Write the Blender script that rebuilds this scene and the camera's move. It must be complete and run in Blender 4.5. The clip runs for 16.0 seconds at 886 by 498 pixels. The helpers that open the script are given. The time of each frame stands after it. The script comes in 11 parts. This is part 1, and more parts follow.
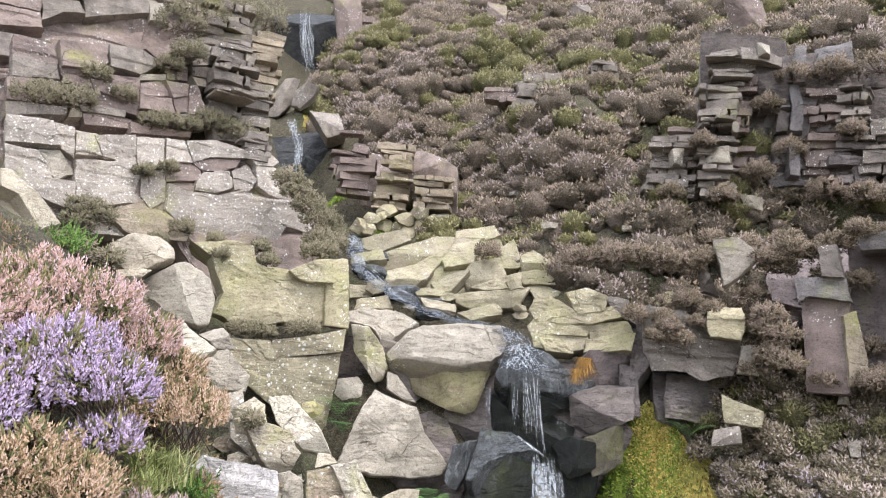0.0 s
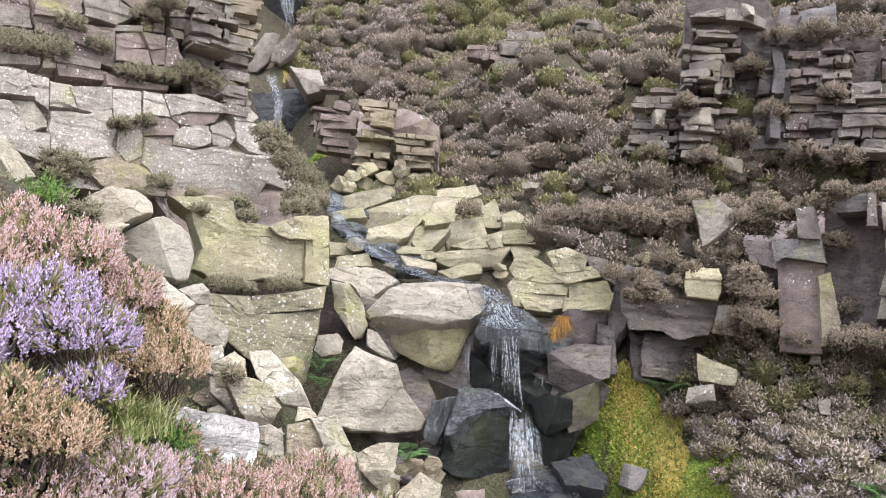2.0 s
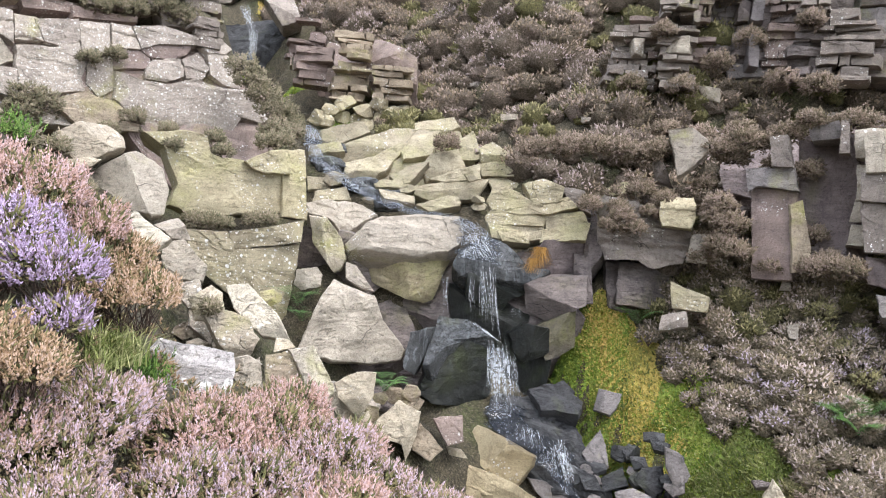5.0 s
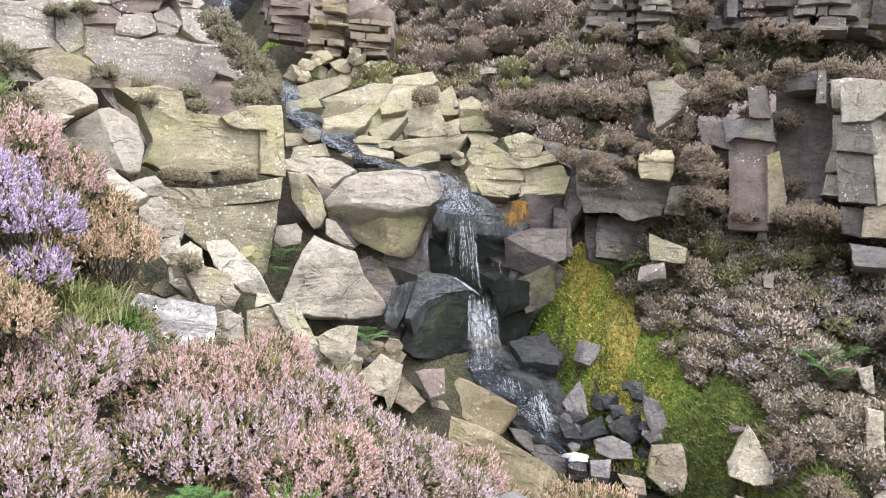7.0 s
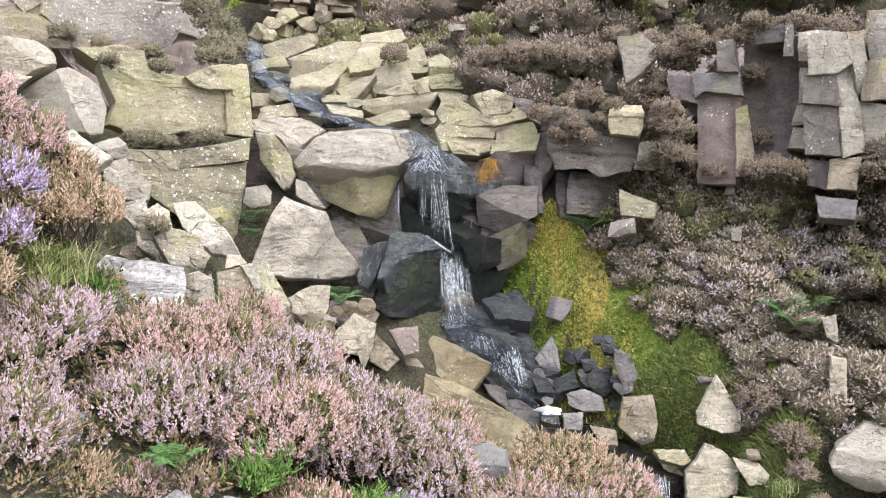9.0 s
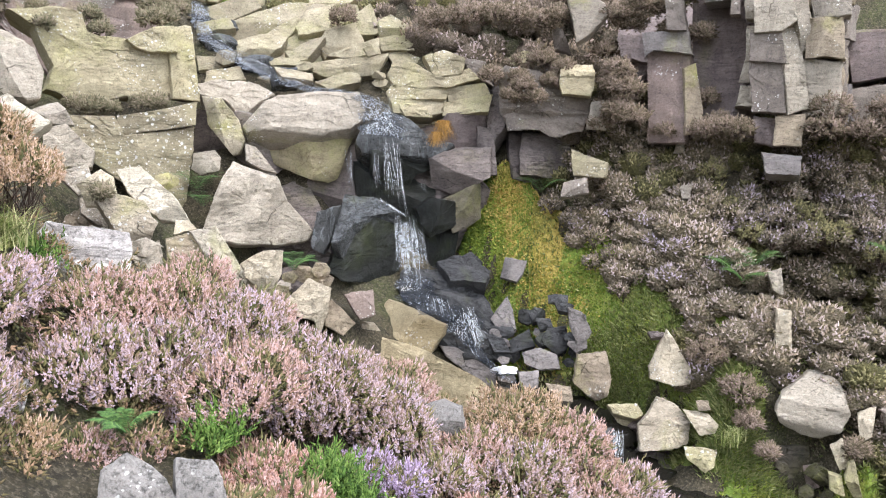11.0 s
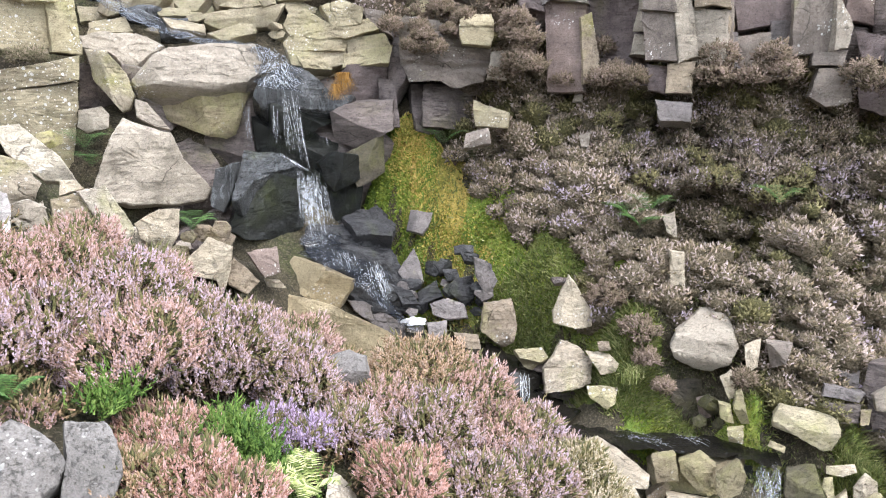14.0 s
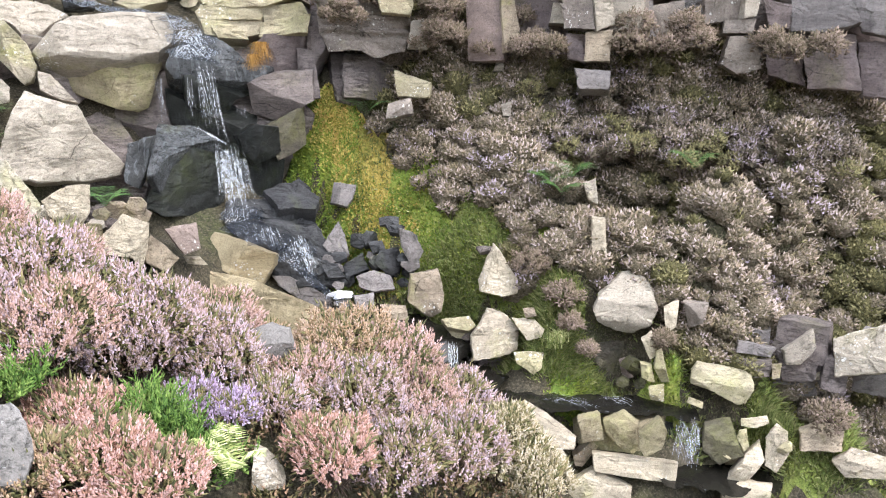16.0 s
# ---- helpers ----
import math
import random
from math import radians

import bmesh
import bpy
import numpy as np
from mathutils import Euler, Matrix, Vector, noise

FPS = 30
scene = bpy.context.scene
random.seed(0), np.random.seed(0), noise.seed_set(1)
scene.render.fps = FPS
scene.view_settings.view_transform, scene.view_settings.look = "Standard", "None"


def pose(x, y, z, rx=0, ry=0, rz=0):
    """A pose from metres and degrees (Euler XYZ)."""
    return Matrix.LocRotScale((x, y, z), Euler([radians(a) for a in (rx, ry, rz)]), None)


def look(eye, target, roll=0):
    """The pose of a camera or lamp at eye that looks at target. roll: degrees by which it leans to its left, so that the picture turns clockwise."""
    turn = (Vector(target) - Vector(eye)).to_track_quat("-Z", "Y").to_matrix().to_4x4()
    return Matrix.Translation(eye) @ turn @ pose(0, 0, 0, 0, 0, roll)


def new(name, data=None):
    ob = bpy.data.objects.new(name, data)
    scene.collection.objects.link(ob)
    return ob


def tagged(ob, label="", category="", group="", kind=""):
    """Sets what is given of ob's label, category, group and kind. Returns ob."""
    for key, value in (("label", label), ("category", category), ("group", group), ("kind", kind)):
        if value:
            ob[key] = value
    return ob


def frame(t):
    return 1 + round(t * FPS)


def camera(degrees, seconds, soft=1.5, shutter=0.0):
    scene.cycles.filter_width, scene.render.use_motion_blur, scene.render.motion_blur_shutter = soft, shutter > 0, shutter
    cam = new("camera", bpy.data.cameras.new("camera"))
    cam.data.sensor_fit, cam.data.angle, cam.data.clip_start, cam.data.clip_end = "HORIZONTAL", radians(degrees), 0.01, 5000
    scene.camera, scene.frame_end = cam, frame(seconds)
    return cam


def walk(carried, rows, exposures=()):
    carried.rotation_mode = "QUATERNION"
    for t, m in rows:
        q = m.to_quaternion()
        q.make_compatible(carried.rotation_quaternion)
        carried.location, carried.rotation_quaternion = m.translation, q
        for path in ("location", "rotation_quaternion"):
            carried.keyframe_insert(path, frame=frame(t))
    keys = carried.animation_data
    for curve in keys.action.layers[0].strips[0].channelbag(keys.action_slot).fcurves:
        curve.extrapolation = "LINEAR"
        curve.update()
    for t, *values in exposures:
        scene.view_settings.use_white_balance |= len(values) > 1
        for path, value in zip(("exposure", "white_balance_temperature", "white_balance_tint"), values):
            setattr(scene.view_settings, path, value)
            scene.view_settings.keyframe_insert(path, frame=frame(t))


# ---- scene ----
# ---- camera ----
cam = camera(59.44, 16.0, soft=1.05)
ROWS = [
    (0.0, 0.000, 0.000, 0.000, 95.021, -5.230, -0.459),
    (0.5, -0.004, -0.006, -0.015, 94.361, -5.408, -0.846),
    (1.0, -0.001, -0.002, -0.024, 93.685, -5.566, -1.205),
    (1.5, -0.006, 0.003, -0.036, 93.032, -5.706, -1.603),
    (2.0, -0.009, 0.009, -0.043, 92.321, -5.771, -1.986),
    (2.5, 0.000, 0.005, -0.050, 91.595, -5.784, -2.244),
    (3.0, 0.023, -0.002, -0.055, 90.830, -5.696, -2.391),
    (3.5, 0.057, -0.016, -0.058, 90.028, -5.537, -2.445),
    (4.0, 0.072, -0.019, -0.062, 89.233, -5.381, -2.616),
    (6.5, 0.099, -0.050, -0.104, 85.445, -4.626, -4.135),
    (7.0, 0.099, -0.050, -0.120, 84.748, -4.451, -4.559),
    (7.5, 0.101, -0.050, -0.125, 84.011, -4.251, -4.976),
    (8.0, 0.100, -0.049, -0.129, 83.294, -4.013, -5.470),
    (8.5, 0.115, -0.048, -0.143, 82.675, -3.824, -5.973),
    (9.0, 0.116, -0.045, -0.159, 82.089, -3.687, -6.663),
    (11.5, 0.155, -0.037, -0.220, 79.289, -2.844, -11.008),
    (12.0, 0.161, -0.036, -0.226, 78.720, -2.658, -12.077),
    (12.5, 0.169, -0.043, -0.226, 78.151, -2.508, -13.167),
    (13.0, 0.187, -0.047, -0.234, 77.705, -2.429, -14.278),
    (13.5, 0.201, -0.053, -0.239, 77.294, -2.420, -15.498),
    (14.0, 0.213, -0.056, -0.245, 76.931, -2.464, -16.813),
    (14.5, 0.230, -0.063, -0.259, 76.625, -2.543, -18.184),
    (15.0, 0.236, -0.064, -0.261, 76.194, -2.576, -19.632),
    (15.5, 0.240, -0.061, -0.277, 75.778, -2.518, -21.033),
    (16.0, 0.242, -0.050, -0.290, 75.283, -2.279, -22.367),
]
walk(cam, [(t, pose(x, y, z, rx, ry, rz)) for t, x, y, z, rx, ry, rz in ROWS],
     exposures=[(0.0, 0.05), (4.0, 0.06), (8.0, 0.09), (12.0, 0.14), (14.5, 0.20), (16.0, 0.32)])

# ---- light: bright overcast with a veiled sun ----
SUN_ELEV, SUN_AZ = radians(58), radians(150)   # azimuth from +y towards +x
world = bpy.data.worlds.new("world")
scene.world = world
world.use_nodes = True
wn = world.node_tree
sky = wn.nodes.new("ShaderNodeTexSky")
sky.sky_type, sky.sun_disc = "NISHITA", False
sky.sun_elevation, sky.sun_rotation = SUN_ELEV, SUN_AZ
sky.air_density, sky.dust_density, sky.ozone_density = 1.0, 4.0, 1.0
wash = wn.nodes.new("ShaderNodeMixRGB")
wash.inputs[0].default_value = 0.7
wash.inputs[2].default_value = (7.8, 8.4, 9.6, 1)
wn.links.new(sky.outputs[0], wash.inputs[1])
wn.links.new(wash.outputs[0], wn.nodes["Background"].inputs[0])
wn.nodes["Background"].inputs[1].default_value = 0.45
sun = new("sun", bpy.data.lights.new("sun", "SUN"))
sun.data.energy, sun.data.angle, sun.data.color = 1.3, radians(22), (1.0, 0.975, 0.95)
sun.matrix_world = look((20 * math.sin(SUN_AZ) * math.cos(SUN_ELEV), 20 * math.cos(SUN_AZ) * math.cos(SUN_ELEV), 20 * math.sin(SUN_ELEV)), (0, 0, 0))


# ---- materials ----
def material(name, rough=0.9):
    m = bpy.data.materials.new(name)
    m.use_nodes = True
    b = m.node_tree.nodes["Principled BSDF"]
    b.inputs["Roughness"].default_value = rough
    b.inputs["Specular IOR Level"].default_value = 0.3
    return m, m.node_tree, b


def node(nt, kind, **values):
    n = nt.nodes.new(kind)
    for k, v in values.items():
        key = int(k[1:]) if k[0] == "i" and k[1:].isdigit() else k.replace("_", " ")
        n.inputs[key].default_value = v
    return n


def noise_tex(nt, where, scale, detail=6, rough=0.6, distortion=0.0):
    n = node(nt, "ShaderNodeTexNoise", Scale=scale, Detail=detail, Roughness=rough, Distortion=distortion)
    nt.links.new(where, n.inputs["Vector"])
    return n.outputs["Fac"]


def ramp(nt, fac, stops):
    r = nt.nodes.new("ShaderNodeValToRGB")
    while len(r.color_ramp.elements) < len(stops):
        r.color_ramp.elements.new(0.5)
    for e, (p, c) in zip(r.color_ramp.elements, stops):
        e.position, e.color = p, (*c, 1) if len(c) == 3 else c
    nt.links.new(fac, r.inputs[0])
    return r.outputs[0]


def grey(a):
    return (a, a, a)


def mix(nt, fac, a, b, how="MIX"):
    m = nt.nodes.new("ShaderNodeMixRGB")
    m.blend_type = how
    for i, v in enumerate((fac, a, b)):
        if hasattr(v, "links"):
            nt.links.new(v, m.inputs[i])
        else:
            m.inputs[i].default_value = v if i == 0 else (*v, 1)
    return m.outputs[0]


def bump(nt, b, height, strength, dist):
    n = node(nt, "ShaderNodeBump", Strength=strength, Distance=dist)
    nt.links.new(height, n.inputs["Height"])
    nt.links.new(n.outputs[0], b.inputs["Normal"])


def place(nt, jitter=True, squash=1.0):
    """World position, shifted by each object's random number, so that no two rocks share a pattern."""
    g = nt.nodes.new("ShaderNodeNewGeometry")
    v = g.outputs["Position"]
    if squash != 1.0:
        mp = node(nt, "ShaderNodeMapping", Scale=(1, 1, squash))
        nt.links.new(v, mp.inputs[0])
        v = mp.outputs[0]
    return v


def stone(name, light, dark, lichen=0.3, moss=0.2, wet=0.0, moss_colour=(0.30, 0.30, 0.08), grain=1.0, crust=17.0, beds=0.2, glint_film=0.0, shine=0.4):
    """Gritstone: grainy, bedded, cracked, with pale crusts of lichen and a yellow-green bloom."""
    m, nt, b = material(name, 0.92 - 0.62 * wet)
    p = place(nt)
    flat = place(nt, squash=1.0 + 4.0 * beds)
    big = noise_tex(nt, p, 1.3, 5, 0.6, 0.4)
    mid = noise_tex(nt, flat, 3.2, 9, 0.72, 0.5)
    fine = noise_tex(nt, p, 95.0, 3, 0.75)
    col = ramp(nt, mid, [(0.3, dark), (0.5, tuple(0.62 * a + 0.38 * c for a, c in zip(light, dark))), (0.66, light)])
    info = nt.nodes.new("ShaderNodeObjectInfo")
    tone = ramp(nt, info.outputs["Random"], [(0.0, (0.82, 0.80, 0.79, 1)), (0.5, (1.0, 0.99, 0.96, 1)), (1.0, (1.12, 1.10, 1.06, 1))])
    col = mix(nt, 1.0, col, tone, "MULTIPLY")
    # iron and damp stains run down the face
    drip = nt.nodes.new("ShaderNodeMapping")
    drip.inputs["Scale"].default_value = (3.2, 3.2, 0.5)
    nt.links.new(p, drip.inputs[0])
    stain = noise_tex(nt, drip.outputs[0], 1.5, 7, 0.66)
    col = mix(nt, ramp(nt, stain, [(0.52, grey(0.0)), (0.70, grey(0.5))]), col, tuple(0.55 * c for c in dark))
    if moss:
        f = ramp(nt, big, [(0.62 - 0.35 * moss, grey(0.0)), (0.80 - 0.3 * moss, grey(0.85))])
        brk = ramp(nt, noise_tex(nt, p, 9, 6, 0.7), [(0.3, grey(0.15)), (0.62, grey(1.0))])
        col = mix(nt, mix(nt, 1.0, f, brk, "MULTIPLY"), col, moss_colour)
    if lichen:
        spots = None
        nz = node(nt, "ShaderNodeTexNoise", Scale=22.0, Detail=4.0)
        nt.links.new(p, nz.inputs["Vector"])
        bent = mix(nt, 0.035, p, nz.outputs["Color"], "ADD")
        for s in (crust, 2.3 * crust):
            cell = node(nt, "ShaderNodeTexVoronoi", Scale=s, Randomness=1.0)
            nt.links.new(bent, cell.inputs["Vector"])
            wide = node(nt, "ShaderNodeMath", i1=0.38)
            wide.operation = "MULTIPLY"
            nt.links.new(cell.outputs["Color"], wide.inputs[0])
            gap = node(nt, "ShaderNodeMath")
            gap.operation = "SUBTRACT"
            nt.links.new(wide.outputs[0], gap.inputs[0])
            nt.links.new(cell.outputs["Distance"], gap.inputs[1])
            spot = ramp(nt, gap.outputs[0], [(0.0, grey(0.0)), (0.05, grey(1.0))])
            spots = spot if spots is None else mix(nt, 1.0, spots, spot, "LIGHTEN")
        patch = ramp(nt, noise_tex(nt, p, 1.9, 4, 0.6), [(0.60 - 0.3 * lichen, grey(0.0)), (0.66 - 0.25 * lichen, grey(1.0))])
        col = mix(nt, mix(nt, 1.0, spots, patch, "MULTIPLY"), col, (0.70, 0.68, 0.64))
    # long fractures, broken off here and there
    crack = node(nt, "ShaderNodeTexVoronoi", Scale=1.15)
    crack.feature = "DISTANCE_TO_EDGE"
    wv = node(nt, "ShaderNodeTexNoise", Scale=2.2, Detail=3.0)
    nt.links.new(flat, wv.inputs["Vector"])
    nt.links.new(mix(nt, 0.3, flat, wv.outputs["Color"], "ADD"), crack.inputs["Vector"])
    rift = ramp(nt, crack.outputs["Distance"], [(0.0, grey(0.15)), (0.008, grey(1.0))])
    gone = ramp(nt, noise_tex(nt, p, 1.7, 3, 0.5), [(0.34, grey(0.0)), (0.44, grey(1.0))])
    rift = mix(nt, gone, rift, grey(1.0))
    col = mix(nt, rift, tuple(0.28 * c for c in dark), col)
    # hairline splits
    hair = node(nt, "ShaderNodeTexVoronoi", Scale=4.6)
    hair.feature = "DISTANCE_TO_EDGE"
    nt.links.new(mix(nt, 0.12, flat, wv.outputs["Color"], "ADD"), hair.inputs["Vector"])
    split = ramp(nt, hair.outputs["Distance"], [(0.0, grey(0.5)), (0.018, grey(1.0))])
    some = ramp(nt, noise_tex(nt, p, 3.1, 4, 0.6), [(0.33, grey(0.0)), (0.42, grey(1.0))])
    col = mix(nt, 1.0, col, mix(nt, some, split, grey(1.0)), "MULTIPLY")
    pit = ramp(nt, noise_tex(nt, p, 34.0, 8, 0.8), [(0.33, grey(0.52)), (0.46, grey(0.99)), (0.66, grey(1.15))])
    col = mix(nt, 1.0, col, pit, "MULTIPLY")
    col = mix(nt, 1.0, col, ramp(nt, fine, [(0.3, grey(0.76)), (0.5, grey(1.0)), (0.7, grey(1.15))]), "MULTIPLY")
    thin = place(nt, squash=9.0)
    seam = ramp(nt, noise_tex(nt, thin, 1.5, 6, 0.6, 0.5), [(0.36, grey(1.0)), (0.375, grey(0.45)), (0.39, grey(1.06)), (0.455, grey(1.0)), (0.47, grey(0.3)), (0.485, grey(1.0)), (0.55, grey(1.06)), (0.56, grey(0.5)), (0.575, grey(1.0)), (0.64, grey(1.0)), (0.652, grey(0.4)), (0.67, grey(1.08))])
    col = mix(nt, min(1.0, 1.2 * beds), col, seam, "MULTIPLY")
    if glint_film:
        # thin runs of water over the wet face, their glints painted as pale streaks
        run = nt.nodes.new("ShaderNodeMapping")
        run.inputs["Scale"].default_value = (9.0, 9.0, 1.6)
        nt.links.new(p, run.inputs[0])
        thread = ramp(nt, noise_tex(nt, run.outputs[0], 1.6, 6, 0.65, 0.8), [(0.52, grey(0.0)), (0.60, grey(glint_film)), (0.66, grey(0.0)), (0.72, grey(glint_film))])
        col = mix(nt, thread, col, (0.42, 0.45, 0.48))
    nt.links.new(col, b.inputs["Base Color"])
    h = mix(nt, 0.35, mid, fine)
    h = mix(nt, 0.35, h, pit)
    h = mix(nt, 0.35, h, rift)
    h = mix(nt, 0.8 * beds, h, seam)
    bump(nt, b, h, 1.0 * grain, 0.05)
    if wet:
        b.inputs["Specular IOR Level"].default_value = shine
    return m


PALE = stone("pale_gritstone", (0.53, 0.465, 0.365), (0.345, 0.295, 0.225), 0.12, 0.15)
GREY = stone("grey_gritstone", (0.45, 0.395, 0.345), (0.28, 0.242, 0.212), 0.8, 0.12)
YELLOW = stone("algae_gritstone", (0.45, 0.395, 0.275), (0.285, 0.245, 0.165), 0.3, 0.5, moss_colour=(0.40, 0.37, 0.19), beds=0.2)
CRAG = stone("purple_brown_gritstone", (0.265, 0.217, 0.210), (0.133, 0.106, 0.104), 0.0, 0.15, moss_colour=(0.159, 0.148, 0.074), beds=0.2)
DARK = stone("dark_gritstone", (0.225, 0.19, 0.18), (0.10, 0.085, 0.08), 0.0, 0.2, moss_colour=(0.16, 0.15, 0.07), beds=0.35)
BROWN = stone("brown_gritstone", (0.31, 0.242, 0.215), (0.165, 0.128, 0.115), 0.3, 0.12, beds=0.12)
WET = stone("wet_gritstone", (0.026, 0.028, 0.024), (0.006, 0.007, 0.006), 0.0, 0.35, wet=1.0, glint_film=0.04, shine=0.3, moss_colour=(0.05, 0.06, 0.02))

BRIGHT = stone("bleached_gritstone", (0.66, 0.60, 0.50), (0.50, 0.445, 0.36), 0.1, 0.05)
YELLOWLICHEN = stone("lichened_algae_gritstone", (0.43, 0.38, 0.27), (0.27, 0.228, 0.155), 0.95, 0.45, moss_colour=(0.38, 0.345, 0.19), crust=13.0)
# wet stone with part of the sky's sheen put into a paler colour than WET
WETSHEEN = stone("sheen_tinted_wet_gritstone", (0.06, 0.064, 0.068), (0.014, 0.015, 0.016), 0.0, 0.1, wet=1.15, glint_film=0.10, shine=0.8, moss_colour=(0.12, 0.13, 0.07))
SLATE = stone("dark_slaty_gritstone", (0.085, 0.086, 0.09), (0.03, 0.03, 0.032), 0.0, 0.15, moss_colour=(0.07, 0.08, 0.03), beds=0.35)
BOULDER = stone("boulder_gritstone", (0.35, 0.3, 0.205), (0.175, 0.14, 0.095), 0.1, 0.45, moss_colour=(0.34, 0.32, 0.15))
GREYPALE = stone("light_grey_gritstone", (0.45, 0.4, 0.335), (0.285, 0.25, 0.205), 0.15, 0.08)
YELLOWPALE = stone("washed_gritstone", (0.46, 0.405, 0.3), (0.27, 0.235, 0.168), 0.1, 0.5, moss_colour=(0.31, 0.295, 0.145))
TAN = stone("tan_gritstone", (0.52, 0.435, 0.285), (0.37, 0.3, 0.19), 0.05, 0.2)
BROWNPALE = stone("buff_gritstone", (0.4, 0.33, 0.25), (0.23, 0.187, 0.14), 0.1, 0.3)
GREYBROWN = stone("weathered_gritstone", (0.31, 0.268, 0.235), (0.15, 0.127, 0.112), 0.15, 0.08, beds=0.13)
PURPLE = stone("slate_grey_gritstone", (0.25, 0.227, 0.222), (0.13, 0.117, 0.115), 0.0, 0.1)
DARKMOSS = stone("mossy_dark_gritstone", (0.15, 0.13, 0.10), (0.06, 0.055, 0.045), 0.0, 0.6, moss_colour=(0.15, 0.15, 0.045))
BANKSTONE = stone("bank_gritstone", (0.25, 0.235, 0.225), (0.15, 0.14, 0.133), 0.08, 0.04, beds=0.03)
LICHEN = stone("lichened_grey_gritstone", (0.46, 0.43, 0.42), (0.28, 0.26, 0.25), 1.0, 0.05, crust=6.0)
WETGREY = stone("wet_grey_gritstone", (0.085, 0.088, 0.09), (0.022, 0.023, 0.024), 0.0, 0.1, wet=0.85, glint_film=0.3, moss_colour=(0.10, 0.12, 0.05))


def ground_material():
    m, nt, b = material("heath_soil", 0.98)
    p = place(nt)
    n1 = noise_tex(nt, p, 1.1, 6, 0.65)
    n2 = noise_tex(nt, p, 14.0, 8, 0.75)
    col = ramp(nt, n1, [(0.35, (0.065, 0.055, 0.036)), (0.5, (0.105, 0.09, 0.056)), (0.64, (0.10, 0.11, 0.045))])
    col = mix(nt, ramp(nt, n2, [(0.4, grey(0.75)), (0.6, grey(0.0))]), col, (0.03, 0.026, 0.02))
    n3 = noise_tex(nt, p, 45.0, 5, 0.7)
    col = mix(nt, ramp(nt, n3, [(0.5, grey(0.0)), (0.66, grey(0.8))]), col, (0.24, 0.20, 0.14))
    nt.links.new(col, b.inputs["Base Color"])
    bump(nt, b, n2, 1.0, 0.08)
    return m


SOIL = ground_material()


def leafy(name, stops, spread=0.6, scale=1.6, rough=0.85):
    """Plant colour: drifts of a few colours over the bank, and every sprig a little its own."""
    m, nt, b = material(name, rough)
    g = nt.nodes.new("ShaderNodeNewGeometry")
    drift = mix(nt, 0.45, noise_tex(nt, g.outputs["Position"], scale, 5, 0.65), noise_tex(nt, g.outputs["Position"], 3.4 * scale, 3, 0.6))
    mth = node(nt, "ShaderNodeMath", i1=spread)
    mth.operation = "MULTIPLY_ADD"
    nt.links.new(g.outputs["Random Per Island"], mth.inputs[0])
    sub = node(nt, "ShaderNodeMath", i1=spread * 0.5)
    sub.operation = "SUBTRACT"
    nt.links.new(drift, sub.inputs[0])
    nt.links.new(sub.outputs[0], mth.inputs[2])
    col = ramp(nt, mth.outputs[0], stops)
    fleck = noise_tex(nt, g.outputs["Position"], 120.0, 2, 0.5)
    col = mix(nt, 1.0, col, ramp(nt, fleck, [(0.35, grey(0.8)), (0.65, grey(1.12))]), "MULTIPLY")
    nt.links.new(col, b.inputs["Base Color"])
    b.inputs["Subsurface Weight"].default_value = 0.0
    return m


HEATH_FAR = leafy("hillside_heather", [(0.2, (0.10, 0.085, 0.045)), (0.40, (0.20, 0.15, 0.095)), (0.55, (0.275, 0.205, 0.15)), (0.75, (0.36, 0.275, 0.235))], 0.5, 1.7)
HEATH_PINK = leafy("pink_hillside_heather", [(0.2, (0.14, 0.11, 0.08)), (0.4, (0.245, 0.187, 0.155)), (0.6, (0.335, 0.26, 0.24)), (0.8, (0.43, 0.345, 0.345))], 0.5, 1.7)
HEATH_RIGHT = leafy("dusky_heather", [(0.15, (0.121, 0.110, 0.050)), (0.34, (0.220, 0.176, 0.105)), (0.48, (0.314, 0.242, 0.182)), (0.62, (0.391, 0.314, 0.264)), (0.8, (0.484, 0.396, 0.380))], 0.5, 2.2)
HEATH_MAUVE = leafy("mauve_bank_heather", [(0.2, (0.173, 0.140, 0.103)), (0.42, (0.292, 0.232, 0.221)), (0.6, (0.389, 0.319, 0.346)), (0.8, (0.497, 0.410, 0.486))], 0.6, 1.4)
BILBERRY = leafy("olive_bilberry", [(0.2, (0.085, 0.08, 0.038)), (0.45, (0.17, 0.15, 0.07)), (0.6, (0.24, 0.21, 0.10)), (0.8, (0.30, 0.27, 0.13))], 0.6, 1.4)
# low foliage, its colour darkened to shade the bushes below their tops
UNDER_FAR = leafy("shade_dark_heather_skirts", [(0.25, (0.08, 0.068, 0.044)), (0.5, (0.145, 0.12, 0.08)), (0.75, (0.22, 0.175, 0.135))], 0.6, 1.5)
def body(name, stops):
    """The closed crown of a heather bush: fine specks of flower and leaf over drifts of colour."""
    m, nt, b = material(name, 0.95)
    g = nt.nodes.new("ShaderNodeNewGeometry")
    speck = noise_tex(nt, g.outputs["Position"], 38.0, 4, 0.75)
    drift = noise_tex(nt, g.outputs["Position"], 1.6, 4, 0.6)
    col = ramp(nt, mix(nt, 0.35, speck, drift), stops)
    nt.links.new(col, b.inputs["Base Color"])
    bump(nt, b, speck, 1.0, 0.06)
    return m


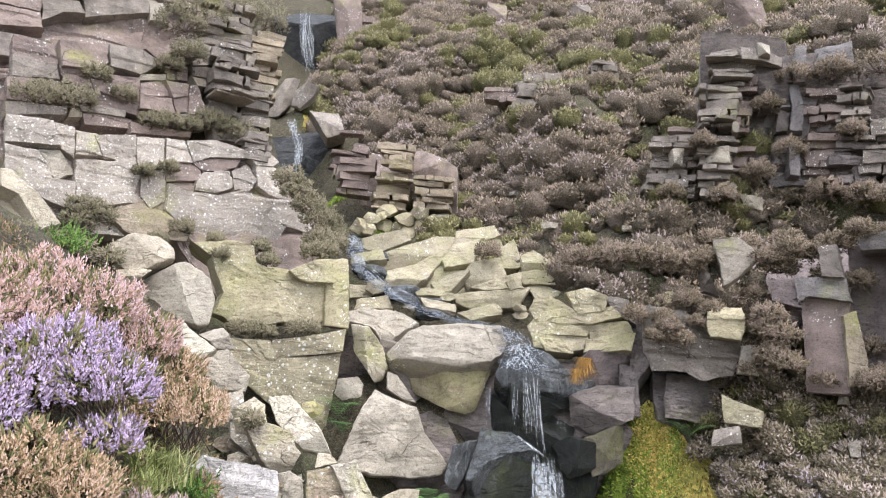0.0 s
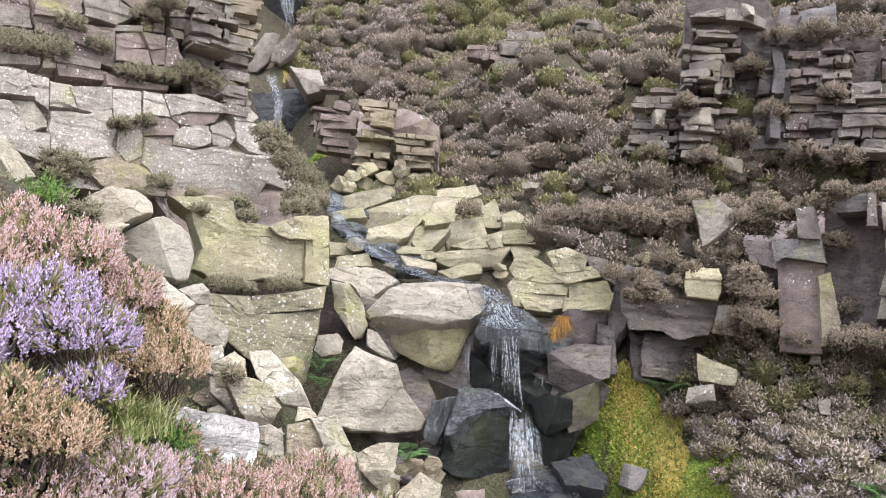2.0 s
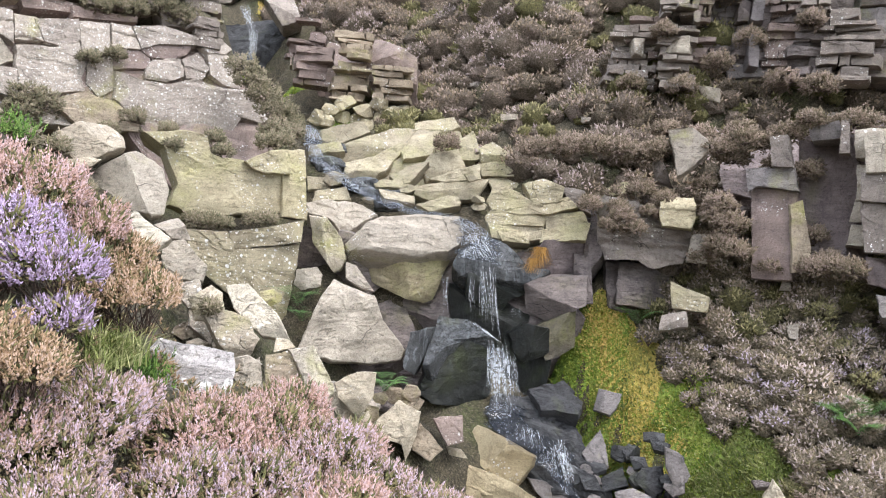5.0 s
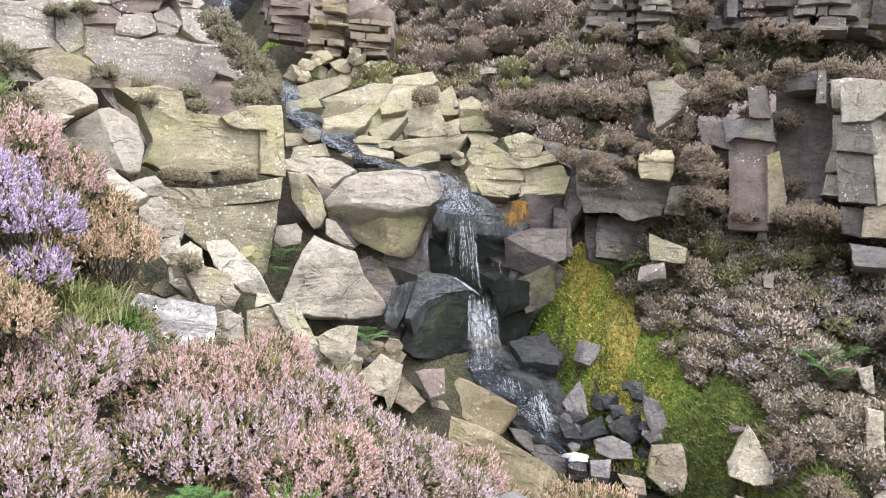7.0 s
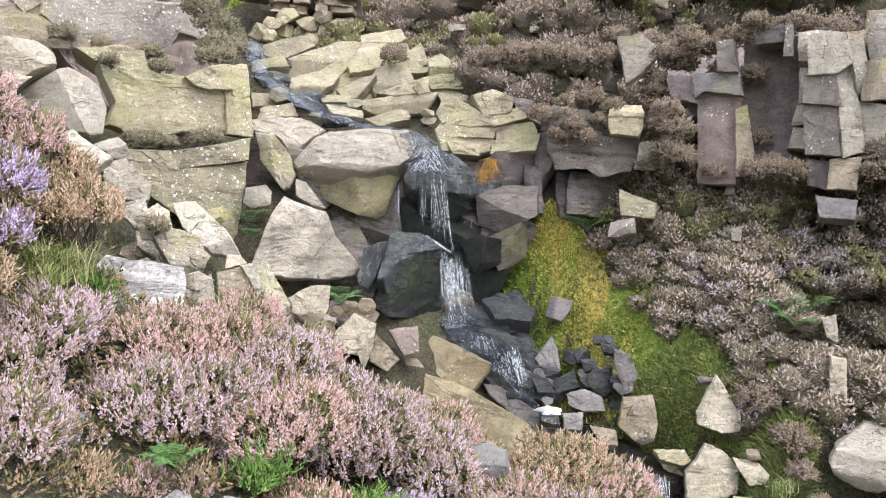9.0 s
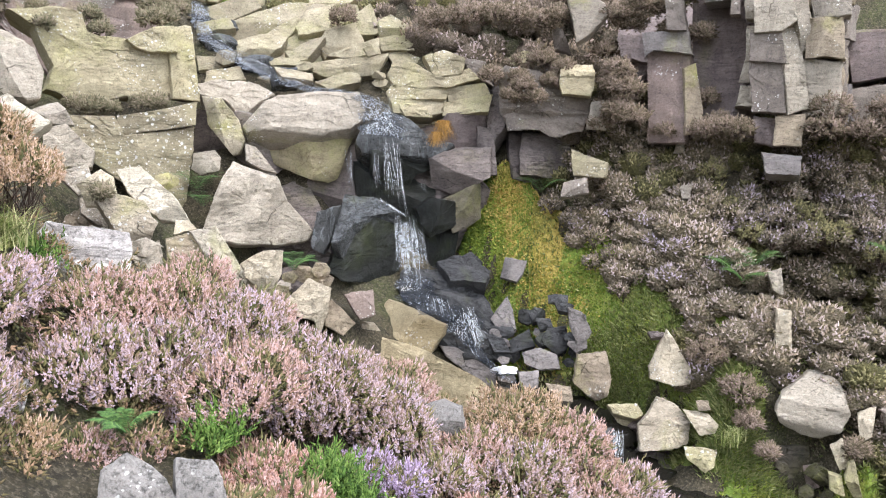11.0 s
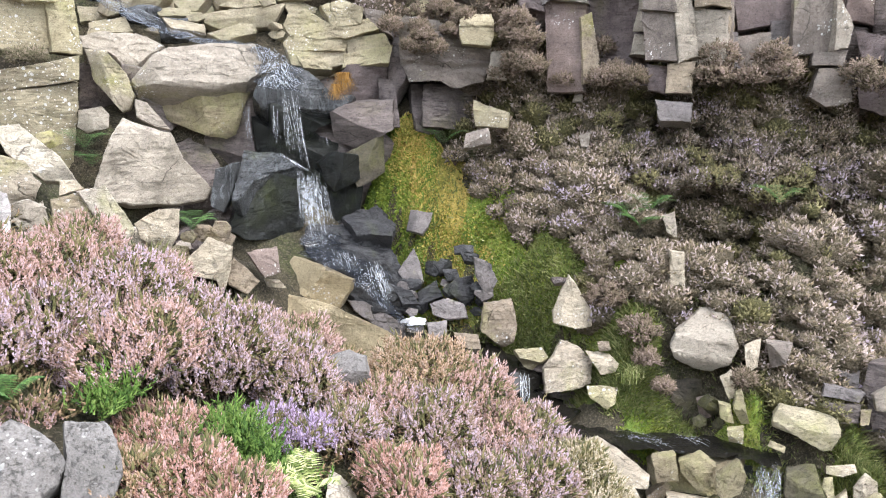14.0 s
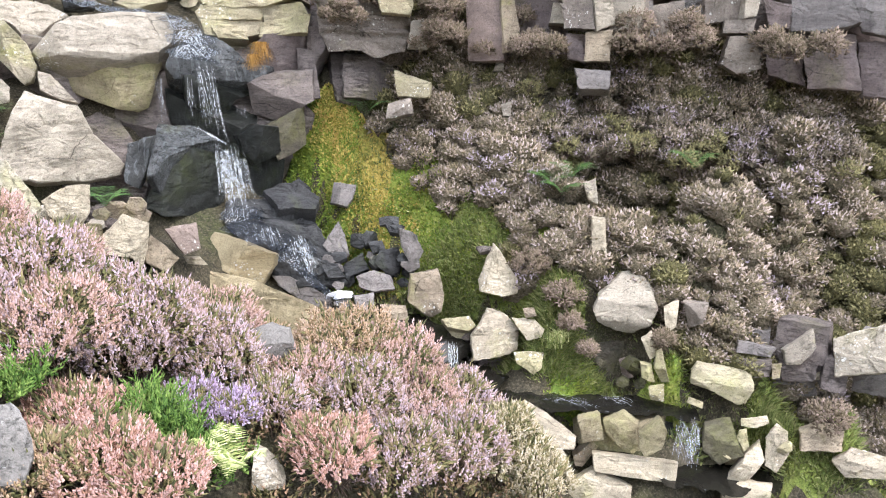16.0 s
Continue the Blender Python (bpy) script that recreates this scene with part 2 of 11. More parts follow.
# bodies darker than their flowers: shade of the gaps is in the colour
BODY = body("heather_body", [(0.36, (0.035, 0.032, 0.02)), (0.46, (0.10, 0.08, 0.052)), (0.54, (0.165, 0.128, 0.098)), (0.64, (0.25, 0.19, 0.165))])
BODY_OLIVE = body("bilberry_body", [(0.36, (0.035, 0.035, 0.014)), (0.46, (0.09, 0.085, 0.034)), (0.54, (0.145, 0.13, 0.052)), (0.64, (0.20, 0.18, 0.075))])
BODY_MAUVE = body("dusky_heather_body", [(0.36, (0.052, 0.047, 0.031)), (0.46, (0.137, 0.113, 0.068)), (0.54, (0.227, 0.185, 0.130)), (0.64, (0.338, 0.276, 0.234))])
TURF_MOSS = leafy("olive_moss", [(0.25, (0.13, 0.12, 0.05)), (0.45, (0.22, 0.215, 0.065)), (0.65, (0.31, 0.32, 0.08)), (0.8, (0.42, 0.38, 0.13))], 0.4, 2.0)
PINK = leafy("faded_pink_heather_flowers", [(0.1, (0.13, 0.09, 0.05)), (0.28, (0.27, 0.165, 0.12)), (0.45, (0.395, 0.25, 0.205)), (0.62, (0.455, 0.305, 0.275)), (0.85, (0.48, 0.36, 0.375))], 0.65, 1.5)
RUSTY = leafy("rusty_heather_flowers", [(0.12, (0.13, 0.095, 0.045)), (0.35, (0.29, 0.185, 0.105)), (0.6, (0.40, 0.275, 0.18)), (0.85, (0.46, 0.335, 0.26))], 0.8, 2.0)
SALMON = leafy("salmon_heather_flowers", [(0.15, (0.20, 0.11, 0.07)), (0.35, (0.36, 0.195, 0.15)), (0.55, (0.46, 0.275, 0.235)), (0.8, (0.50, 0.345, 0.32))], 0.65, 2.0)
MAUVE = leafy("mauve_heather_flowers", [(0.15, (0.15, 0.11, 0.11)), (0.35, (0.265, 0.185, 0.275)), (0.55, (0.36, 0.265, 0.39)), (0.8, (0.47, 0.38, 0.51))], 0.85, 2.5)
LILAC = leafy("lilac_heather_flowers", [(0.1, (0.12, 0.11, 0.045)), (0.3, (0.25, 0.17, 0.12)), (0.5, (0.385, 0.27, 0.255)), (0.8, (0.45, 0.355, 0.41))], 0.7, 2.2)
STRAW = leafy("straw_heather_flowers", [(0.12, (0.15, 0.13, 0.06)), (0.35, (0.30, 0.25, 0.14)), (0.6, (0.44, 0.37, 0.25)), (0.85, (0.54, 0.47, 0.37))], 0.8, 2.0)
SPRIG = leafy("heather_foliage", [(0.25, (0.068, 0.072, 0.030)), (0.5, (0.136, 0.132, 0.051)), (0.75, (0.230, 0.187, 0.093))], 0.7, 2.0)
TWIG = leafy("heather_twigs", [(0.3, (0.05, 0.033, 0.025)), (0.7, (0.13, 0.09, 0.07))], 0.6, 3.0)
MOSS = leafy("bright_moss", [(0.25, (0.08, 0.13, 0.02)), (0.45, (0.165, 0.24, 0.03)), (0.6, (0.27, 0.32, 0.05)), (0.8, (0.40, 0.38, 0.08))], 0.3, 1.8)
GOLD = leafy("golden_moss", [(0.25, (0.18, 0.20, 0.04)), (0.45, (0.40, 0.34, 0.085)), (0.6, (0.56, 0.42, 0.13)), (0.78, (0.46, 0.30, 0.11))], 0.3, 2.2)
GRASS = leafy("pale_moor_grass", [(0.25, (0.12, 0.16, 0.04)), (0.5, (0.30, 0.34, 0.11)), (0.75, (0.52, 0.50, 0.26))], 0.7, 2.0)
FERN = leafy("fern_green", [(0.25, (0.035, 0.075, 0.02)), (0.5, (0.06, 0.13, 0.03)), (0.75, (0.11, 0.19, 0.05))], 0.6, 3.0)
ORANGE = leafy("orange_grass", [(0.3, (0.24, 0.12, 0.025)), (0.7, (0.38, 0.21, 0.06))], 0.6, 3.0)

LEDGE = leafy("ledge_heather", [(0.25, (0.085, 0.07, 0.038)), (0.5, (0.175, 0.132, 0.09)), (0.75, (0.275, 0.203, 0.17))], 0.45, 1.5)
LEDGE_OLIVE = leafy("olive_ledge_heather", [(0.25, (0.085, 0.08, 0.045)), (0.5, (0.165, 0.145, 0.085)), (0.75, (0.26, 0.21, 0.155))], 0.45, 1.5)
UNDER = leafy("heather_shoots", [(0.25, (0.06, 0.06, 0.02)), (0.5, (0.16, 0.13, 0.06)), (0.75, (0.30, 0.19, 0.12))], 0.6, 1.5)
SHOOT = leafy("bilberry_green", [(0.25, (0.04, 0.085, 0.015)), (0.5, (0.09, 0.17, 0.028)), (0.75, (0.17, 0.25, 0.06))], 0.6, 3.0)
LAWN = leafy("bank_turf", [(0.25, (0.11, 0.135, 0.042)), (0.5, (0.19, 0.225, 0.07)), (0.75, (0.31, 0.31, 0.13))], 0.6, 2.0)


def water_material(name, foam, scale, colour=(0.012, 0.011, 0.009), clear=1.0):
    """Peaty water: dark and glossy, broken by white foam in streaks."""
    m, nt, b = material(name, 0.06)
    p = place(nt)
    n = noise_tex(nt, p, scale, 6, 0.6, 1.2)
    f = ramp(nt, n, [(foam, grey(0.0)), (foam + 0.22, grey(0.9))])
    nt.links.new(mix(nt, f, colour, (0.72, 0.75, 0.80)), b.inputs["Base Color"])
    nt.links.new(ramp(nt, f, [(0.0, grey(0.16)), (1.0, grey(0.6))]), b.inputs["Roughness"])
    nt.links.new(ramp(nt, f, [(0.0, grey(clear)), (1.0, grey(0.95))]), b.inputs["Alpha"])
    b.inputs["Specular IOR Level"].default_value = 0.5
    bump(nt, b, noise_tex(nt, p, 16, 3, 0.5, 0.8), 0.3, 0.008)
    return m


POOL = water_material("peat_water", 0.66, 6.0)
RAPID = water_material("broken_water", 0.56, 19.0, (0.03, 0.036, 0.048), 0.4)


def spray_material():
    m, nt, b = material("falling_water", 0.25)
    b.inputs["Base Color"].default_value = (0.82, 0.85, 0.88, 1)
    g = nt.nodes.new("ShaderNodeNewGeometry")
    n = noise_tex(nt, g.outputs["Position"], 22, 4, 0.6)
    nt.links.new(ramp(nt, n, [(0.38, grey(0.05)), (0.66, grey(0.55))]), b.inputs["Alpha"])
    return m




def cushion_material(name, stops):
    m, nt, b = material(name, 0.9)
    p = place(nt)
    n1 = mix(nt, 0.28, noise_tex(nt, p, 1.5, 6, 0.7), noise_tex(nt, p, 7, 4, 0.6))
    col = ramp(nt, n1, stops)
    n2 = noise_tex(nt, p, 60, 4, 0.7)
    nt.links.new(mix(nt, 1.0, col, ramp(nt, n2, [(0.35, grey(0.6)), (0.6, grey(1.15))]), "MULTIPLY"), b.inputs["Base Color"])
    bump(nt, b, mix(nt, 0.4, n1, n2), 0.9, 0.05)
    return m


CUSHION_GOLD = cushion_material("golden_moss_cushion", [(0.33, (0.130, 0.133, 0.032)), (0.43, (0.320, 0.275, 0.063)), (0.51, (0.500, 0.370, 0.103)), (0.60, (0.560, 0.389, 0.149)), (0.70, (0.330, 0.209, 0.103))])
CUSHION = cushion_material("moss_cushion", [(0.33, (0.041, 0.067, 0.017)), (0.43, (0.117, 0.180, 0.031)), (0.51, (0.198, 0.266, 0.048)), (0.60, (0.306, 0.323, 0.078)), (0.70, (0.162, 0.142, 0.072))])
TURF_BED = cushion_material("turf_bed", [(0.35, (0.09, 0.11, 0.03)), (0.5, (0.19, 0.24, 0.055)), (0.65, (0.32, 0.32, 0.10))])
SPRAY = spray_material()
FOAM, fnt, fb = material("white_foam", 0.6)
fb.inputs["Base Color"].default_value = (0.86, 0.87, 0.88, 1)


# ---- mesh helpers ----
def mesh_object(name, verts, faces, mat, parent=None, label="", sharp=None):
    me = bpy.data.meshes.new(name)
    me.from_pydata([tuple(map(float, v)) for v in verts], [], faces)
    me.materials.append(mat)
    me.update()
    if sharp is not None:
        me.polygons.foreach_set("use_smooth", [True] * len(me.polygons))
        me.set_sharp_from_angle(angle=radians(sharp))
    ob = new(name, me)
    ob.parent = parent
    return tagged(ob, label)


def many(name, template, mats, mat, parent=None, label=""):
    """One mesh of many small copies of a template (verts, tris), one 3x4 matrix each."""
    tv, tf = np.array(template[0], float), np.array(template[1], int)
    mats = np.asarray(mats, float)
    n, k = len(mats), len(tv)
    v = np.einsum("nij,kj->nki", mats[:, :, :3], tv) + mats[:, None, :, 3]
    f = (tf[None] + (np.arange(n) * k)[:, None, None]).reshape(-1)
    me = bpy.data.meshes.new(name)
    me.vertices.add(n * k)
    me.vertices.foreach_set("co", v.reshape(-1))
    nf = n * len(tf)
    me.loops.add(nf * 3)
    me.loops.foreach_set("vertex_index", f)
    me.polygons.add(nf)
    me.polygons.foreach_set("loop_start", np.arange(nf) * 3)
    me.polygons.foreach_set("loop_total", np.full(nf, 3))
    me.update(calc_edges=True)
    me.materials.append(mat)
    ob = new(name, me)
    ob.parent = parent
    return tagged(ob, label)


def frames_along(pos, axis, size, width, rng):
    """Matrices that stand the template's z along axis, spun at random."""
    pos, axis = np.asarray(pos, float), np.asarray(axis, float)
    axis = axis / np.linalg.norm(axis, axis=1)[:, None]
    r = rng.normal(size=axis.shape)
    a = np.cross(axis, r)
    a /= np.linalg.norm(a, axis=1)[:, None] + 1e-9
    b = np.cross(axis, a)
    return np.concatenate([np.stack([a * width[:, None], b * width[:, None], axis * size[:, None]], 2), pos[:, :, None]], 2)


def spindle(rings, sides):
    """A lumpy upright spindle, z from 0 to 1."""
    v, f = [], []
    for i, (z, r) in enumerate(rings):
        for j in range(sides):
            a = 2 * math.pi * (j + 0.5 * (i % 2)) / sides
            v.append((r * math.cos(a), r * math.sin(a), z))
    for i in range(len(rings) - 1):
        for j in range(sides):
            a, b_ = i * sides + j, i * sides + (j + 1) % sides
            f += [(a, b_, a + sides), (b_, b_ + sides, a + sides)]
    v.append((0, 0, 1.0))
    t = len(v) - 1
    o = (len(rings) - 1) * sides
    f += [(o + j, o + (j + 1) % sides, t) for j in range(sides)]
    return v, f


def florets(n, wide, seed, fat):
    """A sprig of n loose three-sided florets up a stem, z from 0 to 1."""
    rng = random.Random(seed)
    v, f = [], []
    for i in range(n):
        z = (i + 0.5) / n * 0.85
        a, r = 2.4 * i + rng.uniform(0, 1), wide * (1 - 0.55 * z)
        cx, cy = r * math.cos(a), r * math.sin(a)
        k = len(v)
        s = fat * rng.uniform(0.8, 1.25) * (1 - 0.35 * z)
        t0 = rng.uniform(0, 2)
        for j in range(3):
            v.append((cx + s * math.cos(t0 + 2.1 * j), cy + s * math.sin(t0 + 2.1 * j), z + rng.uniform(-0.05, 0.05)))
        v.append((cx * 1.7, cy * 1.7, z + 1.25 / n + 0.08))
        f += [(k, k + 1, k + 3), (k + 1, k + 2, k + 3), (k + 2, k, k + 3)]
    return v, f


FLOWER_SPIKE = florets(6, 0.75, 1, 0.9)
TUFTLET = florets(3, 1.0, 3, 1.0)
FLORET = florets(1, 0.3, 4, 1.3)
BLADE = ([(-1, 0, 0), (1, 0, 0), (-.8, .25, .45), (.8, .25, .45), (0, 1.2, 1)], [(0, 1, 2), (1, 3, 2), (2, 3, 4)])
TWIG_BIT = spindle([(0, 1.0), (.5, .7)], 3)


# ---- the lie of the land ----
# heights along the brook, the banks, the crags and the tops, joined by a smooth surface
BROOK = [(-5.4, 26.6, 10.4), (-5.0, 25.4, 7.7), (-5.1, 21.3, 5.1), (-3.1, 18.6, 2.6), (-1.7, 15.3, 1.4), (-0.3, 11.5, 0.0), (1.0, 11.4, -0.5),
         (1.7, 10.6, -2.9), (2.6, 8.7, -3.4), (3.5, 7.5, -3.7), (4.5, 6.4, -3.9), (5.2, 5.4, -4.1), (7.5, 3.0, -4.8), (13.0, -1.0, -6.0)]
LEFT_TIERS = [(-8.0, 12.3, 3.6), (-6.2, 15.0, 5.0), (-7.0, 17.6, 6.2), (-8.5, 9.5, 3.2)]
NEAR_BANK = [(-3.5, 6.1, 0.2), (-3.5, 7.2, 0.3), (-2.0, 3.7, -0.5), (-1.5, 4.2, -1.0), (-1.3, 5.3, -1.5), (-1.9, 8.5, -1.7), (-0.7, 3.1, -1.8), (-0.1, 5.0, -1.8),
             (0.6, 5.4, -2.3), (-0.2, 2.8, -2.1), (0.9, 3.0, -2.4), (2.0, 4.0, -2.9)]
DINGLE = [(1.2, 10.5, -2.9), (1.6, 10.45, -3.0), (2.0, 10.4, -2.9), (0.8, 10.3, -2.8), (3.4, 5.9, -4.4), (2.9, 5.6, -4.1), (4.0, 5.3, -4.6), (3.2, 4.8, -4.0), (4.7, 4.5, -4.8), (-1.6, 9.6, -2.4), (-2.4, 9.6, -1.8), (-1.2, 6.8, -2.1), (-1.0, 7.7, -2.3), (-2.2, 7.6, -1.3), (0.8, 6.6, -3.1), (1.8, 7.2, -3.7), (1.3, 8.3, -3.5), (2.6, 6.4, -3.9), (0.0, 7.3, -2.7), (-0.6, 8.6, -2.5), (3.3, 5.2, -4.0), (0.3, 9.3, -2.9)]
UNDERFOOT = [(0, 0, -1.7), (-2.5, 0, -1.0), (2.5, 0.5, -2.8), (-5, 3, 1.5), (0, -6, -1.0), (-7, -3, 2.5), (6, -4, -4.5), (-9, 6, 4.5), (3.6, 3.2, -3.5)]
GULLY = [(-2.9, 15.0, 1.5), (-2.5, 13.9, 1.1), (-3.2, 16.0, 1.7), (-3.8, 17.4, 2.2), (-3.4, 16.8, 1.9), (-4.4, 18.8, 2.6), (-4.9, 24.0, 6.0), (-3.6, 21.0, 4.6), (-4.6, 22.6, 5.4)]
RIGHT_FOOT = [(-1.0, 15.6, 1.7), (2.6, 11.6, 0.2)]
RIGHT_SLOPE = [(2.7, 9.9, -1.4), (3.0, 9.5, -2.1), (4.5, 9.4, -0.6), (5.4, 8.6, -1.0), (6.7, 7.8, -0.5), (7.4, 6.7, -0.8), (3.6, 9.7, -1.3), (4.2, 8.4, -2.1), (5.4, 6.9, -2.6), (6.2, 6.0, -2.9), (6.2, 5.1, -3.6), (6.7, 4.9, -3.45), (5.5, 6.0, -3.3), (4.4, 7.0, -3.2), (4.9, 7.0, -2.75), (5.6, 6.5, -2.6), (6.6, 6.7, -1.5), (5.5, 7.1, -2.1), (5.0, 7.7, -1.8), (4.6, 8.3, -1.5), (10, 4, -2.0)]
CRAG_FOOT = [(2.3, 12.0, 1.1), (3.4, 11.7, 1.5), (2.2, 14.5, 2.9), (4.4, 13.6, 2.5), (11, 6, 3.0), (8.5, 8.5, 2.5)]
TOPS = [(-0.1, 18.8, 4.8), (0.5, 23.2, 9.1), (4.0, 19.1, 7.5), (5.6, 15.2, 5.9), (7.0, 13.5, 5.7), (-3.0, 22.4, 7.9), (-6, 34, 16), (2, 32, 15), (9, 26, 13.5),
        (13, 18, 11), (-14, 14, 8.5), (-12, 24, 13), (15, 10, 7.5), (-8, 18, 7.8)]
SPOTS = (BROOK + GULLY + DINGLE + LEFT_TIERS + NEAR_BANK + UNDERFOOT + RIGHT_FOOT + RIGHT_SLOPE + CRAG_FOOT + TOPS)


SPURS = [(0.8, 15.4, 2.1, 14.9, 0.55, 0.7), (2.1, 14.9, 4.2, 15.6, 0.6, 0.75), (-1.8, 19.4, 0.3, 20.8, 0.7, 0.9)]     # rounded ribs of the hillside


SETTLE = []     # where stones and water rest: the ground comes up just behind and below them
LAND = {}


def kernel(r2):
    return np.sqrt(r2 + 0.02)


def settle():
    """Fit the smooth surface of the ground to the lines above and to what rests on it."""
    pts = np.array([(*p, 0.02) for p in SPOTS] + SETTLE, float)
    n = len(pts)
    d2 = ((pts[:, None, :2] - pts[None, :, :2]) ** 2).sum(2)
    A = np.zeros((n + 3, n + 3))
    A[:n, :n] = -kernel(d2) + np.diag(pts[:, 3])
    A[:n, n:] = np.c_[np.ones(n), pts[:, :2]]
    A[n:, :n] = A[:n, n:].T
    LAND["at"], LAND["w"] = pts[:, :2], np.linalg.solve(A, np.r_[pts[:, 2], 0, 0, 0])


def bed_of(nodes):
    """The ground lies just under running water."""
    for x, y, z, w in nodes:
        SETTLE.append((x, y, z - 0.16, 0.02))


def lattice(x, y, s):
    """Smooth value noise for arrays, in -1..1."""
    x, y = x * s, y * s
    ix, iy = np.floor(x).astype(int), np.floor(y).astype(int)
    fx, fy = x - ix, y - iy
    fx, fy = fx * fx * (3 - 2 * fx), fy * fy * (3 - 2 * fy)

    def h(a, b_):
        k = (a * 374761393 + b_ * 668265263) & 0x7fffffff
        k = ((k ^ (k >> 13)) * 1274126177) & 0x7fffffff
        return ((k ^ (k >> 16)) & 0xffff) / 32767.5 - 1
    return (h(ix, iy) * (1 - fx) + h(ix + 1, iy) * fx) * (1 - fy) + (h(ix, iy + 1) * (1 - fx) + h(ix + 1, iy + 1) * fx) * fy


def height(x, y, rough=True):
    x, y = np.atleast_1d(np.asarray(x, float)), np.atleast_1d(np.asarray(y, float))
    at, w = LAND["at"], LAND["w"]
    r2 = (x[:, None] - at[None, :, 0]) ** 2 + (y[:, None] - at[None, :, 1]) ** 2
    z = -kernel(r2) @ w[:-3] + w[-3] + w[-2] * x + w[-1] * y
    far = np.clip((np.hypot(x, y - 10) - 24) / 18, 0, 1)
    far = far * far * (3 - 2 * far)
    down = np.clip((x - y) / np.maximum(np.hypot(x, y), 1), 0, 1)
    z = np.clip(z, -9, 17) * (1 - far) + far * (15 - 22 * down + 1.5 * lattice(x, y, 0.03))
    if rough:
        z = z + 0.10 * lattice(x, y, 0.9) + 0.06 * lattice(x, y, 2.3) + 0.03 * lattice(x, y, 6.0)
        hill = np.clip((y - 12.5) / 2, 0, 1) * np.clip((x + 0.6) / 1.5, 0, 1) * np.clip((40 - y) / 10, 0, 1)
        z = z + hill * (0.62 * lattice(x, y, 0.5) + 0.24 * lattice(x + 7, y, 1.4))
    for ax, ay, bx, by, tall, wide in SPURS:
        t = np.clip(((x - ax) * (bx - ax) + (y - ay) * (by - ay)) / ((bx - ax) ** 2 + (by - ay) ** 2), 0, 1)
        d2 = (x - ax - t * (bx - ax)) ** 2 + (y - ay - t * (by - ay)) ** 2
        z = z + tall * np.exp(-d2 / wide ** 2)
    return z


def side_of_brook(x, y):
    """Distance from the brook's line; positive on the far bank."""
    best = np.full(len(x), 1e9)
    sgn = np.ones(len(x))
    for (ax, ay, _), (bx, by, _) in zip(BROOK[:-1], BROOK[1:]):
        dx, dy = bx - ax, by - ay
        t = np.clip(((x - ax) * dx + (y - ay) * dy) / (dx * dx + dy * dy), 0, 1)
        d = np.hypot(x - ax - t * dx, y - ay - t * dy)
        c = np.where((x - ax) * dy - (y - ay) * dx < 0, 1.0, -1.0)
        sgn, best = np.where(d < best, c, sgn), np.minimum(d, best)
    return best * sgn


def axis_steps(a, b_, step, reach):
    core = np.arange(a, b_ + 1e-6, step)
    out = np.cumsum(step * 1.22 ** np.arange(1, 42))
    out = out[out < reach]
    return np.r_[(a - out)[::-1], core, b_ + out]


def build_ground():
    xs, ys = axis_steps(-11, 14, 0.19, 900), axis_steps(-3, 29, 0.19, 900)
    X, Y = np.meshgrid(xs, ys)
    z = np.concatenate([height(X[i], Y[i]) for i in range(len(ys))])
    n = len(xs)
    i, j = np.meshgrid(np.arange(n - 1), np.arange(len(ys) - 1))
    a = (j * n + i).reshape(-1)
    faces = np.stack([a, a + 1, a + n + 1, a + n], 1)
    me = bpy.data.meshes.new("ground")
    me.from_pydata(np.c_[X.reshape(-1), Y.reshape(-1), z], [], faces.tolist())
    me.materials.append(SOIL)
    me.polygons.foreach_set("use_smooth", [True] * len(me.polygons))
    return tagged(new("ground", me), "peaty heath soil of the ravine and moor", "ground", kind="structure")


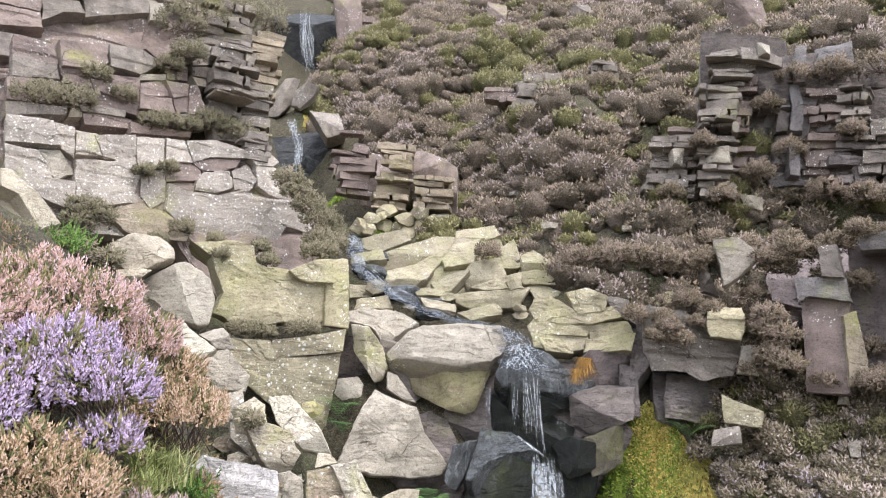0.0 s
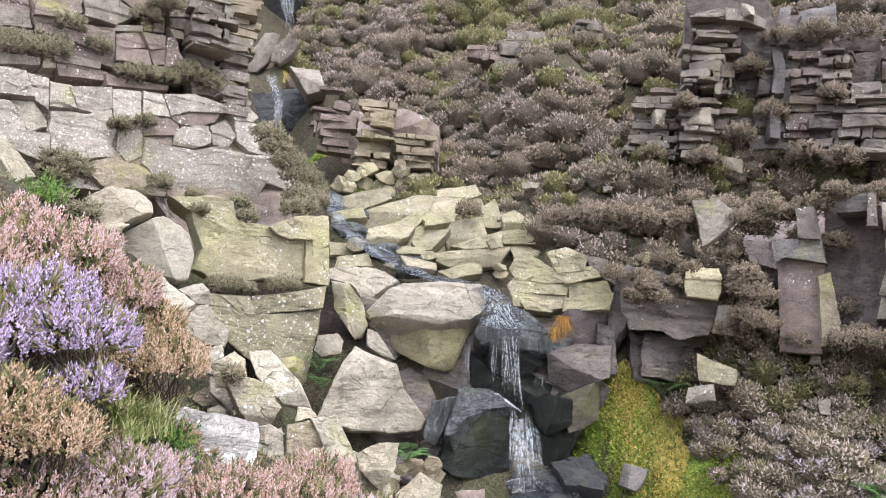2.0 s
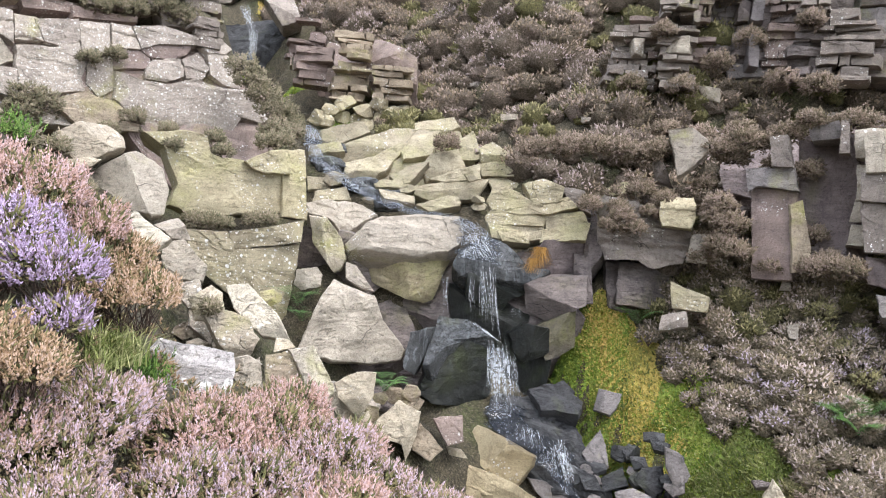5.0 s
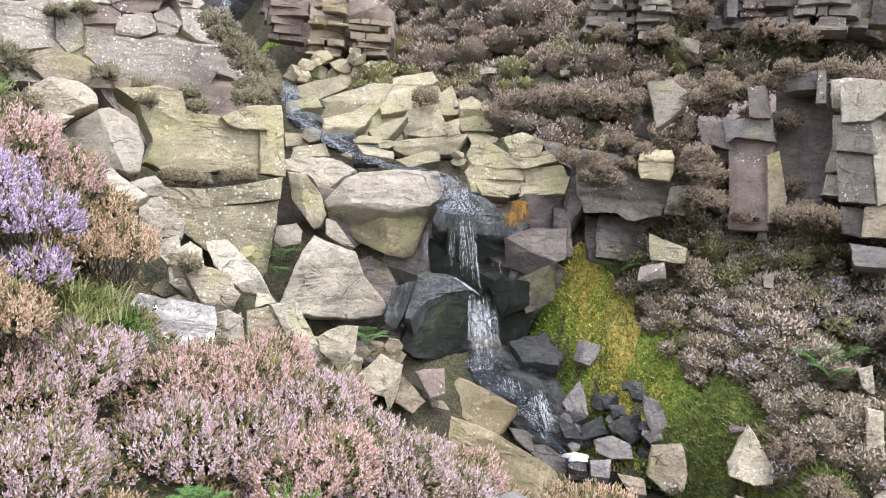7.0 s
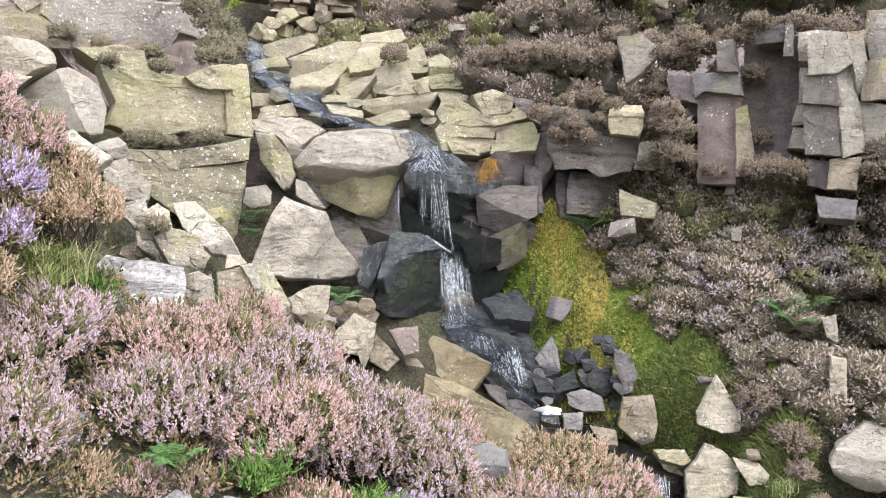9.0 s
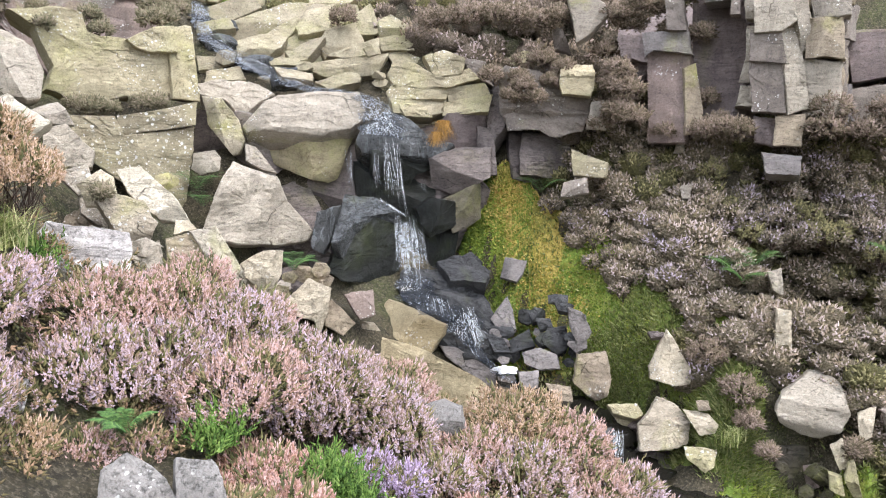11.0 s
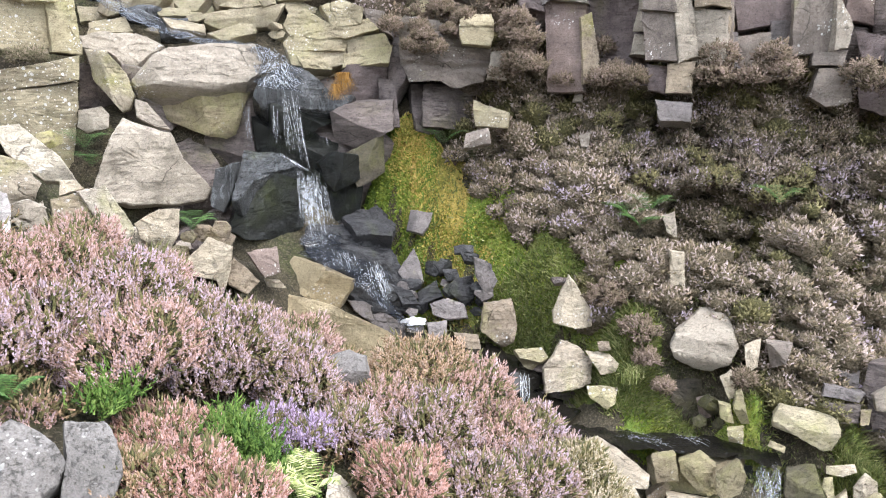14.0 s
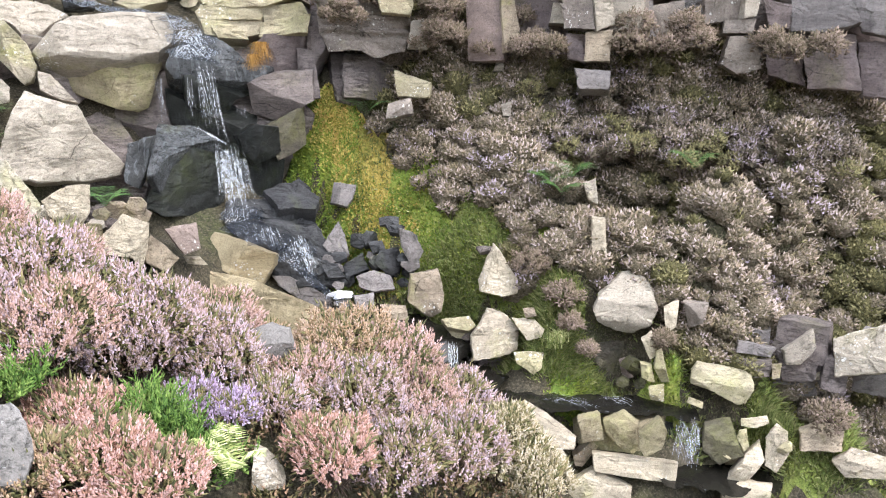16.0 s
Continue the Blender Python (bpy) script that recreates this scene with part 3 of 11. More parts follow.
# ---- rocks ----
def rock_mesh(name, outline, depth, seed, bulge=0.25, facets=3, rough=0.026, bedded=0.0, fine=1.0, tilt=0.5, cuts=(), chip=1.0, edge=1.0):
    """A stone with this front outline (u across, v up), w towards the viewer: chiselled facets in front, a broken back.
    cuts: facets of its own, (way they fall in degrees from u, slope, how far out along that way they begin, as shares of the size)."""
    rng = np.random.default_rng(seed)
    o = np.array(outline, float)
    c = o.mean(0)
    size = np.ptp(o, axis=0).max()
    rim = min(size, 0.5 + 0.12 * size)
    step = max(size / (20 * fine), 0.022)
    pts = []
    for a, b_ in zip(o, np.roll(o, -1, 0)):
        k = max(1, int(round(np.linalg.norm(b_ - a) / step)))
        for s in range(k):
            pts.append(a + (b_ - a) * s / k)
    pts = np.array(pts)
    wander = []
    for q in pts:
        s1 = Vector((q[0] * 3.0 / rim, q[1] * 3.0 / rim, seed * 1.7))
        wander.append(0.05 * noise.noise(s1) + 0.03 * noise.noise(s1 * 2.9) + 0.016 * noise.noise(s1 * 7.0))
    pts = c + (pts - c) * (1 + np.array(wander)[:, None] * rim / size * 1.4)
    n = len(pts)
    grads = rng.normal(size=(facets, 2)) * tilt
    offs = rng.uniform(0.0, 0.25, facets) * size * 0.3
    if cuts:
        own = np.array([(-g * math.cos(radians(d)), -g * math.sin(radians(d)), g * far * size) for d, g, far in cuts])
        grads, offs = np.concatenate([grads * 0.4, own[:, :2]]), np.r_[offs * 0.3, own[:, 2]]

    def front(p):
        q = p - c
        w = np.min(offs[None] + q @ grads.T, axis=1)
        return np.clip(w, -0.75 * depth, bulge * size)
    rings = []
    inner = np.linspace(0.14, 0.94, max(3, int(round(6 * min(fine, 1.7)))))
    for s in inner:
        p = c + (pts - c) * s
        rings.append(np.c_[p, front(p)])
    w1 = np.minimum(front(pts), 0.25 * depth)
    for s, drop, back in ((0.982, 0.006, 0.0), (1.0, 0.045, 0.06), (1.0, 0.06, 0.45), (0.9, 0.06, 0.9)):
        rings.append(np.c_[c + (pts - c) * s, (w1 - drop * edge * rim) * (1 - back) - back * depth])
    v = np.concatenate([np.array([[*c, front(c[None])[0]]])] + rings + [np.array([[*c, -1.08 * depth]])])
    amp = rough * rim
    share = np.concatenate([[0.0], np.repeat(list(inner) + [1.0] * 4, n), [1.0]])
    layers = np.cumsum(rng.uniform(0.05, 0.2, 60)) - 5.0
    push = rng.uniform(-1, 1, 61)
    for i, q in enumerate(v):
        s1 = Vector((q[0] * 2.2 / rim + seed, q[1] * 2.2 / rim, q[2] * 2.2 / rim))
        calm = min(1.0, share[i] / 0.45)
        nz = noise.noise_vector(s1) * amp * 0.75 + noise.noise_vector(s1 * 3.7) * amp * 0.5 * calm + noise.noise_vector(s1 * 9.0) * amp * 0.3 * calm * calm
        # plates flaked off the face, and beds that stand in and out
        flake = math.floor(2.6 * noise.noise(Vector((q[0] * 1.9 / rim, q[1] * 2.6 / rim, seed * 2.3))) + 0.5) * 0.026 * rim * chip * calm * calm
        layer = 0.0
        if bedded:
            layer = bedded * 1.6 * push[int(np.searchsorted(layers, q[1] + 0.04 * noise.noise(s1 * 0.7)))]
        v[i] = (q[0] + nz.x * 0.6, q[1] + nz.y * 0.6, q[2] + nz.z - layer - flake)
    faces = []
    m = len(rings)
    for j in range(n):
        faces.append((0, 1 + j, 1 + (j + 1) % n))
    for r in range(m - 1):
        for j in range(n):
            a, b_ = 1 + r * n + j, 1 + r * n + (j + 1) % n
            faces.append((a, a + n, b_ + n, b_))
    e = 1 + m * n
    for j in range(n):
        faces.append((e, 1 + (m - 1) * n + (j + 1) % n, 1 + (m - 1) * n + j))
    return [(a, -w, b2) for a, b2, w in v], faces


COUNT = [0]


def rock(name, at, turn, outline, depth, mat, label, parent=None, category="", group="", **shape):
    """turn: (yaw, tip): the way the front faces; at yaw 0 it faces -y."""
    COUNT[0] += 1
    face = Matrix.Rotation(radians(turn[0]), 3, "Z") @ Vector((0, 1, 0))
    back = 0.2 + 0.6 * depth if parent is None else 0.7 + 1.3 * depth
    SETTLE.append((at[0] + face.x * back, at[1] + face.y * back, at[2] - 0.1 * depth - (0.12 if parent is None else 0.0), 0.15))
    v, f = rock_mesh(name, outline, depth, COUNT[0], **shape)
    ob = mesh_object(name, v, f, mat, None, label, sharp=21)
    ob.matrix_world = pose(*at, turn[1], 0, turn[0])
    if parent is None:
        tagged(ob, category=category or name.split("_")[-1], group=group)
    else:
        ob.parent = parent
    return ob




def beds(parent, at, yaw, wide, tall, n, mat, seed, wild=0.14):
    """A stack of thin flaggy beds, split by joints and stepping in and out."""
    rng = random.Random(seed)
    across, back = Vector((math.cos(radians(yaw)), math.sin(radians(yaw)), 0)), Vector((-math.sin(radians(yaw)), math.cos(radians(yaw)), 0))
    sizes = [rng.uniform(0.35, 1.8) for _ in range(n)]
    unit, v = tall / sum(sizes), -tall / 2
    for k in sizes:
        h = k * unit
        cuts = sorted(rng.uniform(-0.42, 0.42) for _ in range(rng.choice((0, 1, 1, 2))))
        ends = [-0.5 + rng.uniform(-0.1, 0.14)] + cuts + [0.5 - rng.uniform(-0.1, 0.14)]
        step = rng.uniform(-0.13, 0.13)
        for a, b_ in zip(ends[:-1], ends[1:]):
            w = (b_ - a) * wide
            if w > 0.06 and rng.random() < 0.93:
                x, y = w / 2 - 0.006, h / 2 - 0.004
                j = lambda: rng.uniform(-wild, wild) * h
                o = [(-x, -y + j()), (0.1 * w, -y + j()), (x, -y + j()), (x + j(), 0.3 * y), (x, y + j()), (-0.15 * w, y + j()), (-x, y + j()), (-x + j(), 0)]
                c = Vector(at) + across * ((a + b_) / 2 * wide) + back * (step + rng.uniform(-0.07, 0.07)) + Vector((0, 0, v + h / 2))
                rock("bed", tuple(c), (yaw + rng.uniform(-12, 12), rng.uniform(-5, 3)), o, 0.55, mat, "", parent=parent, rough=0.02 if wild < 0.2 else 0.045, fine=0.42, facets=2, tilt=0.12, bulge=0.12)
        v += h


def columns(parent, at, yaw, wide, tall, each, mats, seed):
    """Upright joint-bounded blocks side by side, each broken across at its own heights."""
    rng = random.Random(seed)
    across, back = Vector((math.cos(radians(yaw)), math.sin(radians(yaw)), 0)), Vector((-math.sin(radians(yaw)), math.cos(radians(yaw)), 0))
    u = -wide / 2
    while u < wide / 2:
        w, step = each * rng.uniform(0.5, 1.6), rng.uniform(-0.2, 0.2)
        v, end = -tall / 2 + rng.uniform(-0.12, 0.12), tall / 2 + rng.uniform(-0.15, 0.15)
        while v < end - 0.1:
            h = min(rng.uniform(0.2, 0.75), end - v)
            x, y, lean = w / 2 - 0.008, h / 2 - 0.006, rng.uniform(-0.05, 0.05)
            j = lambda: rng.uniform(-0.09, 0.09) * min(w, h)
            o = [(-x + j(), -y + j()), (j(), -y + j()), (x + j(), -y + j()), (x + j(), j()), (x + lean + j(), y + j()), (j(), y + j()), (-x + lean + j(), y + j()), (-x + j(), j())]
            c = Vector(at) + across * (u + w / 2) + back * (step + rng.uniform(-0.06, 0.06)) + Vector((0, 0, v + h / 2))
            rock("block", tuple(c), (yaw + rng.uniform(-13, 13), rng.uniform(-8, 3)), o, 0.5, rng.choice(mats), "", parent=parent, fine=0.5, facets=3, tilt=0.2, bulge=0.15)
            v += h
        u += w

# ---- stones and crags ----
# the bedded wall that climbs over the near bank
cliff = tagged(new("cliff_wall"), "pale lichened gritstone wall in stepped beds", "cliff", kind="structure")
rock("bedrock", (-4.47, 11.64, 1.12), (35, -12), [(-2.43, -0.69), (-1.93, -0.62), (0.27, -0.32), (1.18, -1.44), (2.80, -1.32), (3.22, -0.21), (2.68, 0.42), (1.45, 1.24), (-0.24, 1.20), (-2.08, 0.92), (-2.59, 0.80)], 1.20, BROWN, "", parent=cliff, bedded=0.025, fine=2, tilt=0.1, rough=0.018)
rock("bedrock", (-5.79, 11.95, 2.96), (40, -12), [(-1.72, -0.92), (-0.44, -0.67), (1.92, 0.03), (2.11, 0.72), (1.50, 0.86), (-0.59, 0.32), (-1.80, -0.05)], 1.20, BROWN, "", parent=cliff, bedded=0.03, fine=2, tilt=0.1, rough=0.018)
rock("bedrock", (-5.81, 13.21, 4.11), (34, -15), [(-2.45, -1.00), (-1.86, -0.88), (0.98, -0.06), (1.71, -0.37), (2.47, -0.53), (2.80, 0.41), (1.89, 0.87), (0.91, 1.52), (-1.99, 0.36), (-2.57, 0.05)], 1.50, BROWN, "", parent=cliff, bedded=0.035, fine=2, tilt=0.1, rough=0.018)
rock("block", (-2.34, 10.00, 0.26), (22, -5), [(-0.60, 0.24), (-0.41, -0.21), (-0.50, -0.48), (-0.29, -0.56), (0.40, -0.55), (1.02, -0.45), (0.97, 0.04), (0.52, 0.04), (0.37, 0.17), (0.09, 0.17), (-0.07, 0.23), (-0.10, 0.44), (-0.33, 0.48), (-0.86, 0.41)], 1.10, YELLOW, "", parent=cliff, fine=1.6, facets=2, tilt=0.08, rough=0.018)
rock("block", (-5.34, 12.01, 3.11), (38, -13), [(-0.45, 0.15), (0.34, 0.29), (0.34, -0.13), (0.15, -0.18), (-0.36, -0.12)], 0.50, BROWN, "", parent=cliff, chip=0.6, tilt=0.05, facets=2, rough=0.016, bedded=0.01, edge=0.35)
rock("block", (-4.93, 12.40, 3.24), (39, -15), [(-0.22, 0.05), (0.15, 0.22), (0.28, -0.02), (0.03, -0.12), (-0.22, -0.12)], 0.50, BROWN, "", parent=cliff, chip=0.6, tilt=0.05, facets=2, rough=0.016, bedded=0.01, edge=0.35)
rock("block", (-4.84, 12.34, 3.03), (41, -13), [(-0.26, 0.08), (-0.02, 0.08), (0.24, 0.13), (0.33, -0.11), (-0.26, -0.18)], 0.50, BROWN, "", parent=cliff, chip=0.6, tilt=0.05, facets=2, rough=0.016, bedded=0.01, edge=0.35)
rock("block", (-4.61, 12.64, 3.35), (42, -12), [(-0.26, 0.09), (0.17, 0.15), (0.17, -0.07), (-0.08, -0.18)], 0.50, BROWN, "", parent=cliff, chip=0.6, tilt=0.05, facets=2, rough=0.016, bedded=0.01, edge=0.35)
rock("block", (-4.56, 12.69, 3.10), (38, -11), [(-0.16, 0.08), (0.13, 0.20), (0.11, -0.12), (-0.08, -0.15)], 0.50, BROWN, "", parent=cliff, chip=0.6, tilt=0.05, facets=2, rough=0.016, bedded=0.01, edge=0.35)
rock("block", (-4.36, 12.79, 3.24), (39, -10), [(-0.11, 0.22), (0.02, 0.28), (0.21, -0.22), (-0.12, -0.28)], 0.50, BROWN, "", parent=cliff, chip=0.6, tilt=0.05, facets=2, rough=0.016, bedded=0.01, edge=0.35)
rock("block", (-4.28, 13.00, 3.61), (40, -11), [(-0.28, 0.06), (0.19, 0.08), (0.25, -0.04), (-0.17, -0.11)], 0.50, GREYPALE, "", parent=cliff, chip=0.6, tilt=0.05, facets=2, rough=0.016, bedded=0.01, edge=0.35)
rock("block", (-4.33, 12.95, 3.76), (40, -11), [(-0.22, 0.05), (0.17, 0.13), (0.26, -0.08), (-0.19, -0.10)], 0.50, GREYBROWN, "", parent=cliff, chip=0.6, tilt=0.05, facets=2, rough=0.016, bedded=0.01, edge=0.35)
rock("block", (-4.41, 12.97, 3.99), (34, -10), [(-0.18, 0.04), (0.13, 0.18), (0.21, -0.05), (-0.15, -0.16)], 0.50, GREYBROWN, "", parent=cliff, chip=0.6, tilt=0.05, facets=2, rough=0.016, bedded=0.01, edge=0.35)
rock("block", (-4.41, 13.05, 4.21), (40, -10), [(-0.25, 0.13), (0.24, 0.09), (0.22, -0.07), (-0.21, -0.16)], 0.50, GREYBROWN, "", parent=cliff, chip=0.6, tilt=0.05, facets=2, rough=0.016, bedded=0.01, edge=0.35)
rock("block", (-5.84, 11.68, 3.15), (41, -13), [(-0.26, 0.10), (0.24, 0.17), (0.19, -0.15), (-0.18, -0.11)], 0.50, BROWN, "", parent=cliff, chip=0.6, tilt=0.05, facets=2, rough=0.016, bedded=0.01, edge=0.35)
rock("block", (-6.30, 11.33, 3.14), (38, -9), [(-0.32, 0.15), (0.29, 0.12), (0.35, -0.09), (-0.29, -0.20)], 0.50, GREYBROWN, "", parent=cliff, chip=0.6, tilt=0.05, facets=2, rough=0.016, bedded=0.01, edge=0.35)
rock("block", (-6.37, 11.36, 3.43), (35, -14), [(-0.30, 0.18), (0.27, 0.14), (0.34, -0.18), (-0.28, -0.14)], 0.50, BROWN, "", parent=cliff, chip=0.6, tilt=0.05, facets=2, rough=0.016, bedded=0.01, edge=0.35)
rock("block", (-5.78, 11.76, 3.49), (42, -12), [(-0.40, 0.18), (0.29, 0.26), (0.34, 0.01), (0.14, -0.18), (-0.35, -0.27)], 0.50, BROWN, "", parent=cliff, chip=0.6, tilt=0.05, facets=2, rough=0.016, bedded=0.01, edge=0.35)
rock("block", (-5.27, 12.26, 3.67), (36, -12), [(-0.38, 0.16), (0.17, 0.22), (0.45, 0.05), (0.14, -0.22), (-0.33, -0.21)], 0.50, GREYBROWN, "", parent=cliff, chip=0.6, tilt=0.05, facets=2, rough=0.016, bedded=0.01, edge=0.35)
rock("block", (-4.96, 12.41, 3.45), (37, -11), [(-0.19, 0.00), (0.21, 0.11), (0.21, 0.00), (-0.23, -0.11)], 0.50, GREYPALE, "", parent=cliff, chip=0.6, tilt=0.05, facets=2, rough=0.016, bedded=0.01, edge=0.35)
rock("block", (-4.82, 12.67, 3.93), (41, -11), [(-0.44, -0.04), (0.29, 0.32), (0.31, -0.09), (-0.15, -0.19)], 0.50, BROWN, "", parent=cliff, chip=0.6, tilt=0.05, facets=2, rough=0.016, bedded=0.01, edge=0.35)
rock("block", (-4.70, 12.73, 3.64), (41, -9), [(-0.21, 0.07), (0.18, 0.18), (0.19, -0.07), (-0.17, -0.16)], 0.50, BROWN, "", parent=cliff, chip=0.6, tilt=0.05, facets=2, rough=0.016, bedded=0.01, edge=0.35)
rock("block", (-6.24, 11.26, 2.76), (35, -10), [(-0.36, 0.14), (0.31, 0.24), (0.41, -0.15), (-0.33, -0.22)], 0.50, BROWN, "", parent=cliff, chip=0.6, tilt=0.05, facets=2, rough=0.016, bedded=0.01, edge=0.35)
rock("block", (-5.79, 11.67, 2.84), (41, -12), [(-0.23, 0.16), (0.19, 0.16), (0.26, -0.10), (-0.19, -0.23)], 0.50, GREYBROWN, "", parent=cliff, chip=0.6, tilt=0.05, facets=2, rough=0.016, bedded=0.01, edge=0.35)
rock("block", (-5.33, 12.01, 2.88), (36, -10), [(-0.36, 0.11), (0.34, 0.11), (0.37, -0.13), (-0.33, -0.10)], 0.50, BROWN, "", parent=cliff, chip=0.6, tilt=0.05, facets=2, rough=0.016, bedded=0.01, edge=0.35)
rock("block", (-5.45, 11.85, 2.70), (36, -15), [(-0.35, 0.04), (0.35, 0.09), (0.33, -0.04), (-0.31, -0.09)], 0.50, GREYBROWN, "", parent=cliff, chip=0.6, tilt=0.05, facets=2, rough=0.016, bedded=0.01, edge=0.35)
rock("block", (-5.75, 11.62, 2.58), (42, -14), [(-0.07, 0.07), (0.09, 0.09), (0.09, -0.06), (-0.11, -0.11)], 0.50, PALE, "", parent=cliff, chip=0.6, tilt=0.05, facets=2, rough=0.016, bedded=0.01, edge=0.35)
rock("block", (-5.36, 11.91, 2.56), (37, -14), [(-0.40, 0.04), (0.35, 0.12), (0.45, -0.02), (-0.35, -0.15)], 0.50, BROWN, "", parent=cliff, chip=0.6, tilt=0.05, facets=2, rough=0.016, bedded=0.01, edge=0.35)
rock("block", (-4.70, 12.37, 2.59), (40, -10), [(-0.52, 0.02), (0.04, 0.04), (0.51, 0.10), (0.51, 0.00), (-0.49, -0.17)], 0.50, BROWN, "", parent=cliff, chip=0.6, tilt=0.05, facets=2, rough=0.016, bedded=0.01, fine=1.7, edge=0.35)
rock("block", (-6.12, 11.19, 2.47), (39, -15), [(-0.41, 0.03), (0.41, 0.14), (0.42, 0.01), (-0.39, -0.18)], 0.50, GREYBROWN, "", parent=cliff, chip=0.6, tilt=0.05, facets=2, rough=0.016, bedded=0.01, edge=0.35)
rock("block", (-4.59, 12.58, 2.85), (37, -10), [(-0.57, -0.02), (0.57, 0.18), (0.63, 0.02), (-0.56, -0.16)], 0.50, GREYBROWN, "", parent=cliff, chip=0.6, tilt=0.05, facets=2, rough=0.016, bedded=0.01, fine=1.7, edge=0.35)
rock("block", (-4.04, 13.16, 3.30), (38, -9), [(-0.24, 0.20), (0.20, 0.18), (0.28, -0.15), (-0.22, -0.24)], 0.50, GREYBROWN, "", parent=cliff, chip=0.6, tilt=0.05, facets=2, rough=0.016, bedded=0.01, edge=0.35)
rock("block", (-3.74, 13.19, 2.82), (35, -11), [(-0.46, 0.17), (0.41, 0.16), (0.48, -0.13), (-0.39, -0.21)], 0.50, GREYBROWN, "", parent=cliff, chip=0.6, tilt=0.05, facets=2, rough=0.016, bedded=0.01, edge=0.35)
rock("block", (-5.81, 10.58, 2.05), (33, -13), [(-0.33, 0.17), (0.27, 0.21), (0.39, -0.16), (-0.30, -0.23)], 0.50, GREY, "", parent=cliff, chip=0.6, tilt=0.05, facets=2, rough=0.016, bedded=0.01, edge=0.35)
rock("block", (-5.47, 10.89, 2.03), (32, -15), [(-0.17, 0.22), (0.10, 0.19), (0.13, -0.26), (-0.07, -0.16)], 0.50, GREY, "", parent=cliff, chip=0.6, tilt=0.05, facets=2, rough=0.016, bedded=0.01, edge=0.35)
rock("block", (-5.25, 11.08, 2.02), (34, -9), [(-0.18, 0.16), (0.11, 0.17), (0.23, -0.14), (-0.15, -0.20)], 0.50, GREY, "", parent=cliff, chip=0.6, tilt=0.05, facets=2, rough=0.016, bedded=0.01, edge=0.35)
rock("block", (-5.50, 10.81, 1.64), (34, -12), [(-0.27, 0.18), (0.01, 0.23), (0.20, -0.04), (0.20, -0.11), (-0.03, -0.25), (-0.12, -0.02)], 0.50, GREYPALE, "", parent=cliff, chip=0.6, tilt=0.05, facets=2, rough=0.016, bedded=0.01, edge=0.35)
rock("block", (-4.89, 11.28, 2.02), (36, -11), [(-0.34, 0.15), (0.22, 0.26), (0.26, -0.05), (0.06, -0.19), (-0.20, -0.15)], 0.50, GREY, "", parent=cliff, chip=0.6, tilt=0.05, facets=2, rough=0.016, bedded=0.01, edge=0.35)
rock("block", (-4.50, 11.56, 2.03), (36, -9), [(-0.26, 0.23), (0.17, 0.29), (0.18, -0.14), (0.13, -0.20), (-0.21, -0.18)], 0.50, GREY, "", parent=cliff, chip=0.6, tilt=0.05, facets=2, rough=0.016, bedded=0.01, edge=0.35)
rock("block", (-4.21, 11.80, 2.17), (34, -11), [(-0.18, 0.17), (0.10, 0.18), (0.25, -0.15), (-0.16, -0.21)], 0.50, GREY, "", parent=cliff, chip=0.6, tilt=0.05, facets=2, rough=0.016, bedded=0.01, edge=0.35)
rock("block", (-3.71, 12.14, 2.27), (33, -9), [(-0.49, 0.09), (-0.01, 0.19), (0.52, 0.10), (0.48, -0.01), (-0.10, -0.12), (-0.35, -0.24)], 0.50, GREY, "", parent=cliff, chip=0.6, tilt=0.05, facets=2, rough=0.016, bedded=0.01, edge=0.35)
rock("block", (-3.69, 12.13, 2.06), (35, -15), [(-0.39, -0.04), (-0.14, 0.09), (0.42, 0.19), (0.32, 0.02), (0.06, -0.11), (-0.24, -0.13)], 0.50, BROWN, "", parent=cliff, chip=0.6, tilt=0.05, facets=2, rough=0.016, bedded=0.01, edge=0.35)
rock("block", (-3.05, 12.63, 2.30), (36, -15), [(-0.31, 0.03), (0.07, 0.17), (0.24, 0.02), (0.14, -0.09), (-0.15, -0.13)], 0.50, GREY, "", parent=cliff, chip=0.6, tilt=0.05, facets=2, rough=0.016, bedded=0.01, edge=0.35)
rock("block", (-3.30, 12.38, 1.91), (36, -15), [(-0.20, 0.11), (0.04, 0.26), (0.22, 0.03), (0.11, -0.18), (-0.16, -0.21)], 0.50, GREY, "", parent=cliff, chip=0.6, tilt=0.05, facets=2, rough=0.016, bedded=0.01, edge=0.35)
rock("block", (-2.90, 12.67, 1.95), (35, -11), [(-0.31, 0.24), (-0.01, 0.27), (0.14, 0.23), (0.29, -0.10), (0.22, -0.28), (-0.05, -0.26), (-0.27, -0.11)], 0.50, GREY, "", parent=cliff, chip=0.6, tilt=0.05, facets=2, rough=0.016, bedded=0.01, edge=0.35)
rock("block", (-4.84, 11.17, 1.52), (37, -11), [(-0.55, 0.23), (-0.09, 0.29), (0.26, 0.43), (0.37, 0.13), (0.30, -0.09), (0.36, -0.26), (-0.12, -0.40), (-0.50, -0.31)], 0.50, GREY, "", parent=cliff, chip=0.6, tilt=0.05, facets=2, rough=0.016, bedded=0.01, fine=1.7, edge=0.35)
rock("block", (-5.56, 10.59, 1.41), (31, -11), [(-0.52, 0.39), (-0.11, 0.38), (0.05, 0.19), (0.12, -0.03), (0.40, 0.01), (0.44, -0.43), (0.09, -0.34), (-0.46, -0.19)], 0.50, GREY, "", parent=cliff, chip=0.6, tilt=0.05, facets=2, rough=0.016, bedded=0.01, fine=1.7, edge=0.35)
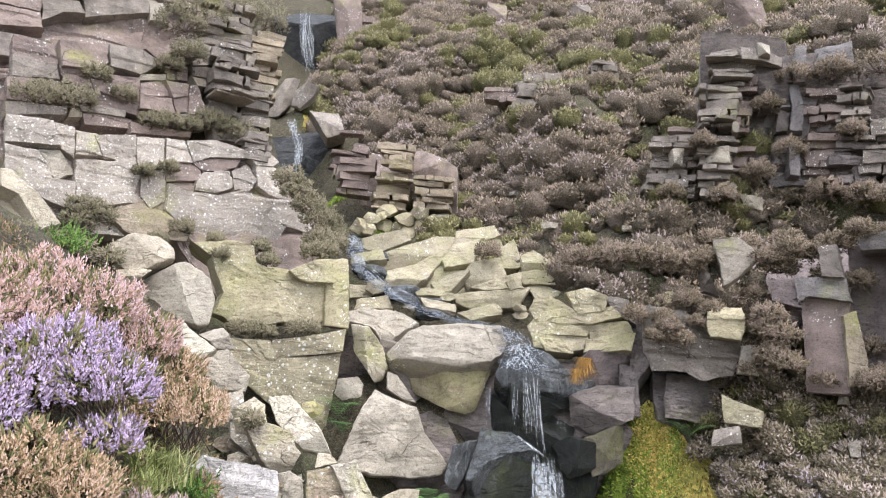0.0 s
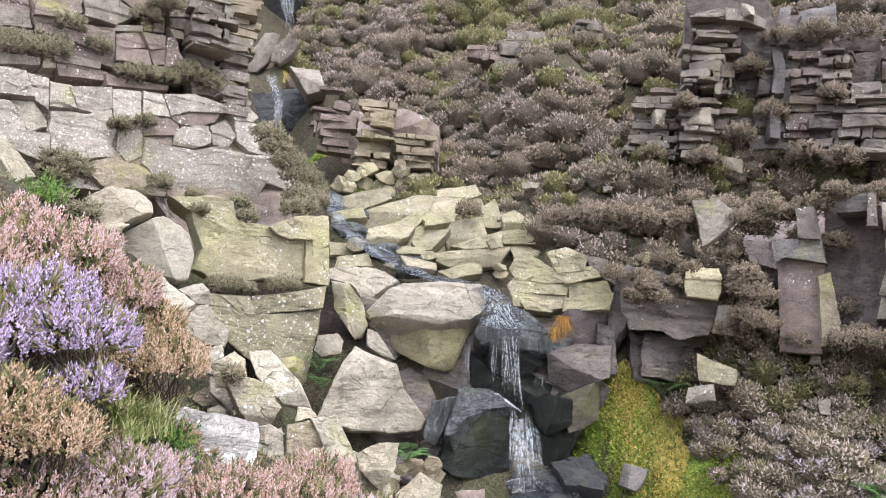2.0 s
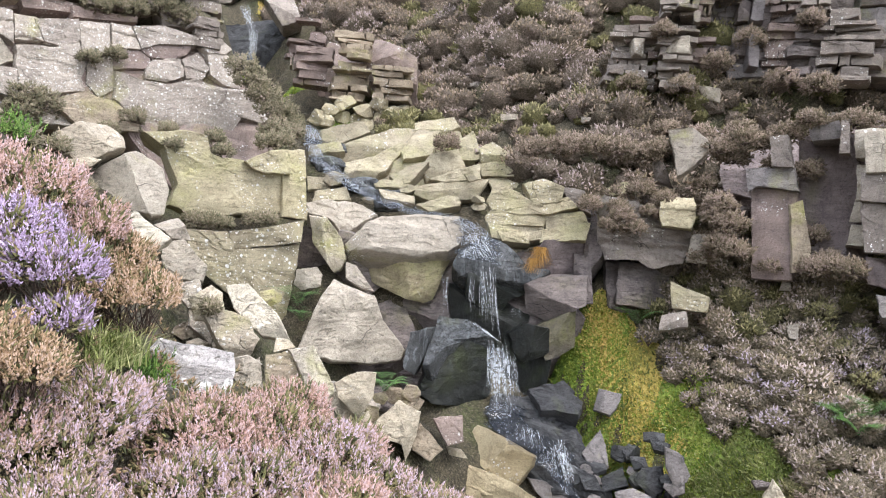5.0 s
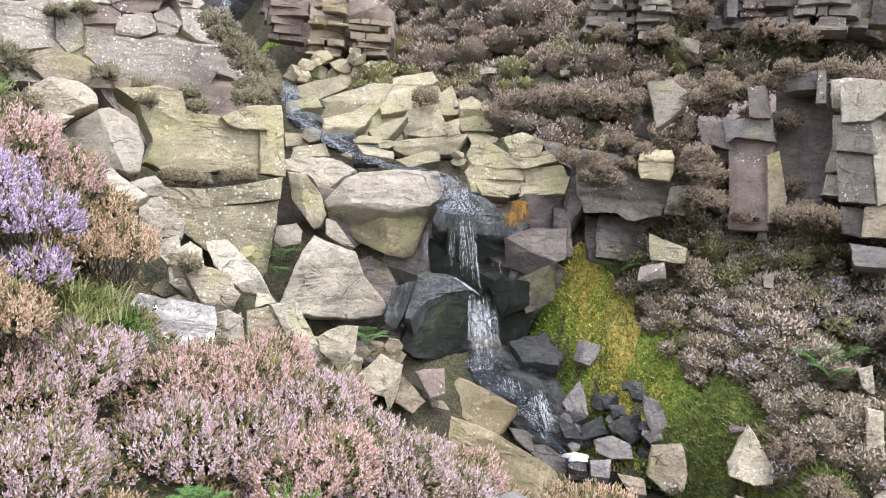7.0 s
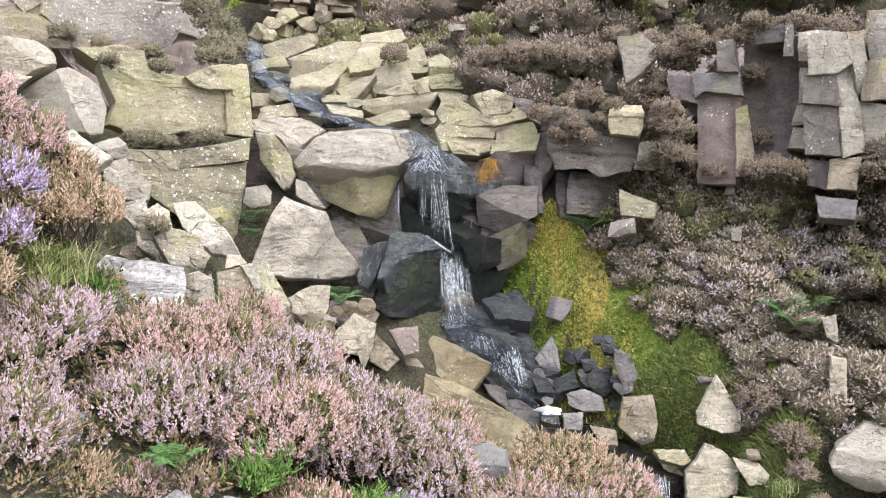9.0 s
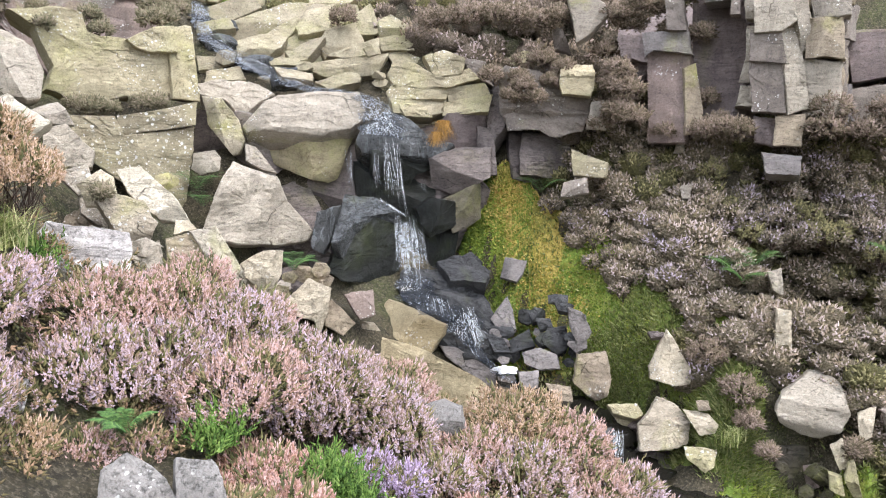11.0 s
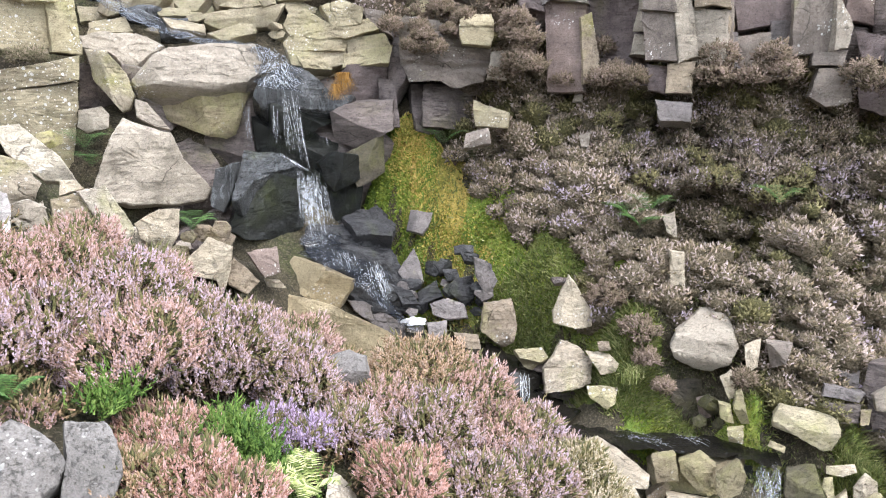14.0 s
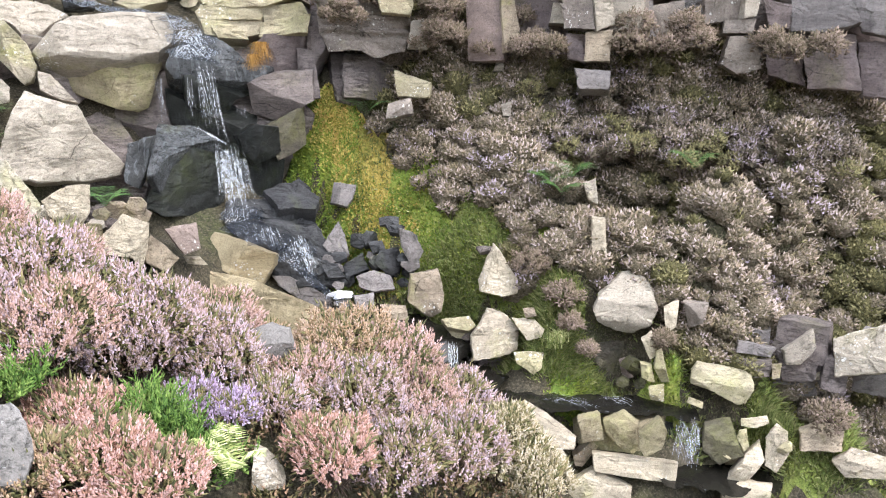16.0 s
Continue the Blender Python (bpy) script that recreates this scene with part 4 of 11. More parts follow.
rock("block", (-4.42, 11.53, 1.49), (33, -12), [(-0.18, 0.22), (0.17, 0.35), (0.21, -0.15), (-0.00, -0.29), (-0.17, -0.12)], 0.50, GREY, "", parent=cliff, chip=0.6, tilt=0.05, facets=2, rough=0.016, bedded=0.01, edge=0.35)
rock("block", (-4.08, 11.82, 1.85), (34, -13), [(-0.30, 0.11), (0.26, 0.17), (0.30, -0.08), (-0.26, -0.21)], 0.50, BROWN, "", parent=cliff, chip=0.6, tilt=0.05, facets=2, rough=0.016, bedded=0.01, edge=0.35)
rock("block", (-3.69, 12.03, 1.76), (34, -11), [(-0.15, 0.14), (0.29, 0.26), (0.33, -0.04), (0.07, -0.16), (-0.27, -0.17), (-0.25, -0.01)], 0.50, GREY, "", parent=cliff, chip=0.6, tilt=0.05, facets=2, rough=0.016, bedded=0.01, edge=0.35)
rock("block", (-3.22, 12.25, 1.34), (34, -10), [(-1.22, 0.28), (-0.84, 0.23), (-0.45, 0.22), (-0.04, 0.38), (0.33, 0.31), (0.81, 0.35), (1.19, 0.03), (1.20, -0.10), (1.10, -0.17), (0.75, -0.12), (0.61, -0.34), (-0.79, -0.55), (-0.93, -0.36), (-1.21, -0.13)], 0.50, GREY, "", parent=cliff, chip=0.6, tilt=0.05, facets=2, rough=0.016, bedded=0.01, fine=1.7, edge=0.35)
rock("block", (-4.33, 11.34, 0.99), (36, -11), [(-0.50, 0.13), (-0.20, 0.26), (0.01, 0.20), (0.23, 0.19), (0.51, -0.03), (0.66, -0.21), (0.24, -0.25), (-0.33, -0.22), (-0.53, -0.06)], 0.50, BROWNPALE, "", parent=cliff, chip=0.6, tilt=0.05, facets=2, rough=0.016, bedded=0.01, fine=1.7, edge=0.35)
rock("block", (-4.91, 10.96, 0.94), (33, -10), [(-0.32, 0.28), (0.05, 0.19), (0.20, -0.01), (0.37, -0.20), (-0.27, -0.25)], 0.50, GREY, "", parent=cliff, chip=0.6, tilt=0.05, facets=2, rough=0.016, bedded=0.01, edge=0.35)
rock("block", (-7.14, 11.85, 3.62), (31, -14), [(-0.37, 0.16), (0.26, 0.23), (0.47, -0.12), (-0.32, -0.27)], 0.50, GREYBROWN, "", parent=cliff, chip=0.6, tilt=0.05, facets=2, rough=0.016, bedded=0.01, edge=0.35)
rock("block", (-7.20, 12.01, 4.11), (31, -15), [(-0.46, 0.17), (0.42, 0.19), (0.50, -0.09), (-0.42, -0.28)], 0.50, BROWN, "", parent=cliff, chip=0.6, tilt=0.05, facets=2, rough=0.016, bedded=0.01, fine=1.7, edge=0.35)
rock("block", (-6.62, 12.47, 4.49), (37, -14), [(-0.32, 0.16), (0.25, 0.21), (0.36, 0.02), (0.02, -0.07), (-0.28, -0.30)], 0.50, GREYBROWN, "", parent=cliff, chip=0.6, tilt=0.05, facets=2, rough=0.016, bedded=0.01, edge=0.35)
rock("block", (-6.01, 13.05, 4.85), (31, -15), [(-0.53, 0.08), (0.50, 0.29), (0.54, -0.02), (-0.47, -0.36)], 0.50, GREYBROWN, "", parent=cliff, chip=0.6, tilt=0.05, facets=2, rough=0.016, bedded=0.01, fine=1.7, edge=0.35)
rock("block", (-5.45, 13.43, 4.93), (37, -14), [(-0.16, 0.17), (0.14, 0.21), (0.13, -0.16), (-0.12, -0.23)], 0.50, GREYPALE, "", parent=cliff, chip=0.6, tilt=0.05, facets=2, rough=0.016, bedded=0.01, edge=0.35)
rock("block", (-7.28, 12.05, 4.60), (31, -14), [(-0.50, 0.24), (0.48, 0.38), (0.46, -0.28), (-0.42, -0.32)], 0.50, BROWN, "", parent=cliff, chip=0.6, tilt=0.05, facets=2, rough=0.016, bedded=0.01, fine=1.7, edge=0.35)
rock("block", (-6.29, 12.87, 5.12), (36, -12), [(-0.80, -0.06), (0.80, 0.45), (0.82, 0.07), (-0.71, -0.41)], 0.50, GREYBROWN, "", parent=cliff, chip=0.6, tilt=0.05, facets=2, rough=0.016, bedded=0.01, fine=1.7, edge=0.35)
rock("block", (-5.21, 13.68, 5.40), (32, -12), [(-0.49, 0.18), (0.43, 0.39), (0.27, -0.29), (-0.20, -0.26)], 0.50, BROWN, "", parent=cliff, chip=0.6, tilt=0.05, facets=2, rough=0.016, bedded=0.01, edge=0.35)
beds(cliff, (-3.74, 12.73, 3.79), 26, 0.70, 0.90, 9, GREYBROWN, 31)
beds(cliff, (-3.55, 13.44, 3.35), 24, 0.62, 0.94, 9, GREYBROWN, 32)
beds(cliff, (-3.75, 14.06, 4.38), 24, 0.89, 1.22, 10, BROWNPALE, 33)
beds(cliff, (-4.24, 13.55, 4.84), 26, 0.87, 0.87, 7, GREYBROWN, 34)
beds(cliff, (-3.17, 12.58, 2.46), 26, 0.48, 0.58, 6, GREYBROWN, 35)
rock("block", (-1.66, 10.09, 0.43), (18, -6), [(-0.21, -0.10), (-0.04, -0.14), (0.29, -0.12), (0.26, 0.21), (0.02, 0.16), (-0.31, -0.01)], 0.80, YELLOW, "", parent=cliff, tilt=0.1, rough=0.018)
rock("block", (-1.35, 10.30, 0.19), (28, -2), [(-0.14, -0.44), (0.20, -0.46), (0.13, 0.47), (-0.19, 0.42)], 0.90, YELLOW, "", parent=cliff, tilt=0.12, rough=0.018)
rock("block", (-1.61, 10.00, -0.49), (18, -3), [(-0.43, -0.23), (0.47, -0.07), (0.48, 0.22), (-0.03, 0.08), (-0.46, 0.01)], 0.90, YELLOWLICHEN, "", parent=cliff, facets=2, tilt=0.08, rough=0.018)
rock("block", (-1.90, 9.94, -0.89), (19, 2), [(-0.66, 0.15), (-0.41, -0.16), (0.05, -0.50), (0.65, -0.78), (0.74, -0.03), (0.76, 0.30), (-0.15, 0.17), (-0.18, 0.40), (-0.68, 0.40)], 1.00, YELLOWLICHEN, "", parent=cliff, fine=1.6, facets=2, tilt=0.1, rough=0.018)
rock("block", (-4.58, 8.39, 0.92), (54, -25), [(-0.26, 0.02), (-0.08, -0.03), (0.17, -0.38), (0.44, -0.26), (0.10, 0.11), (-0.10, 0.28), (-0.25, 0.26)], 0.35, PALE, "", parent=cliff, tilt=0.1, rough=0.018)
rock("block", (-4.79, 8.40, 0.79), (40, -20), [(-0.22, 0.13), (-0.15, -0.09), (0.07, -0.15), (0.26, -0.19), (0.11, 0.08), (-0.06, 0.23)], 0.40, PALE, "", parent=cliff, tilt=0.1, rough=0.018)
rock("block", (-4.53, 8.22, 0.44), (34, -7), [(-0.28, -0.12), (0.24, -0.10), (0.37, 0.01), (0.00, 0.13), (-0.31, 0.08)], 0.40, GREY, "", parent=cliff, tilt=0.1, rough=0.018)
# fallen blocks below the wall
rock("boulder", (-1.20, 7.37, -1.11), (5, -16), [(-0.30, 0.23), (-0.10, 0.26), (0.21, -0.03), (0.33, -0.23), (0.08, -0.24), (-0.22, 0.02)], 0.44, BRIGHT, "bright pale boulder leaning on the scree", group="fallen blocks below the wall", fine=1.3, facets=2, tilt=0.1, cuts=[(-60, 0.8, 0.25)])
rock("boulder", (-1.34, 7.01, -1.28), (16, -16), [(-0.29, 0.24), (-0.13, 0.23), (0.14, 0.16), (0.25, -0.04), (0.15, -0.25), (0.03, -0.29), (-0.14, -0.04)], 0.45, PALE, "pale lichen-spotted scree boulder", group="fallen blocks below the wall", fine=1.3, facets=2, tilt=0.1, cuts=[(-90, 0.8, 0.25)])
rock("boulder", (-2.15, 8.22, -0.78), (13, -16), [(-0.21, 0.19), (-0.01, 0.25), (0.26, -0.02), (0.23, -0.18), (-0.07, -0.20), (-0.20, -0.04)], 0.39, GREYPALE, "broad grey gritstone slab leaning on the wall", group="fallen blocks below the wall", fine=1.3, facets=2, tilt=0.1)
rock("boulder", (-1.87, 7.55, -1.01), (14, -16), [(-0.19, 0.06), (0.08, 0.15), (0.13, -0.07), (-0.01, -0.15)], 0.26, GREYPALE, "grey scree boulder below the wall", group="fallen blocks below the wall", fine=1.3, facets=2, tilt=0.1)
rock("boulder", (-1.01, 6.21, -1.49), (9, -16), [(-0.14, 0.03), (0.07, 0.17), (0.12, -0.10), (-0.05, -0.10)], 0.22, GREYPALE, "grey stone wedged behind a lichened boulder", group="fallen blocks below the wall", fine=1.3, facets=2, tilt=0.1)
rock("boulder", (-0.82, 6.70, -1.52), (11, -16), [(-0.15, 0.13), (0.08, 0.18), (0.20, -0.14), (-0.13, -0.18)], 0.30, BROWNPALE, "buff scree stone stained brown", group="fallen blocks below the wall", fine=1.3, facets=2, tilt=0.1)
rock("boulder", (-0.51, 6.58, -1.52), (9, -16), [(-0.24, 0.23), (-0.04, 0.27), (0.16, -0.08), (0.16, -0.14), (0.05, -0.23), (-0.09, -0.06)], 0.36, BRIGHT, "tall pale scree boulder", group="fallen blocks below the wall", fine=1.3, facets=2, tilt=0.1, cuts=[(180, 0.7, 0.1)])
rock("boulder", (-0.18, 7.07, -1.72), (3, -16), [(-0.21, 0.05), (-0.01, 0.17), (0.17, 0.17), (0.16, -0.04), (0.05, -0.26), (-0.16, -0.09)], 0.33, PALE, "pale squared scree block", group="fallen blocks below the wall", fine=1.3, facets=2, tilt=0.1, cuts=[(-90, 0.8, 0.2), (0, 0.7, 0.25)])
rock("boulder", (0.26, 7.86, -2.29), (-1, -16), [(-0.26, 0.07), (-0.03, 0.29), (0.20, 0.20), (0.19, -0.02), (0.09, -0.30), (0.04, -0.14), (-0.22, -0.08)], 0.41, PALE, "pale upright scree block", group="fallen blocks below the wall", fine=1.3, facets=2, tilt=0.1, cuts=[(-45, 0.7, 0.12)])
rock("boulder", (0.53, 8.01, -2.46), (0, -16), [(-0.14, 0.06), (-0.05, 0.22), (0.22, -0.04), (0.08, -0.17), (-0.11, -0.07)], 0.31, BROWNPALE, "brown angular scree stone below the wall", group="fallen blocks below the wall", fine=1.3, facets=2, tilt=0.1)
rock("boulder", (0.84, 8.32, -2.38), (0, -16), [(-0.22, 0.12), (0.11, 0.17), (0.15, -0.11), (-0.03, -0.17)], 0.29, BROWN, "reddish brown scree stone", group="fallen blocks below the wall", fine=1.3, facets=2, tilt=0.1)
rock("boulder", (-2.40, 7.54, -0.50), (15, -16), [(-0.28, 0.14), (-0.04, 0.23), (0.31, -0.01), (0.14, -0.16), (-0.12, -0.19)], 0.38, BRIGHT, "bright pale angular boulder", group="fallen blocks below the wall", fine=1.3, facets=2, tilt=0.1, cuts=[(-90, 0.9, 0.15)])
rock("boulder", (2.19, 8.62, -3.25), (-9, -16), [(-0.39, 0.27), (-0.19, 0.26), (0.27, -0.01), (0.31, -0.18), (0.20, -0.32), (0.11, -0.16), (-0.32, 0.15)], 0.52, PURPLE, "smooth purple-grey stone beside the water", group="fallen blocks below the wall", fine=1.3, facets=2, tilt=0.1, cuts=[(-130, 0.8, 0.1)])
rock("boulder", (-1.75, 7.54, -1.29), (18, -16), [(-0.12, 0.16), (-0.02, 0.19), (0.14, -0.09), (0.11, -0.22), (-0.10, -0.03)], 0.24, GREYPALE, "grey scree boulder below the wall", group="fallen blocks below the wall", fine=1.3, facets=2, tilt=0.1)
rock("boulder", (-0.84, 6.79, -1.30), (7, -16), [(-0.07, 0.05), (0.04, 0.05), (0.11, -0.02), (-0.08, -0.08)], 0.12, PALE, "small pale scree stone below the wall", group="fallen blocks below the wall", fine=1.3, facets=2, tilt=0.1)
rock("boulder", (-3.22, 8.39, 0.43), (26, -18), [(-0.30, -0.14), (-0.14, -0.30), (0.08, -0.19), (0.34, -0.01), (0.34, 0.16), (0.16, 0.29), (-0.10, 0.20), (-0.34, 0.02)], 0.44, PALE, "pale flat-topped gritstone boulder among the heather", group="fallen blocks below the wall")
rock("boulder", (-3.23, 8.18, 0.14), (20, -2), [(-0.11, -0.11), (0.02, -0.08), (0.18, 0.07), (0.08, 0.09), (-0.17, 0.04)], 0.15, PALE, "pale split stone under a larger boulder", group="fallen blocks below the wall")
rock("boulder", (-2.79, 8.45, 0.00), (28, -14), [(-0.35, -0.23), (0.18, -0.37), (0.34, -0.31), (0.44, 0.03), (0.38, 0.29), (0.04, 0.41), (-0.30, 0.21), (-0.65, -0.02)], 0.59, GREYPALE, "broad grey gritstone slab leaning on the wall", group="fallen blocks below the wall", fine=1.4, facets=2)
rock("boulder", (-3.37, 8.24, -0.13), (12, 2), [(-0.11, -0.01), (0.11, -0.17), (0.32, -0.13), (-0.07, 0.17), (-0.24, 0.13)], 0.26, GREYPALE, "grey stone half buried in heather", group="fallen blocks below the wall")
rock("boulder", (-2.32, 8.48, -0.46), (26, -10), [(-0.04, -0.10), (0.20, -0.09), (0.06, 0.16), (-0.22, 0.04)], 0.20, GREYPALE, "grey stone wedged under the wall", group="fallen blocks below the wall")
rock("boulder", (-1.56, 7.06, -1.03), (15, -14), [(-0.12, -0.14), (0.08, -0.17), (0.13, -0.04), (0.11, 0.12), (0.00, 0.18), (-0.19, 0.05)], 0.24, PALE, "pale bedded scree boulder", group="fallen blocks below the wall", bedded=0.015)
rock("boulder", (-1.18, 5.01, -1.18), (20, -12), [(-0.21, -0.11), (-0.17, -0.23), (0.24, -0.18), (0.28, -0.02), (0.28, 0.10), (0.04, 0.15), (-0.18, 0.18), (-0.25, 0.11)], 0.40, LICHEN, "squared grey boulder with white lichen patches", group="fallen blocks below the wall", facets=2, fine=1.4)
rock("boulder", (-0.59, 6.13, -1.63), (4, -3), [(-0.13, -0.08), (0.28, -0.14), (0.22, -0.01), (-0.07, 0.17), (-0.29, 0.06)], 0.24, PALE, "pale stone at the edge of the heather", group="fallen blocks below the wall")
rock("boulder", (-0.32, 7.19, -2.04), (-8, 4), [(-0.19, -0.03), (0.01, -0.18), (0.29, -0.21), (0.17, 0.02), (-0.06, 0.26), (-0.22, 0.13)], 0.35, PALE, "pale angular scree block below the wall", group="fallen blocks below the wall")
rock("boulder", (-0.08, 7.28, -2.11), (7, -14), [(-0.05, -0.12), (0.09, -0.10), (0.03, 0.14), (-0.08, 0.08)], 0.13, PALE, "small pale scree stone below the wall", group="fallen blocks below the wall")
rock("rock_slab", (1.43, 8.77, -2.76), (-21, -14), [(-0.41, -0.04), (0.06, -0.26), (0.25, -0.32), (0.40, -0.05), (0.42, 0.06), (0.06, 0.20), (-0.35, 0.30), (-0.46, 0.12)], 0.55, TAN, "tan split block resting on a long slab", group="fallen blocks below the wall", facets=2)
rock("rock_slab", (1.44, 8.14, -3.05), (-23, -30), [(-0.84, 0.20), (-0.01, -0.21), (0.66, -0.46), (0.76, -0.33), (0.81, -0.09), (0.10, 0.19), (-0.74, 0.43), (-0.95, 0.36)], 0.60, TAN, "long tan slab lying beside the stream", group="fallen blocks below the wall", facets=2, fine=1.3)
rock("boulder", (0.93, 8.44, -2.66), (4, -9), [(-0.08, -0.03), (0.14, -0.06), (0.05, 0.04), (-0.11, 0.06)], 0.10, PALE, "small pale stone wedged under a slab", group="fallen blocks below the wall")
# boulders round the fall
rock("boulder", (-0.38, 9.19, -1.45), (6, -14), [(-0.25, 0.56), (-0.14, 0.50), (-0.06, 0.48), (0.25, 0.38), (0.39, 0.10), (0.72, -0.24), (0.67, -0.35), (0.26, -0.43), (0.04, -0.42), (-0.19, -0.44), (-0.62, -0.33), (-0.55, -0.13), (-0.40, 0.30)], 1.00, GREYPALE, "large grey angular boulder below the wall", fine=1.7, facets=2, tilt=0.08, cuts=[(-35, 0.55, 0.06), (-95, 0.9, 0.3), (100, 0.5, 0.3)], chip=1.2)
rock("boulder", (-0.82, 10.25, -0.58), (2, -6), [(-0.30, 0.39), (-0.06, 0.38), (0.15, 0.12), (0.25, -0.14), (0.17, -0.31), (0.09, -0.34), (-0.07, -0.16), (-0.23, 0.04)], 0.60, PALE, "upright pale boulder wedged beside the wall", fine=1.3, facets=2, tilt=0.15, cuts=[(200, 0.9, 0.08)])
rock("boulder", (-1.01, 9.90, -1.00), (10, -6), [(-0.15, 0.11), (0.09, 0.16), (0.17, 0.06), (0.15, -0.09), (-0.07, -0.15), (-0.18, -0.08)], 0.27, GREYPALE, "small pale boulder in a gap")
rock("boulder", (-0.41, 9.95, -0.93), (5, -10), [(-0.15, 0.19), (-0.02, 0.15), (0.24, -0.17), (0.08, -0.15), (-0.14, -0.02)], 0.31, GREYPALE, "grey wedge of rock between boulders", facets=2, tilt=0.2)
rock("rock_slab", (-0.78, 10.97, -0.15), (1, -38), [(-0.51, 0.17), (-0.18, 0.26), (0.32, 0.18), (0.55, 0.02), (0.32, -0.14), (0.11, -0.35), (-0.12, -0.10), (-0.45, -0.03)], 0.70, GREYPALE, "pale water-worn slab beside the brook", fine=1.3, facets=2, tilt=0.1, cuts=[(-100, 0.9, 0.18)])
rock("boulder", (0.23, 10.22, -0.84), (6, 3), [(-0.85, 0.33), (-0.27, 0.27), (0.01, 0.26), (0.56, 0.34), (0.59, 0.18), (0.49, -0.02), (0.40, -0.35), (0.28, -0.42), (0.07, -0.39), (-0.39, -0.23), (-0.76, -0.00)], 1.00, BOULDER, "massive overhanging gritstone boulder at the fall", fine=1.7, facets=2, tilt=0.08, cuts=[(195, 0.75, 0.02), (-75, 0.5, 0.2), (-10, 0.9, 0.3)], bulge=0.14, chip=0.6)
rock("rock_slab", (0.20, 10.14, -0.34), (2, -30), [(-0.82, -0.11), (-0.55, 0.13), (-0.37, 0.25), (0.14, 0.34), (0.66, 0.34), (0.75, 0.11), (0.69, -0.08), (0.54, -0.20), (0.10, -0.28), (-0.24, -0.28), (-0.74, -0.22)], 1.00, GREYPALE, "rounded pale capstone of the great boulder", fine=1.7, facets=2, tilt=0.06, cuts=[(-90, 1.1, 0.14), (195, 0.7, 0.34)], bulge=0.1, chip=0.7)
# fills the shaded hollow under the boulder; the shade is in its dark stone
rock("boulder", (0.10, 10.79, -1.51), (3, -15), [(-0.28, -0.12), (0.21, -0.53), (0.53, -0.13), (0.26, -0.04), (-0.06, 0.08), (-0.67, 0.78)], 0.80, DARK, "rock coloured dark for the shade under the great boulder")
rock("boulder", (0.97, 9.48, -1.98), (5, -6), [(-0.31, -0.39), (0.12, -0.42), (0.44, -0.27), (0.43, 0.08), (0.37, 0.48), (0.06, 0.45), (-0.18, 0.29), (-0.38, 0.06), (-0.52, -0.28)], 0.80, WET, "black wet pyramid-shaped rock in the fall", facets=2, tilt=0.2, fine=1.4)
# the pyramid's top, lighter in colour than its front to stand for reflected sky
rock("rock_slab", (0.82, 9.53, -1.60), (-24, -48), [(-0.23, -0.05), (-0.19, -0.44), (-0.10, -0.46), (0.00, -0.12), (0.19, 0.09), (0.50, 0.19), (0.10, 0.44), (-0.28, 0.40)], 0.50, WETSHEEN, "top facet of the black pyramid rock, coloured paler for wet sheen", facets=2, tilt=0.15)
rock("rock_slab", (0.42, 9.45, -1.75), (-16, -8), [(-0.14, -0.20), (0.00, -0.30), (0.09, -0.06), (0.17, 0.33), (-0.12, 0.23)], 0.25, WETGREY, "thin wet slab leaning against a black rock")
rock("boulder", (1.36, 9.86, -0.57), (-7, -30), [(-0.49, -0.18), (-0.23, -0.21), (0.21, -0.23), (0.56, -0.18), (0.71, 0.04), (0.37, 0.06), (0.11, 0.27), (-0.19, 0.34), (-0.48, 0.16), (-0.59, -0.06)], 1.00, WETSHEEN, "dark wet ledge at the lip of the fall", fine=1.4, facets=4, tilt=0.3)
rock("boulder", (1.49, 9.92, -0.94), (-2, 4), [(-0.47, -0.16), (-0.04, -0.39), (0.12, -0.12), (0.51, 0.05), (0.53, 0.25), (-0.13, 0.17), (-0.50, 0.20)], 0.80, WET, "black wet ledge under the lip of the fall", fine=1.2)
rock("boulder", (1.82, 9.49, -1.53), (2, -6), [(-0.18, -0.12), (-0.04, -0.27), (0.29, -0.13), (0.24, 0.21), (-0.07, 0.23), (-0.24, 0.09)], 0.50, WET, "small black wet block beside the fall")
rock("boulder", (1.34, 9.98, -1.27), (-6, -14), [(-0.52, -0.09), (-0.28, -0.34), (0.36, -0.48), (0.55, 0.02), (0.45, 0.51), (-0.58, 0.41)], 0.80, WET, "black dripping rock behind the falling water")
# backs the recess with dark stone in place of deep shade
rock("boulder", (1.36, 10.22, -1.61), (-15, -7), [(-0.73, -1.03), (0.42, -0.97), (1.06, -0.60), (1.27, 0.40), (0.44, 1.23), (-1.07, 0.79), (-1.49, 0.21)], 0.90, DARK, "recessed rock coloured dark for the shade behind the fall", fine=1.4)
ledges = tagged(new("rock_outcrop"), "yellowish water-worn bedded outcrop beside the fall", "rock")
rock("bed", (1.58, 10.29, 0.21), (-9, -14), [(-0.38, 0.02), (-0.31, 0.19), (-0.11, 0.22), (0.19, 0.06), (0.40, -0.03), (0.41, -0.14), (0.09, -0.17), (-0.30, -0.13)], 0.50, YELLOW, "", parent=ledges, facets=2, tilt=0.15, chip=0.8, rough=0.035, fine=1.2, edge=0.8)
rock("bed", (1.58, 10.27, 0.00), (-12, -14), [(-0.39, -0.00), (-0.29, 0.12), (0.13, 0.06), (0.45, 0.09), (0.41, -0.08), (0.03, -0.10), (-0.35, -0.09)], 0.50, YELLOW, "", parent=ledges, facets=2, tilt=0.15, chip=0.8, rough=0.035, edge=0.8)
